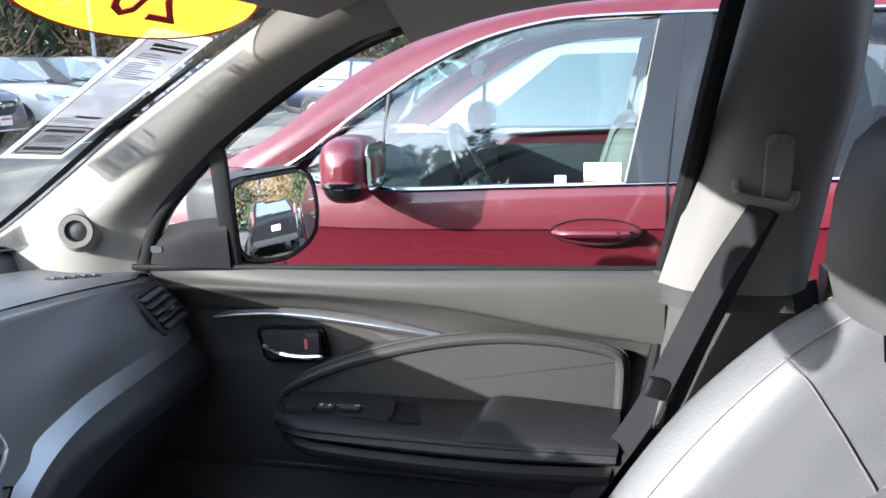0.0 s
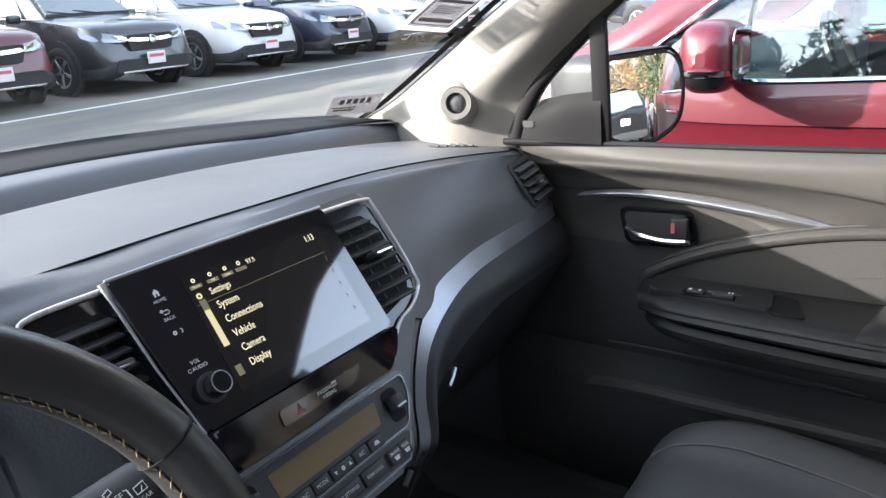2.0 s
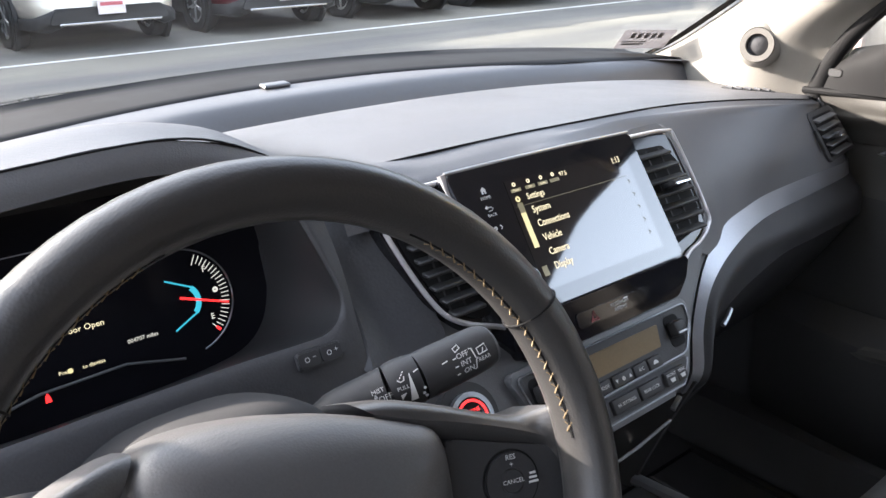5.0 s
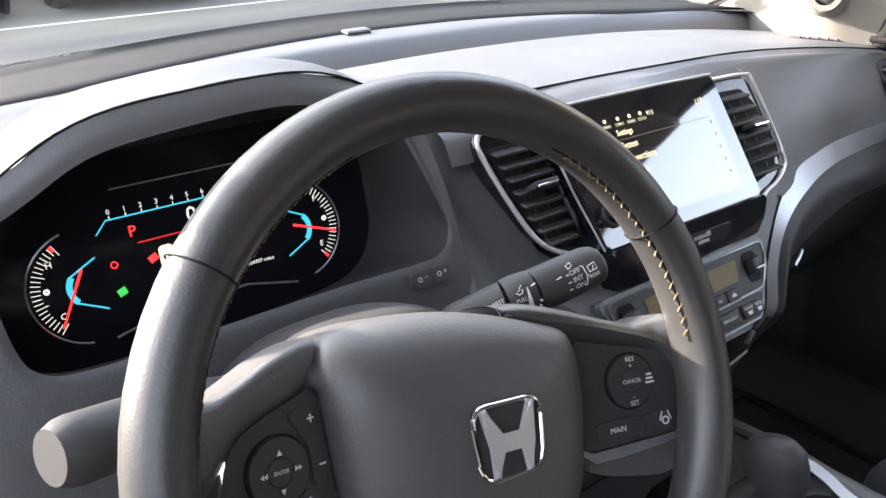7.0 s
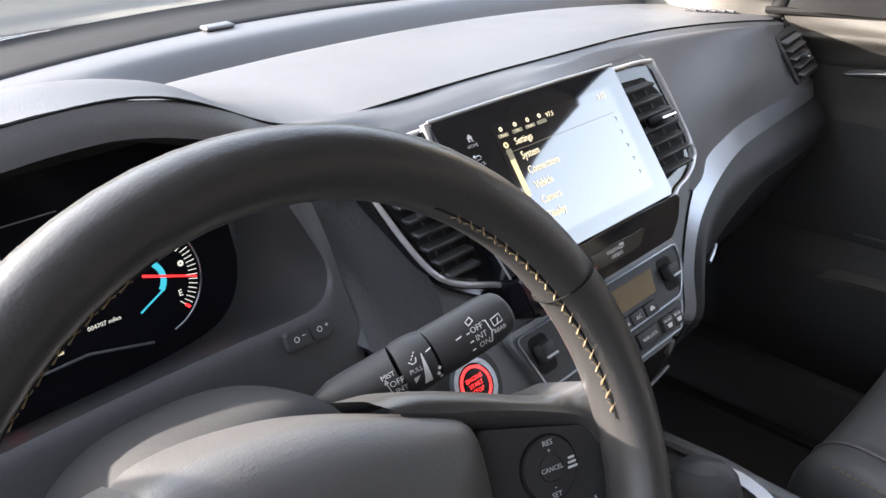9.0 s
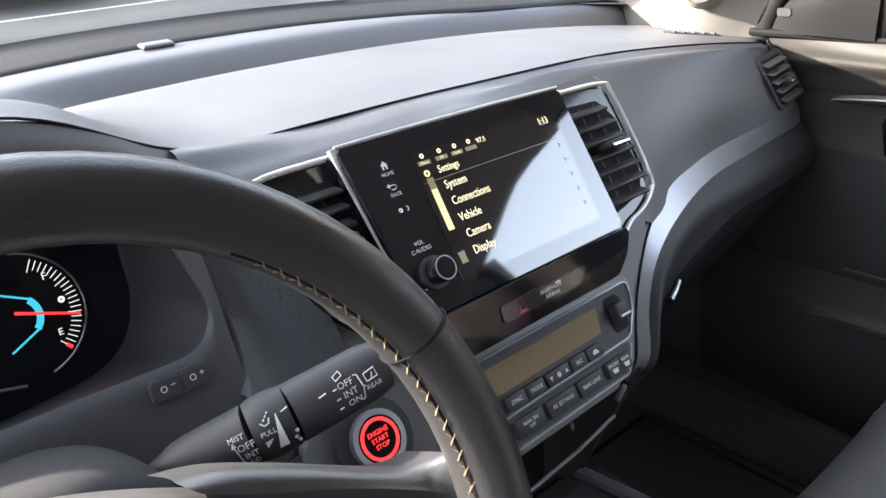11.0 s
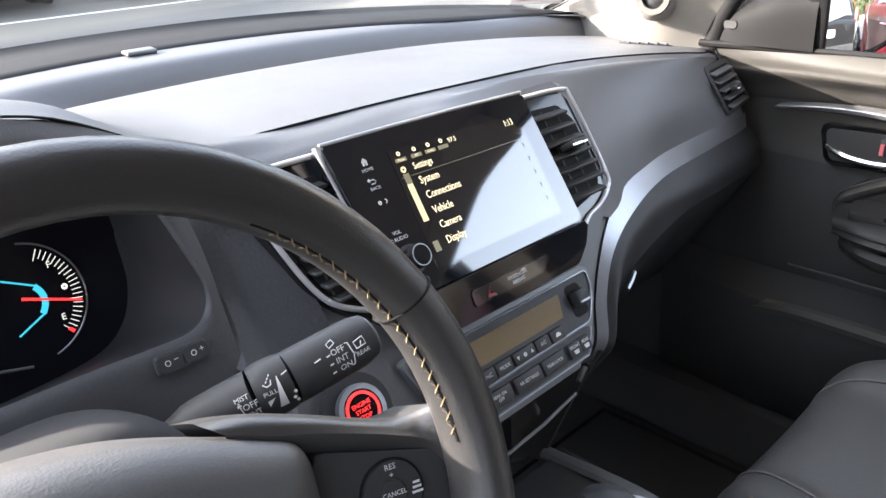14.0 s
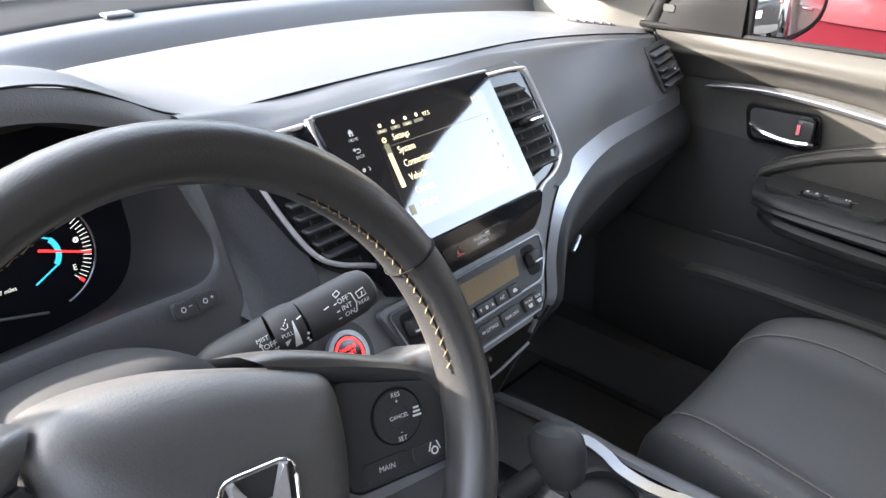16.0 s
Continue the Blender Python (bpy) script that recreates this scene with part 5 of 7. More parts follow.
# window: frame, divider, sail panel, glass
part("sail_panel", skin([[(.822, .425, 1.15), (.80, .33, 1.155), (.80, .235, 1.155)], [(.822, .40, 1.19), (.797, .33, 1.205), (.797, .235, 1.222)], [(.83, .36, 1.225), (.806, .30, 1.238), (.806, .235, 1.245)]], 8, 12, .02), RUBBER, door)
part("corner_seal", tube(spline([(.832, .415, 1.14), (.826, .398, 1.19), (.815, .36, 1.25), (.803, .29, 1.32)], 16), [.022 - .0007 * i for i in range(16)], 10), RUBBER, door)
part("sail_sensor", plate(rrect(.022, .012, .003, cx=-.375, cy=1.185), .004, door_frame(.803), .001), BLACK, door)
part("divider_post", box(.014, .030, .26, pose(.801, .237, 1.27, 0, -6, 0), .004), RUBBER, door)
frame_in = [(.822, .40, 1.20), (.815, .365, 1.245), (.803, .28, 1.325), (.788, .19, 1.397), (.757, .06, 1.475), (.722, -.05, 1.524), (.70, -.17, 1.557), (.69, -.3, 1.578), (.70, -.56, 1.588)]
part("window_frame", tube(spline(frame_in, 40), .013, 8), RUBBER, door)
part("frame_rear", tube(spline([(.70, -.56, 1.588), (.735, -.535, 1.45), (.765, -.51, 1.30), (.80, -.485, 1.165)], 20), .016, 8), RUBBER, door)
win = part("window_glass", skin([[(.82, .41, 1.15), (.815, 0, 1.155), (.81, -.49, 1.168)], [(.80, .30, 1.32), (.78, 0, 1.35), (.775, -.51, 1.38)], [(.75, .0, 1.50), (.70, -.2, 1.56), (.70, -.55, 1.585)]], 8, 10), GLASS, door)
win.visible_shadow = False
part("belt_seal", tube(spline([(.812, .43, 1.150), (.805, .1, 1.158), (.798, -.2, 1.166), (.793, -.49, 1.172)], 20), .006, 8), RUBBER, door)
part("rear_seal", tube(spline([(.785, -.49, 1.17), (.775, -.478, 1.06), (.775, -.455, .93), (.79, -.40, .7)], 16), .012, 8), RUBBER, door)

# ---- own door mirror ----
om = thing("door_mirror", "black passenger door mirror reflecting the lot behind", "mirror")
MG = axes((1.085, .270, 1.196), (.883, -.470, 0), (.04, .072, 1))
outl = rounded([(-.108, .084), (.084, .090), (.110, .062), (.116, .0), (.104, -.050), (.080, -.072), (.025, -.095), (-.055, -.090), (-.108, -.070)], .03)
bm = bmesh.new()
cv = [[MG @ Vector((x * k, y * k, .004 - (x * x + y * y) * k * k / 3.2)) for x, y in outl] for k in (.90, .75, .55, .35, .15)]
vs = grid(bm, cv, close_v=True)
bm.faces.new(vs[-1])
part("mirror_glass", bm, MIRROR, om, "slightly domed mirror glass")
part("bezel", plate(outl, .02, at(MG, 0, 0, -.004), .006), GLOSS, om)
rows_ = []
for k, (sc, d) in enumerate(((1.04, -.006), (1.08, .02), (1.09, .06), (1.0, .10), (.78, .135), (.35, .158))):
    rows_.append([MG @ Vector((x * sc - .22 * d, y * sc, -.012 - d)) for x, y in outl])
bm = bmesh.new()
vs = grid(bm, rows_, close_v=True)
bm.faces.new(vs[-1])
part("housing", bm, BLACK, om)
part("arm", tube(spline([(.90, .36, 1.13), (.97, .36, 1.13), (1.03, .36, 1.16)], 10), [.035, .032, .032, .032, .032, .033, .034, .035, .036, .038], 12), P_BLACK, om)

# ---- B pillar, belt, rear door ----
bp = [[(.775, -.575, 1.60), (.765, -.555, 1.45), (.765, -.53, 1.33), (.765, -.481, 1.16)], [(.735, -.60, 1.60), (.725, -.59, 1.45), (.72, -.57, 1.33), (.725, -.525, 1.16)],
      [(.73, -.69, 1.60), (.72, -.685, 1.45), (.715, -.66, 1.33), (.72, -.63, 1.16)], [(.77, -.735, 1.60), (.76, -.72, 1.45), (.76, -.695, 1.33), (.76, -.67, 1.16)]]
solid("b_pillar_trim", skin(bp, 18, 20, .01), PILLAR_GREY, "beige-grey plastic trim of the middle pillar", "pillar trim", "structure")
solid("b_pillar_trim_far", skin([mir(r) for r in bp], 12, 12, .01), PILLAR_GREY, "beige-grey plastic trim of the driver-side middle pillar", "pillar trim", "structure")
bl = [[(.785, -.478, 1.165), (.775, -.465, 1.0), (.79, -.40, .7), (.82, -.38, .45)], [(.74, -.52, 1.165), (.735, -.51, 1.0), (.75, -.46, .7), (.78, -.42, .45)], [(.74, -.64, 1.165), (.735, -.66, 1.0), (.75, -.68, .7), (.78, -.7, .45)], [(.79, -.70, 1.165), (.79, -.72, 1.0), (.79, -.74, .7), (.79, -.76, .45)]]
solid("b_pillar_lower_trim", skin(bl, 14, 16, .01), DOOR_MAT, "taupe lower trim of the middle pillar", "pillar trim", "structure")
solid("b_pillar_lower_trim_far", skin([mir(r) for r in bl], 10, 10, .01), DOOR_MAT, "taupe lower trim of the driver-side middle pillar", "pillar trim", "structure")
solid("b_pillar_collar", skin([[(.783, -.474, 1.175), (.74, -.515, 1.175), (.735, -.6, 1.175), (.735, -.65, 1.175)], [(.783, -.470, 1.13), (.735, -.51, 1.13), (.732, -.6, 1.13), (.735, -.66, 1.13)]], 4, 14, .008), DOOR_DARK, "dark collar between the pillar trims", "pillar trim", "structure")

belt = thing("seat_belt", "black seat belt hanging from its pillar anchor", "seat belt")
part("height_slide", plate(rrect(.05, .20, .015, cx=.625, cy=1.385), .006, door_frame(.712), .002), PILLAR_GREY, belt)
part("anchor_cover", plate(rounded([(.604, 1.383), (.639, 1.383), (.634, 1.285), (.602, 1.285)], .012), .03, door_frame(.688), .008, 3), PILLAR_GREY, belt, "beige anchor cover")
part("guide_loop", tube(spline([(.695, -.568, 1.322), (.682, -.570, 1.304), (.676, -.600, 1.296), (.680, -.634, 1.292), (.693, -.642, 1.306)], 16), .0065, 8), PILLAR_GREY, belt)
part("webbing", ribbon(spline([(.672, -.600, 1.29), (.668, -.548, 1.20), (.666, -.508, 1.11), (.665, -.459, 1.0), (.665, -.40, .90), (.662, -.34, .80), (.655, -.30, .72)], 30), .040, (-.72, .68, .1), .0015), WEB, belt)
part("webbing_fold", ribbon(spline([(.682, -.612, 1.285), (.684, -.575, 1.20), (.682, -.532, 1.10), (.680, -.494, 1.0), (.677, -.44, .90), (.667, -.38, .80)], 30), .026, (-.70, .68, .25), .0015), WEB, belt)
part("tongue", box(.014, .046, .030, pose(.655, -.476, 1.035, 20, 0, 20), .006, 3), RUBBER, belt)
part("tongue_plate", box(.003, .014, .042, pose(.648, -.476, 1.000, 12, 0, 20), .001), CHROME, belt, "chrome latch plate")
part("warning_label", ribbon([(.675, -.655, 1.12), (.675, -.655, 1.085)], .02, (-.9, .3, .1), .001), WHITE_INK, belt)

rd = thing("rear_door", "dark rear door trim behind the front seat", "car door")
part("upper_trim", skin([[(.80, -.72, 1.17), (.80, -1.3, 1.18), (.79, -1.7, 1.19)], [(.755, -.72, 1.165), (.75, -1.3, 1.175), (.74, -1.7, 1.18)], [(.77, -.72, 1.10), (.765, -1.3, 1.10), (.76, -1.7, 1.10)]], 8, 16, .006), DOOR_DARK, rd)
part("lock_slot", plate(rrect(.06, .012, .004, cx=.80, cy=0), .004, pose(0, 0, 1.1705) @ Matrix(((0, 1, 0, .765), (-1, 0, 0, 0), (0, 0, 1, 0), (0, 0, 0, 1))), .001), GLOSS, rd)
rw = part("window_glass", skin([[(.80, -.74, 1.17), (.80, -1.65, 1.19)], [(.71, -.75, 1.58), (.70, -1.5, 1.57)]], 4, 6), GLASS, rd)
rw.visible_shadow = False

# ---- passenger seat ----
seat = thing("passenger_seat", "grey leather passenger seat with beige-stitched bolsters", "car seat")
def across(y, z, w, d, cx=.40):
    """A section of the backrest: bolsters stand d forward of the middle; leaning with the seat."""
    up = Vector((0, -.61, .79))
    fwd = Vector((0, .79, .61))
    c = Vector((cx, y, z))
    prof = [(-w, -.10), (-w * 1.03, -.03), (-w * .98, d * .7), (-w * .86, d), (-w * .70, d * .55), (-w * .56, .0), (-w * .25, -.004), (0, -.006), (w * .25, -.004), (w * .56, .0), (w * .70, d * .55), (w * .86, d), (w * .98, d * .7), (w * 1.03, -.03), (w, -.10)]
    return [c + Vector((1, 0, 0)) * px + fwd * py for px, py in prof]


bk = [(-.37, .74, .18, .045, .385), (-.445, .85, .215, .058, .395), (-.545, .98, .243, .062), (-.64, 1.10, .242, .05), (-.70, 1.17, .222, .03), (-.74, 1.215, .19, .005), (-.775, 1.235, .14, -.03), (-.83, 1.22, .10, -.06)]
part("backrest", skin([across(*q) for q in bk], 40, 56), LEATHER, seat)
part("backrest_shell", skin([[(.15, -.56, .74), (.40, -.58, .74), (.65, -.56, .74)], [(.15, -.72, .98), (.40, -.74, .98), (.65, -.72, .98)], [(.20, -.86, 1.20), (.40, -.88, 1.22), (.60, -.86, 1.20)]], 8, 10, .01), BLACK, seat)
for s_ in (-1, 1):
    pth = [across(*q)[4 if s_ < 0 else 10] for q in bk[:-2]]
    part("bolster_seam", tube(spline(pth, 40), .0018, 5), INK, seat)
    pth = [across(*q)[2 if s_ < 0 else 12] + Vector((0, .003, .004)) for q in bk[:-2]]
    stp = spline(pth, 90)
    bm = bmesh.new()
    for i in range(0, 88, 2):
        tube([stp[i], stp[i + 1]], .0011, 5, bm=bm)
    part("bolster_stitching", bm, STITCH, seat, "beige thread")
part("cross_seam", tube(spline([across(*bk[3])[j] + Vector((0, .002, .003)) for j in range(4, 11)], 20), .0018, 5), INK, seat)
hr = [[Vector((.40 + w * math.cos(a), y + d * math.sin(a), z)) for a in (2 * math.pi * i / 24 for i in range(24))] for w, d, y, z in
      ((.06, .03, -.685, 1.225), (.115, .055, -.685, 1.235), (.135, .065, -.685, 1.275), (.14, .066, -.692, 1.345), (.13, .06, -.70, 1.395), (.10, .045, -.705, 1.42), (.03, .02, -.706, 1.427))]
bm = bmesh.new()
vs = grid(bm, hr, close_v=True)
bm.faces.new(vs[0][::-1])
bm.faces.new(vs[-1])
part("headrest", bm, LEATHER, seat)
for x in (.34, .46):
    part("headrest_post", tube([(x, -.70, 1.16), (x, -.69, 1.25)], .006, 8), CHROME, seat)


def cush(y, z, w, d):
    prof = [(-w * 1.0, -.12), (-w * 1.02, -.04), (-w * .97, d * .75), (-w * .84, d), (-w * .68, d * .45), (-w * .55, .0), (-w * .25, -.003), (0, -.004), (w * .25, -.003), (w * .55, .0), (w * .68, d * .45), (w * .84, d), (w * .97, d * .75), (w * 1.02, -.04), (w, -.12)]
    return [Vector((.44 + px, y, z + pz)) for px, pz in prof]


cu_rows = [(.065, .62, .15, .0), (.075, .68, .165, .0), (.06, .725, .18, .008), (.02, .752, .20, .015), (-.06, .752, .225, .03), (-.18, .735, .235, .035), (-.30, .715, .235, .035), (-.42, .70, .235, .03)]
part("cushion", skin([cush(*q) for q in cu_rows], 40, 50), LEATHER, seat)
for j in (4, 10):
    part("cushion_seam", tube(spline([cush(*q)[j] + Vector((0, 0, .002)) for q in cu_rows[1:]], 40), .0016, 5), INK, seat)
stp = spline([cush(*q)[2] + Vector((-.002, 0, .004)) for q in cu_rows[3:]], 80)
bm = bmesh.new()
for pth in (stp,):
    for i in range(0, len(pth) - 2, 2):
        tube([pth[i], pth[i + 1]], .0010, 5, bm=bm)
part("cushion_stitching", bm, STITCH, seat, "beige thread")
part("seat_base", box(.40, .42, .22, pose(.40, -.16, .49), .03), BLACK, seat)

# ---- centre console ----
cons = thing("center_console", "black centre console with shifter gaiter and cup holders", "console")
part("tunnel", skin([[(-.14, .24, .42), (-.14, -.1, .42), (-.14, -.6, .42)], [(-.148, .22, .75), (-.15, -.1, .745), (-.15, -.6, .76)], [(-.135, .215, .777), (-.138, -.1, .775), (-.138, -.6, .79)], [(.135, .215, .777), (.138, -.1, .775), (.138, -.6, .79)], [(.148, .22, .75), (.15, -.1, .745), (.15, -.6, .76)], [(.14, .24, .42), (.14, -.1, .42), (.14, -.6, .42)]], 30, 14), BLACK, cons)
for s_ in (-1, 1):
    part("side_rail", tube(spline([(s_ * .143, .23, .775), (s_ * .148, .115, .781), (s_ * .146, -.01, .781), (s_ * .146, -.5, .80)], 20), .011, 8, squash=.6), SATIN_DARK, cons)

# ---- pillar speaker, sun visor, mirror, stickers ----
sp = thing("tweeter", "round pillar speaker with a pale ring", "speaker")
TW = axes((.757, .494, 1.226), (.30, -.95, 0), (.05, .02, 1))
bm = ring(.0190, .0285, .010, at(TW, 0, 0, .005), 48)
part("ring", bm, PILLAR_GREY, sp, "pale grey ring")
bm = bmesh.new()
rows = [[TW @ Vector((r * math.cos(a), r * math.sin(a), z)) for a in (2 * math.pi * i / 32 for i in range(32))] for r, z in ((.0400, -.014), (.036, -.004), (.0300, .002), (.0285, -.003))]
grid(bm, rows, close_v=True)
part("housing", bm, BEIGE, sp)
rows = [[TW @ Vector((r * math.cos(a), r * math.sin(a), z)) for a in (2 * math.pi * i / 28 for i in range(28))] for r, z in ((.0195, -.004), (.014, .000), (.007, .002), (.0005, .0025))]
bm = bmesh.new()
grid(bm, rows, close_v=True)
part("grille", bm, DASH_LOW, sp)

vis = thing("sun_visor", "grey fabric sun visor folded against the headliner", "sun visor")
part("panel", skin([[(.10, .105, 1.605), (.35, .075, 1.595), (.60, -.02, 1.565)], [(.10, .0, 1.625), (.35, -.03, 1.618), (.58, -.10, 1.59)], [(.10, -.09, 1.65), (.35, -.11, 1.645), (.56, -.16, 1.615)]], 10, 16, .018), HEADLINER, vis)
part("vanity_clip", box(.05, .02, .012, pose(.33, -.10, 1.628, 12, 0, -8), .004), PILLAR_GREY, vis)

rvm = thing("rear_view_mirror", "black rear-view mirror on the windshield", "mirror")
part("housing", box(.265, .045, .074, pose(.004, .130, 1.501, -5, 0, -18), .021, 4), BLACK, rvm)
part("glass", plate(rrect(.243, .056, .020), .003, axes((-.0034, .1072, 1.4990), (.951, -.309, 0), (0, -.087, 1)), .001), MIRROR, rvm)
part("stem", tube([(.010, .145, 1.515), (.012, .18, 1.58), (.016, .205, 1.63)], .011, 8), BLACK, rvm)

st = thing("window_sticker", "grey printed paper sheet stuck along the windshield edge", "sticker")
SH = axes((.664, .352, 1.447), (.93, -.30, -.12), (-.30, -.80, .45))
bm = bmesh.new()
grid(bm, [[SH @ Vector((x, y, 0)) for x, y in rrect(.110, .400, .006)], [SH @ Vector((x, y - .002, 0)) for x, y in rrect(.086, .358, .003)]], close_v=True)
part("margin", bm, MARGIN, st, "white translucent margin")
part("sheet", leaf(rrect(.088, .360, .003), at(SH, 0, -.002, .0006)), PAPER, st)
part("border_line", tube([SH @ Vector((x, y - .002, .001)) for x, y in rrect(.088, .360, .003)], .0008, 5, closed=True), INK, st)
rs = random.Random(3)
bars([(.004, .163, .060, .007), (.004, .153, .056, .006)], at(SH, 0, 0, .0006), INK, st)
bars([(-.030 + w / 2, .138 - .0062 * i, w, .0024) for i, w in enumerate([rs.uniform(.028, .066) for _ in range(12)])], at(SH, 0, 0, .0006), FAINT, st)
bars([(.010, -.052, .046, .006)], at(SH, 0, 0, .0006), INK, st)
bars([(-.038 + w / 2, -.060 - .0055 * i, w, .0018) for i, w in enumerate((.03, .072, .065))], at(SH, 0, 0, .0006), FAINT, st)
part("print_block", leaf(rrect(.082, .092, .002, cy=-.130), at(SH, 0, 0, .0014)), FAINT, st)
part("print_frame", tube([SH @ Vector((x, y, .0016)) for x, y in rrect(.082, .092, .002, cy=-.130)], .0011, 5, closed=True), INK, st)
part("print_panel", leaf(rrect(.064, .034, .002, cy=-.126), at(SH, 0, 0, .0018)), PAPER, st)
bars([(-.026 + w / 2, -.115 - .0065 * i, w, .0026) for i, w in enumerate((.05, .036, .046, .04))], at(SH, 0, 0, .0018), FAINT, st)
bars([(0, -.098, .07, .009), (0, -.160, .07, .012)], at(SH, 0, 0, .0014), INK, st)

ye = thing("window_sticker", "yellow oval year sticker with red digits", "sticker")
YM = axes((.505, .165, 1.583), (.93, -.33, -.10), (-.15, -.80, .58))
REDV = mat("red_vinyl", (0.55, 0.03, 0.02), 0.5, var=0.05)
part("oval", leaf([(.19 * math.cos(a), .085 * math.sin(a)) for a in (2 * math.pi * i / 48 for i in range(48))], YM), YEL, ye)
bm = bmesh.new()
grid(bm, [[YM @ Vector((.19 * k * math.cos(a), .085 * k * math.sin(a), z)) for k, z in ((1.0, .0003), (.965, .0003))] for a in (2 * math.pi * i / 48 for i in range(48))], close_u=True)
part("border", bm, REDV, ye)
text("2", .11, YM @ pose(.051, -.012, .0006) @ Matrix.Diagonal((-1, 1, 1, 1)), REDV, ye, "digit")
text("0", .11, YM @ pose(-.011, -.012, .0006) @ Matrix.Diagonal((-1, 1, 1, 1)), REDV, ye, "digit")

tg = thing("window_sticker", "small pale number tag low on the windshield", "sticker")
TG = axes((.768, .742, 1.216), (.86, -.50, -.03), (-.35, -.66, .50))
part("tag", plate(rrect(.105, .075, .004), .0008, TG), FAINT, tg)
bars([(-.03 + .014 * i, .016, .009, .020) for i in range(5)] + [(-.02, -.008, .05, .004), (-.02, -.018, .045, .006)], TG, INK, tg)

hood = thing("hood", "glossy black bonnet of the car below the windshield", "bonnet")
hood_rows = [[(x, y - .32 * x * x, z - .05 * x * x) for x in (-.85, -.5, 0, .5, .85)] for y, z in ((1.20, 1.125), (1.45, 1.13), (1.75, 1.10), (2.05, 1.04), (2.25, .95))]
part("panel", skin(hood_rows, 20, 24, .01), P_BLACK, hood)
part("cowl", skin([[(x, 1.15 - .46 * x * x, 1.15 - .02 * x * x) for x in (-.85, -.5, 0, .5, .85)], [(x, 1.23 - .36 * x * x, 1.118 - .04 * x * x) for x in (-.85, -.5, 0, .5, .85)]], 4, 20, .008), BLACK, hood)
for x in (-.45, .12):
    part("wiper", tube(spline([(x, 1.19 - .4 * x * x, 1.15), (x + .3, 1.12 - .40 * (x + .3) ** 2, 1.165), (x + .55, 1.10 - .46 * (x + .55) ** 2, 1.168)], 12), .007, 6), BLACK, hood)

# ---- dashboard details ----
dv = part("demister_vent", plate(rrect(.085, .034, .008), .004, axes((.70, .468, 1.1600), (.80, -.60, -.10), (.55, .80, -.05)), .001), BLACK, dash)
for i in range(5):
    part("slat", box(.004, .026, .004, axes((.70, .468, 1.1612), (.80, -.60, -.10), (.55, .80, -.05)) @ pose(-.032 + .016 * i, 0, 0, 0, 35, 0), .0008, 1), DASH_LOW, dv)
part("sun_sensor", box(.04, .020, .006, pose(-.036, .746, 1.2255, 4, 0, 0), .0028, 3), SATIN_DARK, dash, "pale sensor clip")
stit = [(x, seam_y(x) - .0004, zc(x) - .0002) for x in np.linspace(-.66, .80, 100)]
part("pad_seam", tube([tuple(map(float, p)) for p in stit], .0011, 6), RUBBER, dash)

# end vent by the passenger door
RV = axes((.748, .342, 1.09), (.986, .168, 0), (.07, .45, .88))
rv = part("end_vent", plate(rounded([(-.076, .052), (.034, .050), (.080, -.034), (-.046, -.036)], .008), .02, at(RV, 0, 0, .006), .004), DASH_LOW, dash, "passenger end vent")
part("well", plate(rounded([(-.058, .043), (.024, .042), (.062, -.028), (-.036, -.029)], .004), .002, at(RV, 0, 0, .0066)), RUBBER, rv)
for i in range(5):
    y = .035 - i * .0145
    xo = -.006 - (y - .0) * -.0 + (.035 - y) * .42 - .012
    part("slat", box(.083, .0032, .014, at(RV, xo, y, .009) @ pose(0, 0, 0, 35, 0, 0), .001, 1), DASH, rv)
part("tab", box(.026, .010, .014, at(RV, -.004, .002, .016), .003), DASH_LOW, rv)
part("tab_edge", box(.020, .003, .003, at(RV, -.004, -.002, .0235), .001), CHROME, rv)
part("wheel_dial", box(.006, .04, .006, at(RV, -.066, .004, .008, 14), .002), BLACK, rv)

# centre bezel with two vents
cb = part("centre_bezel", plate(rounded([(-.184, .168), (.243, .165), (.249, .052), (.224, .030), (.186, .018), (.152, -.012), (.11, -.021), (-.08, -.021), (-.105, .012), (-.14, .034), (-.162, .06), (-.183, .13)], .014), .03, at(STK, 0, 0, .004), .003), GLOSS, dash, "gloss black bezel round the screen")
chr_r = [(.165, .166), (.236, .163), (.2475, .150), (.2495, .06), (.240, .040), (.215, .027), (.19, .020), (.165, .004), (.150, -.012)]
part("chrome_edge", tube([STK @ Vector((p.x, p.y, .007)) for p in spline([(x, y, 0) for x, y in chr_r], 50)], .0026, 8), BRIGHT, cb, "thin chrome edging")
chr_l = [(-.10, .168), (-.165, .167), (-.180, .159), (-.180, .14), (-.171, .10), (-.160, .066), (-.148, .046), (-.128, .033), (-.10, .022), (-.06, .004)]
part("chrome_edge", tube([STK @ Vector((p.x, p.y, .007)) for p in spline([(x, y, 0) for x, y in chr_l], 50)], .0026, 8), BRIGHT, cb, "thin chrome edging")


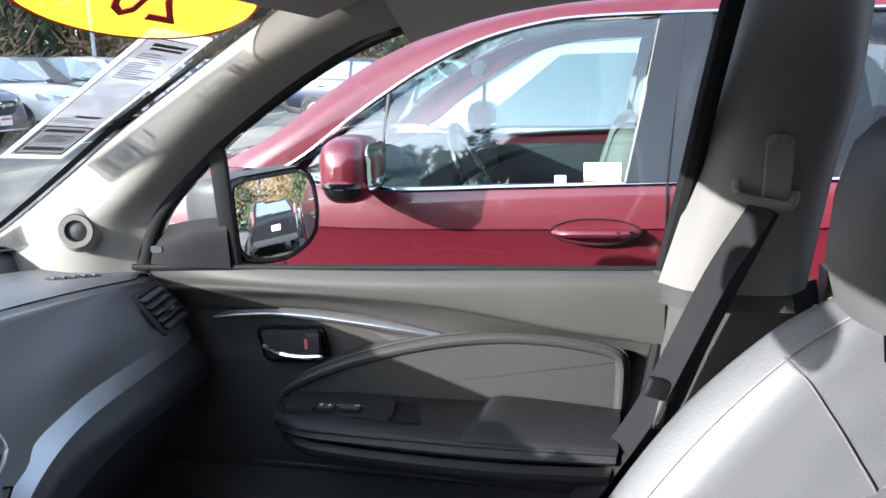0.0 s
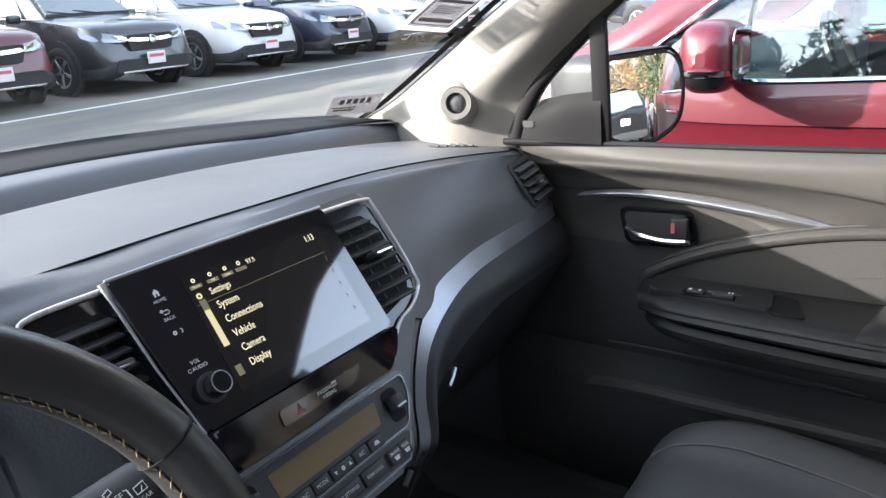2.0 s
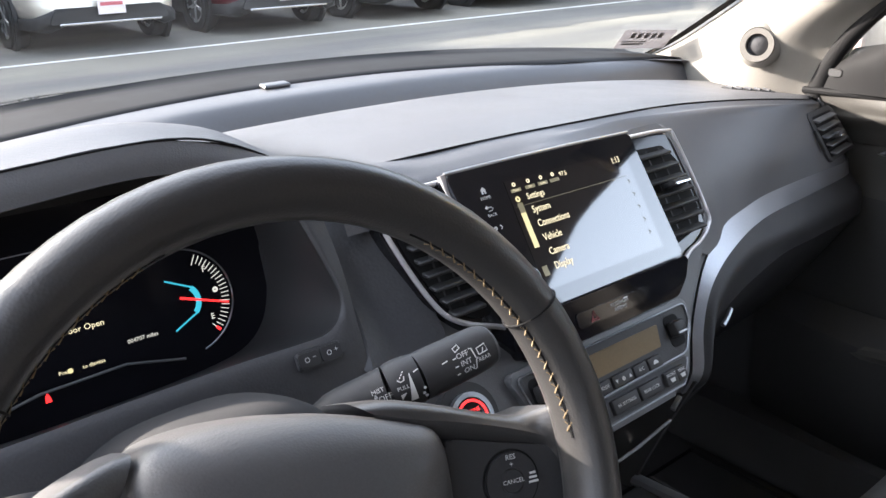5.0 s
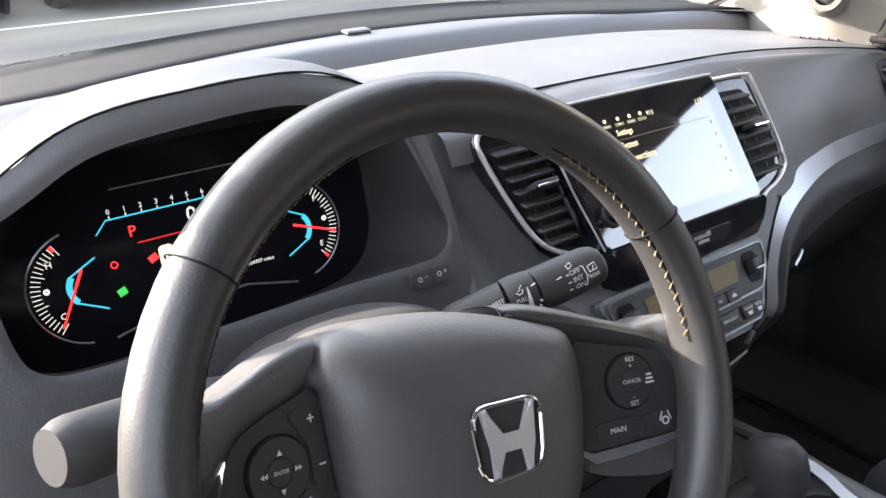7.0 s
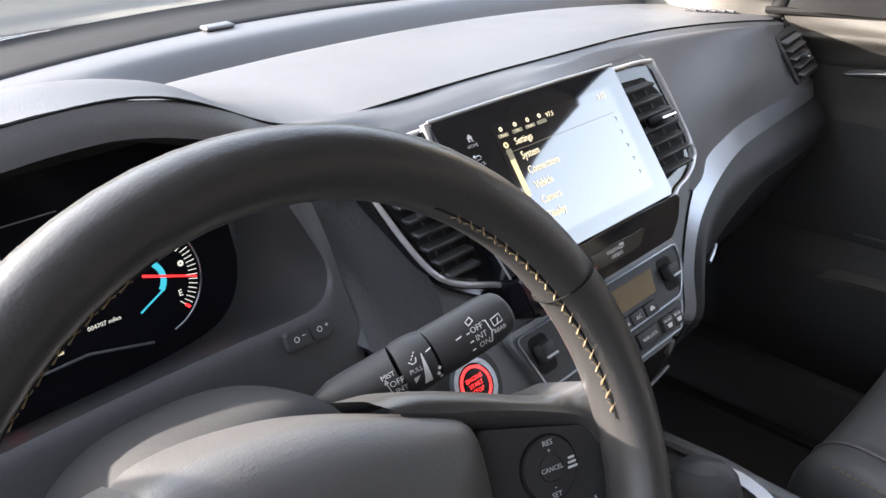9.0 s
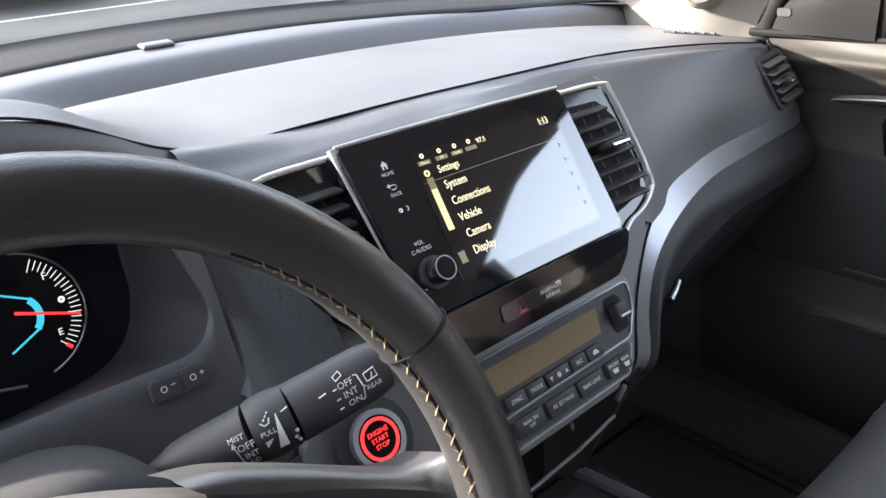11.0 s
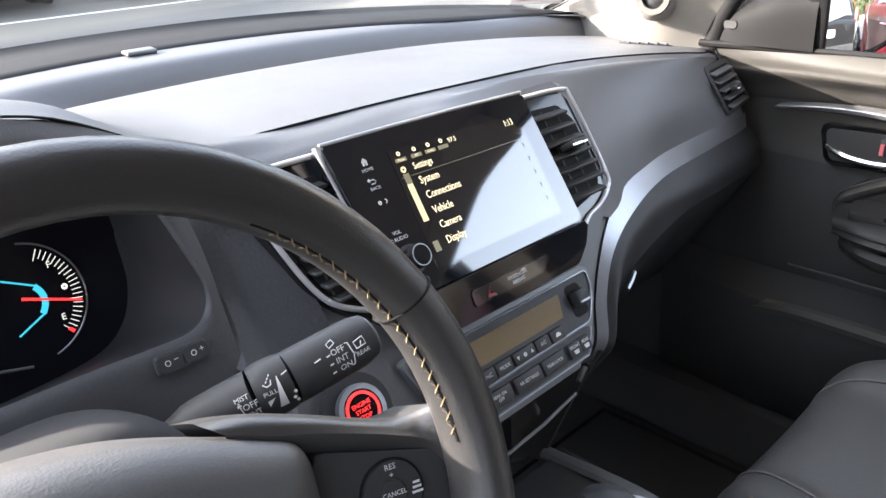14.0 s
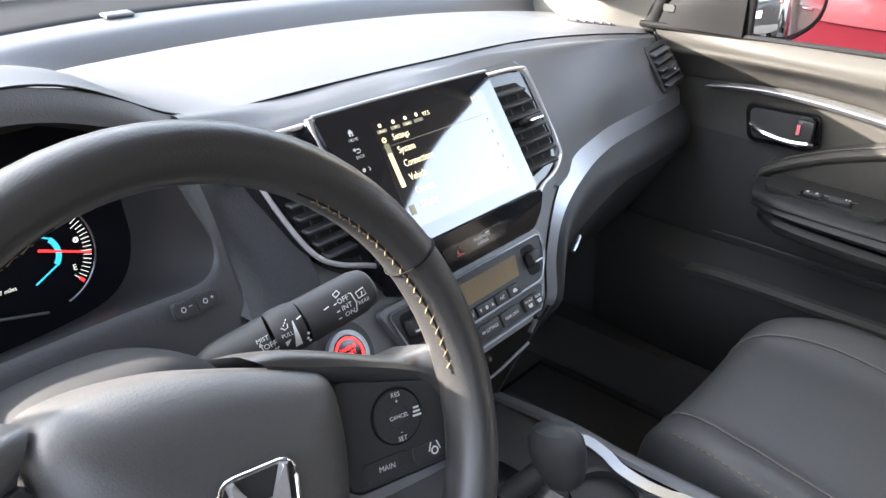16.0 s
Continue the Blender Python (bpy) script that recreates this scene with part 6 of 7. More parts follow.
def vent(poly, skew, x0, x1, y0, y1, n):
    v = part("centre_vent", plate(rounded(poly, .006), .003, at(STK, 0, 0, .0055)), RUBBER, cb, "black slatted air vent")
    for i in range(n):
        u = (i + .5) / n
        y = y1 + (y0 - y1) * u
        xa, xb = x0(u), x1(u)
        part("slat", box(xb - xa, .0038, .018, at(STK, (xa + xb) / 2, y, .006) @ pose(0, 0, 0, 32, 0, 0), .0012, 1), BLACK, v)
    for xr in (.33, .66):
        part("divider", box(.002, abs(y1 - y0) * .95, .004, at(STK, x0(.5) * (1 - xr) + x1(.5) * xr, (y0 + y1) / 2, .004)), BLACK, v)
    tab = part("tab", box(.030, .007, .018, at(STK, (x0(.45) + x1(.45)) / 2, y1 + (y0 - y1) * .45, .019), .0025), BLACK, v)
    part("tab_edge", box(.026, .003, .002, at(STK, (x0(.45) + x1(.45)) / 2, y1 + (y0 - y1) * .45 - .002, .0285), .0008, 1), CHROME, tab)
    return v


vent([(.172, .150), (.222, .148), (.238, .125), (.240, .065), (.226, .043), (.172, .032)], 0, lambda u: .168, lambda u: .222 + .016 * min(1, u * 2.2) - .012 * max(0, u - .8) * 4, .038, .148, 7)
vent([(-.172, .150), (-.110, .152), (-.100, .035), (-.120, .036), (-.147, .055), (-.166, .11)], 0, lambda u: -.170 + .022 * u + .02 * max(0, u - .7), lambda u: -.108, .042, .150, 8)

# lip below the screen with the hazard switch
LIP_M = SCR @ Matrix.Translation((0, -.108, 0)) @ Matrix.Rotation(radians(9), 4, "X") @ Matrix.Translation((0, .108, 0))
lip = part("screen_lip", plate(rounded([(-.118, -.0755), (.132, -.0755), (.118, -.098), (.098, -.113), (-.112, -.115)], .006), .04, at(LIP_M, 0, 0, .002), .004, 3), LIP, dash, "gloss black lip below the screen")
hz_ = part("hazard_strip", plate(rounded([(-.052, -.0885), (.059, -.0898), (.044, -.1035), (-.053, -.1035)], .003), .002, at(LIP_M, 0, 0, .0035), .0006), GLOSS, lip)
for k, sc in enumerate((1.0, .55)):
    t3 = [Vector((-.030 + sc * .0062 * math.cos(a), -.0978 + sc * .0062 * math.sin(a), 0)) for a in (math.pi / 2, math.pi * 7 / 6, math.pi * 11 / 6)]
    part("warning_triangle", tube([LIP_M @ (p + Vector((0, 0, .0042))) for p in t3], .0005, 5, closed=True), PLATE_RED, hz_, "red warning triangle")
text("PASSENGER\nAIRBAG", .0052, at(LIP_M, .008, -.0965, .0039), WHITE_INK, hz_)
part("airbag_lamp", box(.006, .0012, .0004, at(LIP_M, .018, -.0915, .0039)), WHITE_INK, hz_)

# screen details
part("top_edge", tube([SCR @ Vector(p) for p in ((-.132, .0745, -.001), (-.06, .0748, -.001), (.04, .0742, -.001), (.127, .0725, -.001))], .0019, 8), SATIN, screen, "polished silver top edge")
part("left_edge", tube([SCR @ Vector(p) for p in ((-.1325, .075, -.004), (-.131, .06, -.007), (-.126, -.01, -.006), (-.117, -.074, -.004))], [.0048, .0020, .0012, .0010], 8), BRIGHT, screen, "silver left edge")
lcd = part("display", plate([(-.069, .0535), (.107, .0525), (.107, -.0585), (-.0705, -.0585)], .0006, at(SCR, 0, 0, .0004)), LCD, screen, "lit settings menu")
UI = at(SCR, .002, 0, .0008)
SLIM = Matrix.Diagonal((.82, 1, 1, 1))
text("Settings", .0092, at(UI, -.0505, .0335) @ SLIM, UI_TEXT, lcd, align="LEFT")
for i, wd in enumerate(("System", "Connections", "Vehicle", "Camera", "Display")):
    text(wd, .0104, at(UI, -.0505, .0195 - .0146 * i) @ SLIM, UI_TEXT, lcd, align="LEFT")
    chv = tube([UI @ Vector((.0935, .0215 - .0146 * i, 0)), UI @ Vector((.0955, .0195 - .0146 * i, 0)), UI @ Vector((.0935, .0175 - .0146 * i, 0))], .0003, 4)
    part("chevron", chv, UI_DIM, lcd)
text("1:13", .0096, at(UI, .087, .0455) @ SLIM, UI_TEXT, lcd)
text("97.5", .0064, at(UI, .0012, .0465), UI_TEXT, lcd, align="LEFT")
part("rule_line", box(.165, .0004, .0002, at(UI, .0135, .0262)), UI_DIM, lcd)
part("scroll_bar", box(.0062, .036, .0003, at(UI, -.0625, .0015)), UI_BAR, lcd, "yellow scroll bar")
part("scroll_button", box(.0066, .010, .0003, at(UI, -.0622, .0245)), UI_DIM, lcd)
part("scroll_button", box(.0066, .010, .0003, at(UI, -.0635, -.0405)), UI_DIM, lcd)
part("gear_icon", ring(.0012, .0030, .0003, at(UI, -.0625, .0335), 16), UI_BAR, lcd)
for x, lb in ((-.0605, "Phone"), (-.0415, "FM"), (-.024, "Audio"), (-.0075, "")):
    part("status_icon", ring(.0010, .0021, .0003, at(UI, x, .0485), 14), UI_TEXT, lcd)
    part("icon_tile", box(.013, .0036, .0002, at(UI, x, .0425)), UI_DIM, lcd)
    if lb:
        text(lb, .0032, at(UI, x, .0425, .0003), UI_TEXT, lcd)
# printed touch keys
KEY = at(SCR, .0025, 0, .0004)
bm = plate([(-.0035, 0), (0, .0035), (.0035, 0), (.0026, 0), (.0026, -.0035), (.0008, -.0035), (.0008, -.001), (-.0008, -.001), (-.0008, -.0035), (-.0026, -.0035), (-.0026, 0)], .0002, at(KEY, -.099, .0505))
part("home_icon", bm, WHITE_INK, screen)
text("HOME", .0044, at(KEY, -.099, .0430), WHITE_INK, screen)
part("back_icon", tube([KEY @ Vector(p) for p in ((-.103, .0335, 0), (-.0975, .0335, 0), (-.0958, .0318, 0), (-.0975, .0300, 0), (-.1015, .0300, 0))], .0005, 5), WHITE_INK, screen)
part("back_arrow", plate([(-.105, .0335), (-.102, .0356), (-.102, .0314)], .0002, KEY), WHITE_INK, screen)
text("BACK", .0044, at(KEY, -.099, .0257), WHITE_INK, screen)
part("day_icon", ring(.0006, .0020, .0002, at(KEY, -.1015, .0125), 12), WHITE_INK, screen)
part("night_icon", ring(.0013, .0022, .0002, at(KEY, -.0955, .0125), 12, -1.6, 1.6), WHITE_INK, screen)
text("VOL", .0050, at(KEY, -.0985, -.0165), WHITE_INK, screen)
text("AUDIO", .0050, at(KEY, -.0965, -.0222), WHITE_INK, screen)
part("power_icon", ring(.0013, .0018, .0002, at(KEY, -.1070, -.0222), 14, .4, 5.9), WHITE_INK, screen)
kb = part("volume_knob", disc(.0105, .016, at(KEY, -.0965, -.0425, .017), 28, .0015), GLOSS, screen)
part("knob_ring", ring(.0105, .0135, .004, at(KEY, -.0965, -.0425, .003), 32), BLACK, kb)
part("knob_rim", ring(.0088, .0098, .0004, at(KEY, -.0965, -.0425, .0173), 28), SATIN, kb)

# climate panel
hv = part("climate_panel", plate(rounded([(-.112, -.0225), (.157, -.0225), (.150, -.055), (.128, -.080), (.112, -.108), (-.085, -.112), (-.10, -.06)], .01), .03, at(STK, 0, 0, .004), .003), SATIN_DARK, dash, "satin grey climate panel")
inner = rounded([(-.104, -.029), (.1495, -.0285), (.1435, -.052), (.1235, -.0775), (-.0915, -.0815)], .008)
part("control_face", plate(inner, .004, at(STK, 0, 0, .0058), .001), DASH_LOW, hv)
part("chrome_frame", tube([STK @ Vector((x, y, .0065)) for x, y in inner], .0010, 6, closed=True), SATIN, hv, "chrome frame line")
part("lower_face", plate(rounded([(-.09, -.0845), (.122, -.0805), (.106, -.104), (-.082, -.106)], .006), .004, at(STK, 0, 0, .0058), .001), DASH_LOW, hv)
part("lower_line", tube([STK @ Vector(p) for p in ((-.086, -.1085, .0055), (.103, -.1065, .0055), (.122, -.083, .0055))], .0009, 6), SATIN, hv)
part("climate_display", plate(rounded([(-.054, -.0375), (.0965, -.0375), (.090, -.0605), (-.0525, -.0615)], .002), .002, at(STK, 0, 0, .0064)), AMBER_LCD, hv, "brownish unlit climate display")
for sgn, xk in ((1, .1185), (-1, -.0815)):
    sl = part("temperature_well", plate(rrect(.023, .034, .006), .002, at(STK, xk, -.0515, .0064)), RUBBER, hv)
    part("temperature_toggle", box(.017, .016, .014, at(STK, xk, -.050, .010), .003), BLACK, sl)
    part("toggle_edge", box(.015, .0025, .002, at(STK, xk, -.0545, .0178), .0006, 1), SATIN, sl)
for x, w, lb in ((-.0345, .024, "SYNC"), (-.0100, .022, "MODE"), (.0190, .030, ""), (.0465, .021, "A/C"), (.0695, .021, "")):
    b_ = part("climate_button", box(w, .0125, .006, at(STK, x, -.0715, .0075), .0015), BLACK, hv)
    if lb:
        text(lb, .0052, at(STK, x, -.0715, .0107), WHITE_INK, b_)
    elif x < .03:
        for dx_, up_ in ((-.010, -1), (.010, 1)):
            part("arrow", plate([(-.002, -.0017 * up_), (.002, -.0017 * up_), (0, .0020 * up_)][::up_], .0002, at(STK, x + dx_, -.0715, .0107)), WHITE_INK, b_)
        part("fan_icon", ring(.0006, .0022, .0002, at(STK, x, -.0715, .0107), 10), WHITE_INK, b_)
    else:
        part("recirculate_icon", plate(rounded([(-.004, -.0018), (.004, -.0018), (.0035, .0004), (.0012, .0022), (-.0015, .0022), (-.0035, .0002)], .0006), .0002, at(STK, x, -.0715, .0107)), WHITE_INK, b_)
for x, w, lb in ((-.0300, .034, "REAR ON\nOFF"), (.0110, .038, "RR SETTINGS"), (.0500, .034, "REAR LOCK"), (.0835, .018, "FRONT"), (.1005, .016, "REAR")):
    b_ = part("rear_button", box(w, .0150, .006, at(STK, x, -.0935, .0075), .0015), BLACK, hv)
    text(lb, .0046 if "\n" not in lb else .0042, at(STK, x, -.0935 if w > .02 else -.0905, .0107), WHITE_INK, b_)
    if w < .02:
        part("defrost_icon", plate([(-.004, .001), (.004, .001), (.0028, -.003), (-.0028, -.003)], .0002, at(STK, x, -.0950, .0107)), WHITE_INK, b_)

# start button
sb = part("start_button", disc(.0175, .012, at(STK, -.164, -.0425, .010), 36, .0015), GLOSS, dash, "red-lit engine start button")
part("silver_ring", ring(.0178, .0222, .010, at(STK, -.164, -.0425, .0105), 40), SATIN, sb)
part("lit_ring", ring(.0135, .0160, .0006, at(STK, -.164, -.0425, .0108), 40), RED_GLOW, sb)
text("ENGINE\nSTART\nSTOP", .0052, at(STK, -.164, -.0425, .0108), RED_GLOW, sb)
part("button_collar", ring(.0222, .032, .008, at(STK, -.164, -.0425, .004), 40), BLACK, dash)

part("stack_cheek", skin([[(.152, .162, .94), (.148, .20, .85), (.146, .235, .76)], [(.175, .30, .94), (.172, .33, .85), (.165, .35, .72)], [(.19, .6, .94), (.19, .6, .85), (.18, .6, .70)]], 8, 10, .004), BLACK, dash)
# glove box catch, storage bin
part("glove_catch", tube([(.264, .206, .957), (.277, .209, .963), (.290, .214, .968)], .0034, 8), SATIN, dash, "silver catch")
part("bin_lip", tube([STK @ Vector(p) for p in ((-.06, -.1465, -.008), (.02, -.142, -.008), (.076, -.135, -.008))], .0018, 8), SATIN_DARK, dash)
part("bin_tab", box(.020, .006, .005, pose(.121, .167, .923, 0, -25, 12), .0015), SATIN_DARK, dash)

# dimmer keys
DM_ = axes((-.281, .2335, 1.0985), (1, 0, 0), (0, .45, .9))
dm = part("dimmer_panel", plate(rrect(.040, .0145, .003), .01, at(DM_, .003, 0, .001), .001), DASH_LOW, dash, "panel dimmer keys")
for x in (-.007, .013):
    part("dimmer_key", plate(rrect(.0185, .0115, .002), .003, at(DM_, x, 0, .0022), .0006), BLACK, dm)
    part("dial_icon", ring(.0016, .0022, .0002, at(DM_, x - .002, 0, .0025), 14), WHITE_INK, dm)
    part("sign_bar", box(.003, .0005, .0002, at(DM_, x + .0045, .001, .0025)), WHITE_INK, dm)
part("sign_bar", box(.0005, .003, .0002, at(DM_, .0175, .001, .0025)), WHITE_INK, dm)

# ---- cluster graphics ----
CG = at(CL, 0, 0, .0008)
def arc_tube(cx, cy, r, a0, a1, w, m_, name, parent, n=24):
    return part(name, tube([CG @ Vector((cx + r * math.cos(radians(a0 + (a1 - a0) * i / n)), cy + r * math.sin(radians(a0 + (a1 - a0) * i / n)), 0)) for i in range(n + 1)], w, 5), m_, parent)


for gx, sgn, ang, hi, lo in ((.088, 1, -20, "F", "E"), (-.100, -1, 240, "H", "C")):
    gy = -.011
    g = part("gauge_dial", disc(.047, .001, at(CG, gx, gy, .0002), 40), GLASSBLACK, clus, "round gauge")
    arc_tube(gx, gy, .0485, -75 if sgn > 0 else 105, 80 if sgn > 0 else 260, .0009, SATIN, "gauge_rim", g)
    a_0, a_1 = (-48, 62) if sgn > 0 else (118, 228)
    for i in range(22):
        a = radians(a_0 + (a_1 - a_0) * i / 21)
        L = .0075 if i % 7 else .010
        part("tick_mark", box(L, .00065, .0003, at(CG, gx + (.045 - L / 2) * math.cos(a), gy + (.045 - L / 2) * math.sin(a), .0008, math.degrees(a))), WHITE_GLOW, g)
    part("red_zone", ring(.040, .045, .0003, at(CG, gx, gy, .001), 8, radians(-50 if sgn > 0 else 118), radians(-46.5 if sgn > 0 else 122)), RED_GLOW, g)
    part("cyan_arc", ring(.0135, .0185, .0003, at(CG, gx, gy, .0010), 20, radians(-45 if sgn > 0 else 140), radians(45 if sgn > 0 else 225)), CYAN_GLOW, g)
    for aa in ((45, -45) if sgn > 0 else (140, 225)):
        a = radians(aa)
        part("cyan_line", tube([CG @ Vector((gx + .017 * math.cos(a), gy + .017 * math.sin(a), .001)), CG @ Vector((gx + .017 * math.cos(a) - sgn * .022, gy + .017 * math.sin(a) + .011 * (1 if math.sin(a) > 0 else -1), .001))], .0008, 5), CYAN_GLOW, g)
    a = radians(ang)
    if sgn > 0:
        p0, p1 = (.088, -.006), (.1305, -.0215)
    else:
        p0, p1 = (-.1035, .004), (-.128, -.040)
    part("needle", tube([CG @ Vector((*p0, .0016)), CG @ Vector((*p1, .0016))], [.0013, .0009], 6), RED_GLOW, g)
    text(hi, .0075, at(CG, gx + sgn * .0265, gy + .0245, .001), WHITE_GLOW, g)
    text(lo, .0075, at(CG, gx + sgn * .0255, gy - .0195, .001), WHITE_GLOW, g)
    part("symbol", ring(.0008, .0026, .0003, at(CG, gx + sgn * .033, gy + .004, .001), 10), WHITE_GLOW, g)
disp = part("center_display", plate(rounded([(-.075, .056), (.075, .056), (.06, -.048), (-.06, -.048)], .01), .0004, at(CG, -.006, 0, .0)), GLASSBLACK, clus, "dark driver display")
part("tacho_line", tube([CG @ Vector(p) for p in ((-.0855, .028, .001), (-.0755, .0385, .001), (.038, .0390, .001), (.058, .030, .001))], .0007, 5), CYAN_GLOW, disp)
for i in range(9):
    text(str(i), .0062, at(CG, -.072 + .0136 * i, .0450, .001), WHITE_GLOW, disp)
    part("tacho_tick", box(.0008, .003, .0003, at(CG, -.072 + .0136 * i, .0402, .001)), WHITE_GLOW, disp)
text("P", .0135, at(CG, -.0565, .0245, .001), RED_GLOW, disp)
text("0", .020, at(CG, -.004, .0265, .001), WHITE_GLOW, disp)
part("red_band", box(.085, .0012, .0003, at(CG, -.012, .0140, .001)), RED_DIM, disp)
text("Press       to dismiss", .0046, at(CG, -.004, -.0395, .001), UI_TEXT, disp)
part("dismiss_key", disc(.0022, .0003, at(CG, -.0135, -.0395, .0012), 14), UI_BAR, disp)
text("Door Open", .0072, at(CG, .004, -.0075, .001), UI_TEXT, disp)
text("004707 miles", .0050, at(CG, .049, -.0305, .001), WHITE_GLOW, disp)
part("car_icon", plate(rrect(.013, .025, .004), .0004, at(CG, -.033, -.006, .0012)), UI_TEXT, disp)
part("open_door_icon", box(.008, .006, .0004, at(CG, -.045, -.002, .0013, 25)), RED_GLOW, disp)
part("info_lamp", ring(.0022, .0032, .0003, at(CG, -.0775, .0005, .001), 14), RED_GLOW, clus)
part("eco_lamp", box(.0075, .0065, .0003, at(CG, -.0765, -.0235, .001, 20)), GREEN_GLOW, clus)
part("turn_lamp", box(.007, .003, .0003, at(CG, .020, .031, .001)), GREEN_GLOW, clus)
part("belt_lamp", plate([(-.0025, -.004), (.0025, -.004), (.0018, .001), (0, .0042), (-.0018, .001)], .0003, at(CG, -.0348, -.0555, .001)), RED_GLOW, clus)
part("top_reflex_line", box(.11, .0010, .0003, at(CG, -.012, .0632, .001)), SATIN, clus)
part("lower_trim_line", tube([CG @ Vector(p) for p in ((-.09, -.060, .003), (-.04, -.050, .004), (.03, -.048, .004), (.08, -.060, .003))], .0013, 6), SATIN_DARK, clus, "thin silver trim line")

# ---- steering wheel details ----
def wpt(x, y, z):
    return WH @ Vector((x, y, z))


hub_o = spline([(-.0818, .0311, 0), (-.0797, .0447, 0), (-.0728, .0531, 0), (-.0602, .058, 0), (-.0319, .0606, 0), (.006, .0584, 0), (.0382, .052, 0), (.0705, .0425, 0), (.0863, .0362, 0), (.0916, .0273, 0), (.0932, .0115, 0), (.0932, -.0086, 0), (.0895, -.0368, 0), (.081, -.0676, 0), (.0494, -.1045, 0), (-.0222, -.1045, 0), (-.0602, -.0728, 0), (-.0739, -.0374, 0), (-.0779, -.0117, 0), (-.0807, .0128, 0), (-.0818, .0311, 0)], 90)[:-1]
bm = bmesh.new()
rows = [[wpt((p.x - .006) * k + .006, (p.y + .018) * k - .018, z - 7 * max(0, (p.y + .018) * k - .033) ** 2) for p in hub_o] for k, z in ((.975, -.084), (.985, -.065), (1.0, -.042), (.996, -.034), (.98, -.029), (.945, -.0245), (.88, -.0195), (.75, -.0135), (.50, -.0080), (.22, -.0055))]
vs = grid(bm, rows, close_v=True)
bm.faces.new(vs[-1])
part("airbag_cover", bm, AIRBAG, wheel, "grained airbag cover")
for s in (1, -1):
    cx, cy = (.1145 if s > 0 else -.1190), (-.0015 if s > 0 else -.0017)
    PM = WH @ pose(.1344 if s > 0 else -.1113, -.0062, -.029) @ pose(0, 0, 0, 0, -11.5 * s, 0) @ Matrix.Scale(1.045, 4) @ pose(-cx, -cy, 0)
    arm = [(s * .070, .016), (s * .10, .016), (s * .150, .004), (s * .166, -.006), (s * .172, -.03), (s * .168, -.055), (s * .135, -.066), (s * .09, -.058), (s * .070, -.048)]
    part("spoke", plate(rounded(arm, .012), .03, at(PM, 0, 0, -.003), .010, 4), AIRBAG, wheel)
    if s > 0:
        pod = [(.0765, .0300), (.1072, .0222), (.1400, .0142), (.1563, .0060), (.1621, -.0058), (.1654, -.0253), (.1600, -.0368), (.1005, -.0395), (.0790, -.0390), (.0745, -.0360)]
    else:
        pod = [(-.0920, .0350), (-.1060, .0300), (-.1235, .0250), (-.1381, .0185), (-.1450, .0100), (-.1520, -.0130), (-.1600, -.0368), (-.1005, -.0405), (-.0860, -.0400)]
    pd = part("switch_pod", plate(rounded(pod, .006), .02, at(PM, 0, 0, .0005), .002), BLACK, wheel, "black switch pod")
    part("pod_trim", ribbon([PM @ Vector((s * x, y, 0)) for x, y in ((.072, -.0375), (.080, -.0430), (.0835, -.0445), (.100, -.0440), (.130, -.0425), (.162, -.0395))], [.003, .0045, .0065, .0070, .0055, .0028], PM.to_3x3() @ Vector((0, 0, 1)), .002), SATIN, pd, "satin silver underline")
    kr = .98
    rk = part("rocker_ring", ring(.0075 * kr, .0168 * kr, .005, at(PM, cx, cy, .0030), 40), BLACK, pd)
    part("rocker_groove", ring(.0174 * kr, .0185 * kr, .003, at(PM, cx, cy, .0012), 40), RUBBER, rk)
    part("rocker_centre", disc(.0072 * kr, .004, at(PM, cx, cy, .0040), 28, .0008), BLACK, rk)
    zt = .0044
    if s > 0:
        top_ = [(.045, .0555), (.068, .0538), (.100, .0450), (.135, .0330), (.152, .0288), (.165, .033)]
        low_ = [(.054, .0480), (.0810, .0392), (.1036, .0338), (.140, .0225), (.1640, .0110), (.178, -.010)]
        zt_, zl_ = (-.044, -.041, -.037, -.032, -.025, -.010), (-.040, -.035, -.0315, -.0255, -.0195, -.006)
    else:
        top_ = [(-.0771, .0548), (-.0890, .0533), (-.1078, .0476), (-.1273, .0394), (-.1448, .0346), (-.1645, .0393)]
        low_ = [(-.0869, .0343), (-.0997, .0290), (-.1183, .0238), (-.1341, .0173), (-.1461, .0070), (-.1688, -.0153)]
        zt_, zl_ = (-.040, -.036, -.030, -.022, -.013, -.002), (-.038, -.034, -.028, -.020, -.012, -.001)
    wrap = [[wpt(x, y - .001, z - .045) for (x, y), z in zip(top_, zt_)], [wpt(x, y + .001, z - .014) for (x, y), z in zip(top_, zt_)], [wpt(x, y, z - .0035) for (x, y), z in zip(top_, zt_)]]
    wrap += [[wpt(a_[0] * (1 - u) + b_[0] * u, a_[1] * (1 - u) + b_[1] * u, z * (1 - u) + w * u + lift) for a_, b_, z, w in zip(top_, low_, zt_, zl_)] for u, lift in ((.30, .0012), (.65, .0015))]
    wrap += [[wpt(x, y, z + .0005) for (x, y), z in zip(low_, zl_)], [wpt(x, y - .009, z - .007) for (x, y), z in zip(low_, zl_)]]
    part("spoke_wrap" if s > 0 else "spoke_cover", skin(wrap, 20, 30), WHEEL_LEATHER if s > 0 else AIRBAG, wheel)
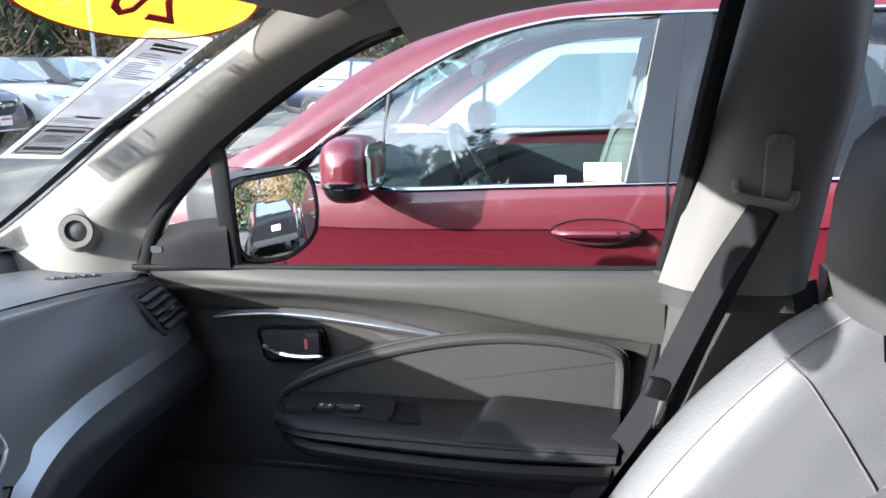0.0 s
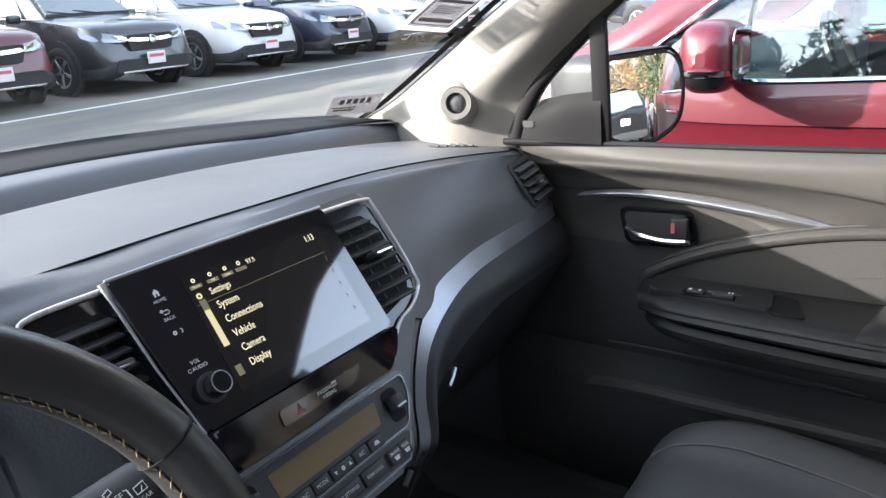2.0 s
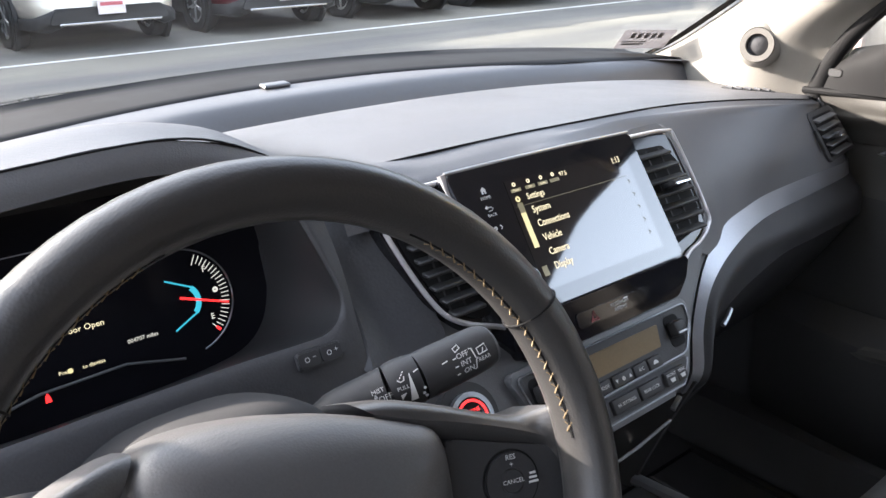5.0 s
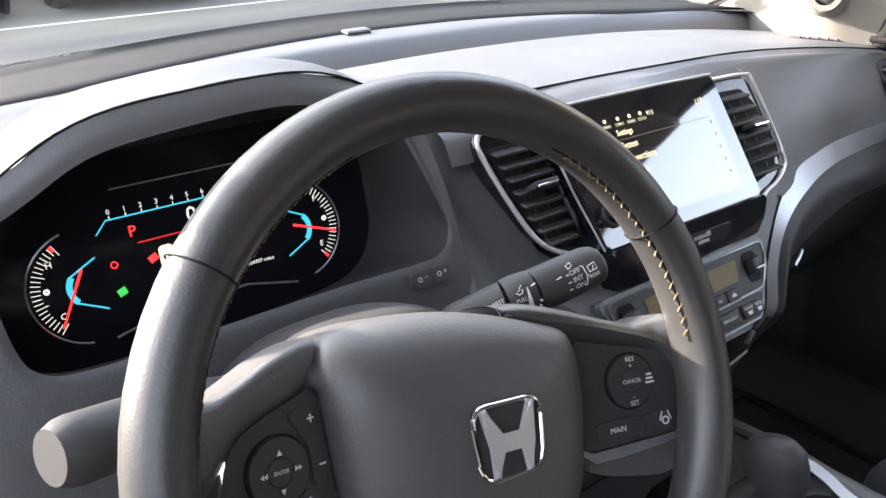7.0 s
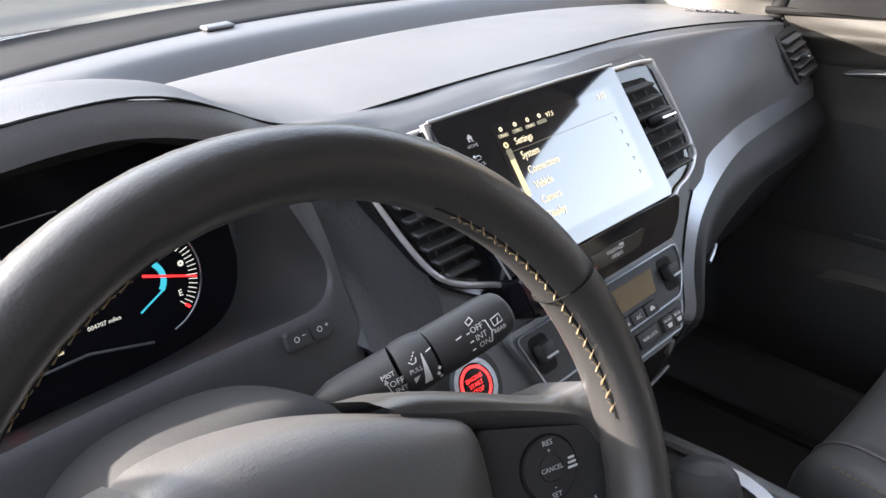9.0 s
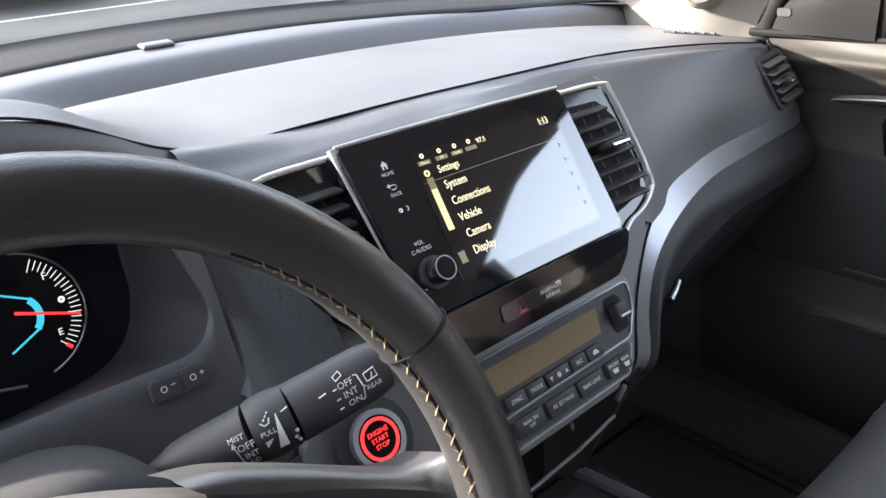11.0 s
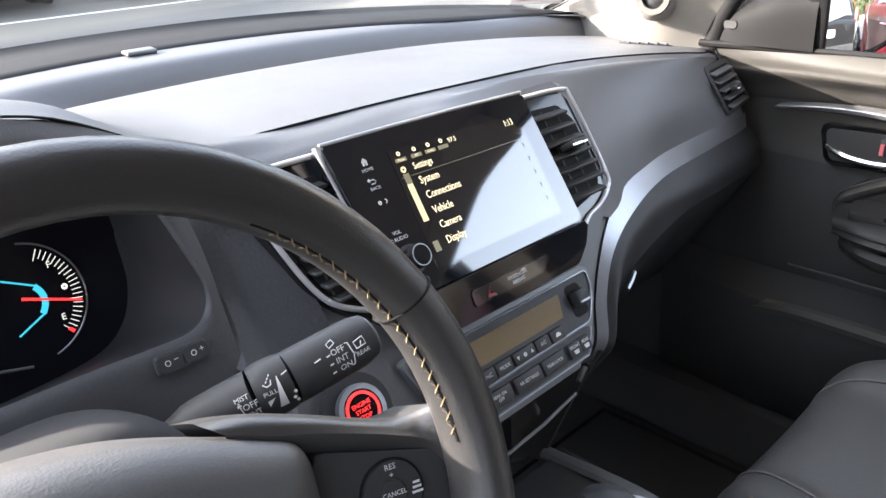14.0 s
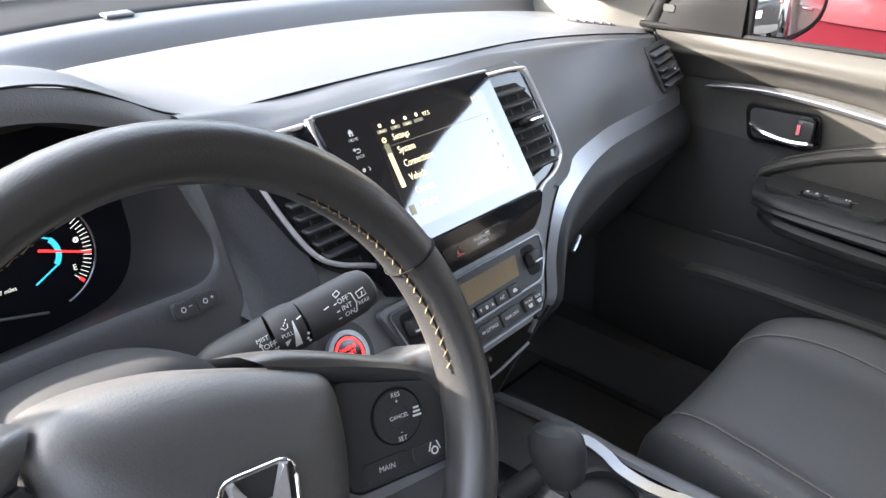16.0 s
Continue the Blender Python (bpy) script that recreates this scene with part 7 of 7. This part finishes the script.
    if s > 0:
        text("CANCEL", .0036, at(PM, cx, cy, zt), WHITE_INK, rk)
        text("RES\n+", .0042, at(PM, cx, cy + .0118, zt), WHITE_INK, rk)
        text("-\nSET", .0042, at(PM, cx, cy - .0118, zt), WHITE_INK, rk)
        for k in range(3):
            part("distance_icon", box(.0062 - .0012 * k, .0012, .0003, at(PM, cx + .0128, cy - .0025 + .0025 * k, zt)), WHITE_INK, rk)
        for x, lb in ((.1015, "MAIN"), (.1370, "")):
            kk = part("key", plate(rounded([(x - .0165, -.0245), (x + .0165, -.0235), (x + .0160, -.0350), (x - .0150, -.0362)], .003), .003, at(PM, 0, 0, .0016), .0008), BLACK, pd)
            if lb:
                text(lb, .0048, at(PM, x, -.0302, .0020), WHITE_INK, kk)
            else:
                part("lane_icon", ring(.0018, .0028, .0003, at(PM, x, -.0305, .0020), 14), WHITE_INK, kk)
                part("lane_icon", box(.0008, .006, .0003, at(PM, x - .0032, -.0275, .0020, -20)), WHITE_INK, kk)
                part("lane_icon", box(.0008, .006, .0003, at(PM, x + .0032, -.0275, .0020, 20)), WHITE_INK, kk)
    else:
        text("ENTER", .0029, at(PM, cx, cy, zt), WHITE_INK, rk)
        for k in range(2):
            u = 1 - 2 * k
            part("arrow", plate([(-.0014, -.0010 * u), (.0014, -.0010 * u), (0, .0017 * u)][::u], .0003, at(PM, cx, cy + .0090 * u, zt)), WHITE_INK, rk)
            for q in (0, .002):
                part("arrow", plate([(-.0009 * u, -.0013), (-.0009 * u, .0013), (.0011 * u, 0)][::-u], .0003, at(PM, cx + (.0085 + q) * u, cy, zt)), WHITE_INK, rk)
        vr = part("volume_rocker", plate(rounded([(-.111, .0235), (-.096, .0285), (-.092, -.012), (-.099, -.015), (-.1005, .006)], .003), .003, at(PM, 0, 0, .0016), .0008), BLACK, pd)
        part("sign_bar", box(.004, .0009, .0003, at(PM, -.098, .0195, .0020)), WHITE_INK, vr)
        part("sign_bar", box(.0009, .004, .0003, at(PM, -.098, .0195, .0020)), WHITE_INK, vr)
        part("sign_bar", box(.004, .0009, .0003, at(PM, -.094, -.004, .0020)), WHITE_INK, vr)
        hk = part("home_key", disc(.0065, .003, at(PM, -.1035, -.0205, .0016), 24, .0008), BLACK, pd)
        part("home_icon", plate([(-.0028, 0), (0, .0028), (.0028, 0), (.002, 0), (.002, -.0026), (-.002, -.0026), (-.002, 0)], .0003, at(PM, -.1035, -.0205, .0020)), WHITE_INK, hk)
    part("lower_spoke", plate(rounded([(s * .020, -.08), (s * .058, -.07), (s * .085, -.152), (s * .045, -.168)], .01), .03, at(WH, 0, 0, -.036), .008, 3), AIRBAG, wheel)
    # seam on the rim and cross stitching on its inner side
    a = radians(33.6) if s > 0 else radians(180 - 33.6)
    c = Vector((.1735 * math.cos(a), .1735 * math.sin(a), 0))
    rad = Vector((math.cos(a), math.sin(a), 0))
    part("rim_seam", tube([WH @ (c + rad * .0172 * math.cos(w) + Vector((0, 0, 1)) * .0192 * math.sin(w)) for w in (2 * math.pi * i / 28 for i in range(28))], .0006, 5, closed=True), RUBBER, wheel)
    bm = bmesh.new()
    for i in range(19):
        d = 62 - i * 2.9
        a = radians(d if s > 0 else 180 - d)
        a2 = radians((d - 2.2) if s > 0 else 180 - (d - 2.2))
        r0, r1 = .1603, .1572
        p = [wpt(r0 * math.cos(a), r0 * math.sin(a), .0088), wpt((r0 + r1) / 2 * math.cos((a + a2) / 2) * .997, (r0 + r1) / 2 * math.sin((a + a2) / 2) * .997, .0070), wpt(r1 * math.cos(a2), r1 * math.sin(a2), .0048)]
        q = [wpt(r0 * math.cos(a2), r0 * math.sin(a2), .0088), wpt((r0 + r1) / 2 * math.cos((a + a2) / 2) * .997, (r0 + r1) / 2 * math.sin((a + a2) / 2) * .997, .0070), wpt(r1 * math.cos(a), r1 * math.sin(a), .0048)]
        tube(p, .0007, 5, bm=bm)
        tube(q, .0004, 5, bm=bm)
    seam_ = [radians(d if s > 0 else 180 - d) for d in np.linspace(66, 6, 40)]
    part("seam_groove", tube([wpt(.1586 * math.cos(a_), .1586 * math.sin(a_), .0068) for a_ in seam_], .0010, 5), RUBBER, wheel)
    tagged(part("stitching", bm, STITCH, wheel, "beige cross stitching"), "beige cross stitching along the rim", "", "", "stuff")
LG = at(WH, .0129, -.0145, -.0015) @ Matrix.Scale(1.03, 4)
lo_ = rounded([(-.0230, .0195), (.0230, .0195), (.0205, -.0200), (-.0205, -.0200)], .010)
lg = part("emblem", tube([LG @ Vector((x, y, 0)) for x, y in lo_], .0015, 8, closed=True), CHROME, wheel, "chrome emblem")
part("emblem_field", plate([(x * .97, y * .97) for x, y in lo_], .004, at(LG, 0, 0, -.001)), BLACK, lg)
bar_ = [(-.0185, .0180), (-.0140, .0185), (-.0066, .0022), (.0066, .0022), (.0140, .0185), (.0185, .0180), (.0135, -.0030), (.0132, -.0185), (.0092, -.0190), (.0070, -.0042), (-.0070, -.0042), (-.0092, -.0190), (-.0132, -.0185), (-.0135, -.0030)]
part("emblem_bar", plate(bar_[::-1], .003, at(LG, 0, 0, .0026), .0018, 3), BRIGHT, lg)

# ---- column and stalks ----
col = thing("steering_column", "dark grey steering column shroud", "steering column")
CREST = [(.106, 1.143), (.113, 1.146), (.128, 1.146), (.16, 1.136), (.20, 1.118), (.25, 1.087)]
part("shroud", skin([[(-.404 + dx, y, z + dz) for y, z in CREST] for dx, dz in ((-.088, -.10), (-.086, -.065), (-.072, -.025), (-.038, -.004), (0, 0), (.038, -.004), (.066, -.022), (.080, -.058), (.082, -.10))], 40, 20, .004), COLUMN_SHADED, col)
part("shroud_nose", skin([[(-.404 + dx, .1065, 1.1425 + dz) for dx, dz in ((-.088, -.10), (-.072, -.025), (-.038, -.004), (0, 0), (.038, -.004), (.066, -.022), (.082, -.10))], [(-.404 + dx * .8, .100, 1.136 + dz * .8) for dx, dz in ((-.088, -.10), (-.072, -.025), (-.038, -.004), (0, 0), (.038, -.004), (.066, -.022), (.082, -.10))]], 4, 30), COLUMN_SHADED, col)
part("lower_shroud", box(.16, .24, .10, pose(-.404, .13, 1.0, -12, 0, 0), .03, 3), DASH_LOW, col)
wp = thing("wiper_stalk", "black wiper stalk with white markings", "stalk")
ax_ = [(-.352, .168, 1.090), (-.325, .152, 1.1005), (-.300, .138, 1.1100), (-.283, .129, 1.1165), (-.262, .122, 1.1215), (-.240, .118, 1.1255), (-.205, .114, 1.1305)]
part("arm", tube(spline(ax_[:4], 12), [.0070, .0070, .0072, .0078, .0105, .0138, .0150, .0156, .0161, .0165, .0168, .0170], 20), BLACK, wp)
part("ring", tube(spline(ax_[3:5], 6), [.0170, .0182, .0185, .0185, .0182, .0174], 24), BLACK, wp)
part("tip", tube(spline(ax_[4:], 10), [.0172, .0174, .0174, .0174, .0173, .0172, .0172, .0171, .0168, .0150], 24), BLACK, wp)
part("tip_cap", disc(.0150, .002, axes(Vector(ax_[6]) + Vector((.001, 0, 0)), (0, 1, .1), (-.15, -.1, 1)), 24, .0008), SATIN_DARK, wp)
SO = Vector((-.26, .1010, 1.1260))
def on_stalk(x, y):
    """A frame on the stalk's skin: x along it, y round it."""
    p = [Vector(q) for q in ax_]
    leg = 4 if x > -.004 else 3 if x > -.025 else 2
    a, b = p[leg], p[leg + 1]
    tan = (p[6] - p[4]).normalized() if leg == 4 else (b - a).normalized()
    s0 = x + (SO - p[4]).dot((p[6] - p[4]).normalized())
    c = p[4] + tan * s0 if leg == 4 else p[4] + (p[3] - p[4]).normalized() * -s0 if leg == 3 else p[3] + (p[2] - p[3]).normalized() * (-s0 - (p[4] - p[3]).length)
    n = SO - p[4]
    n = (n - tan * n.dot(tan)).normalized()
    r = .0175 if leg == 4 else .0187 if leg == 3 else .0172
    u = n.cross(tan).normalized()
    f = y / r
    d = n * math.cos(f) + u * math.sin(f)
    return axes(c + d * (r + .0011), tan, u * math.cos(f) - n * math.sin(f))


for body, x, y, sz in (("OFF", .0245, .0085, .0056), ("INT", .0255, .0030, .0056), ("ON", .0265, -.0025, .0056), ("REAR", .0400, .0005, .0042), ("MIST", -.0335, .0100, .0044), ("OFF", -.0300, .0045, .0056), ("INT", -.0290, -.0008, .0050), ("LO", -.0290, -.0055, .0046), ("PULL", -.0200, .0055, .0040)):
    text(body, sz, on_stalk(x, y), WHITE_INK, wp)


def decal(name, pts):
    """A printed line of x, y points laid on the stalk's skin."""
    return part(name, tube([on_stalk(x, y).translation for x, y in pts], .00042, 4), WHITE_INK, wp)


bm = bmesh.new()
grid(bm, [[on_stalk(-.0140 - w_ + .10 * (y_ - .004), y_) @ Vector((0, 0, .0004)), on_stalk(-.0140 + w_ + .10 * (y_ - .004), y_) @ Vector((0, 0, .0004))] for y_, w_ in ((.0130, .0003), (.0085, .0009), (.0040, .0015), (-.0005, .0021), (-.0050, .0028))])
part("flow_wedge", bm, WHITE_INK, wp)
for x, y in ((-.0075, -.0030), (-.0060, .0005), (-.0062, -.0055)):
    part("droplet", disc(.0011, .0003, on_stalk(x, y) @ pose(0, 0, .0004), 10), WHITE_INK, wp)
decal("index_mark", ((-.0100, .0125), (-.0060, .0135)))
decal("wiper_icon", ((.0365, .0040), (.0435, .0045), (.0430, .0095), (.0360, .0085), (.0365, .0040)))
decal("wiper_arm", ((.0395, .0045), (.0410, .0075)))
decal("bracket", ((.0305, .0105), (.0325, .0100), (.0335, .0030), (.0350, .0025), (.0335, .0020), (.0325, -.0040), (.0310, -.0045)))
decal("spray_icon", ((.0205, .0120), (.0250, .0135), (.0245, .0165), (.0200, .0150), (.0205, .0120)))
for y in (.0085, .0030, -.0025):
    decal("index_mark", ((.0165, y - .0004), (.0190, y - .0002)))
decal("index_mark", ((.0080, .0085), (.0125, .0090)))
decal("bracket", ((-.0372, .0060), (-.0360, .0085), (-.0350, .0062)))
decal("bracket", ((-.0362, .0070), (-.0350, -.0070)))
decal("washer_icon", ((-.0225, .0115), (-.0205, .0095), (-.0180, .0100), (-.0170, .0125)))
for y in (.0120, .0135, .0150):
    decal("spray_mark", ((-.0205 + (y - .012), y), (-.0195 + (y - .012), y + .0008)))
bm = bmesh.new()
bm.faces.new([bm.verts.new(on_stalk(x, y) @ Vector((0, 0, .0004))) for x, y in ((-.0235, .0018), (-.0185, .0022), (-.0232, -.0018))])
part("index_mark", bm, WHITE_INK, wp)
part("boot", tube([(-.365, .178, 1.083), (-.345, .164, 1.093)], [.012, .010], 16), RUBBER, col)
ls = thing("light_stalk", "black lamp stalk on the steering column", "stalk")
part("arm", tube(spline([(-.46, .165, 1.10), (-.51, .14, 1.118), (-.555, .122, 1.132)], 10), [.012, .012, .013, .014, .015, .017, .018, .018, .018, .0175], 18), BLACK, ls)
part("tip", tube(spline([(-.555, .122, 1.132), (-.585, .110, 1.141), (-.604, .103, 1.146)], 8), [.0188, .019, .019, .019, .019, .019, .018, .015], 20), BLACK, ls)

# ---- console details ----
part("shifter", tube(spline([(.0, .115, .765), (.012, .09, .80), (.025, .072, .825)], 8), .014, 10), BLACK, cons)
bm = bmesh.new()
SM = axes((.03, .062, .842), (1, .1, 0), (-.05, .55, .83))
rows = []
for k, (r, z) in enumerate(((.013, -.036), (.021, -.026), (.026, -.008), (.0275, .012), (.026, .026), (.019, .036), (.003, .040))):
    rows.append([SM @ (pose(0, 0, 0, -70, 0, 0) @ Vector((r * .85 * math.cos(a), r * 1.25 * math.sin(a), z))) for a in (2 * math.pi * i / 24 for i in range(24))])
vs = grid(bm, rows, close_v=True)
bm.faces.new(vs[-1])
part("shifter_knob", bm, DASH_LOW, cons, "rounded leather shifter knob")
part("gate_plate", plate(rrect(.10, .20, .03), .006, pose(-.01, .07, .782), .002), GLOSS, cons)
part("chrome_arc", ribbon(spline([(.085, .130, .786), (.114, .115, .788), (.131, .085, .789), (.126, .053, .789), (.115, .027, .789), (.111, -.005, .789), (.113, -.033, .789), (.125, -.12, .789)], 30), [.006] * 6 + [.014] * 18 + [.02] * 6, (-.2, 0, 1), .003), SATIN, cons, "silver cup-holder arc")
for y in (.02, -.09):
    cup = part("cup_holder", ring(.036, .042, .05, pose(.075, y, .786), 28), BLACK, cons)
    part("cup_floor", disc(.037, .003, pose(.075, y, .745), 24), RUBBER, cup)
part("armrest_lid", box(.22, .34, .07, pose(.0, -.42, .84), .025, 3), LEATHER, cons)
mat_ = thing("floor_mat", "black carpet floor mat in the footwell", "floor mat")
part("mat", box(.50, .62, .012, pose(.47, .22, .392), .004), CARPET, mat_)
part("mat_edge", tube([(.22, -.08, .398), (.22, .52, .398), (.72, .52, .398), (.72, -.08, .398)], .006, 6, closed=True), RUBBER, mat_)
ds = thing("driver_seat", "grey leather driver seat", "car seat")
part("cushion", skin([[Vector((p.x - .805, p.y, p.z)) for p in cush(*q)] for q in cu_rows], 24, 30), LEATHER, ds)
part("seat_base", box(.40, .42, .22, pose(-.405, -.16, .49), .03), BLACK, ds)
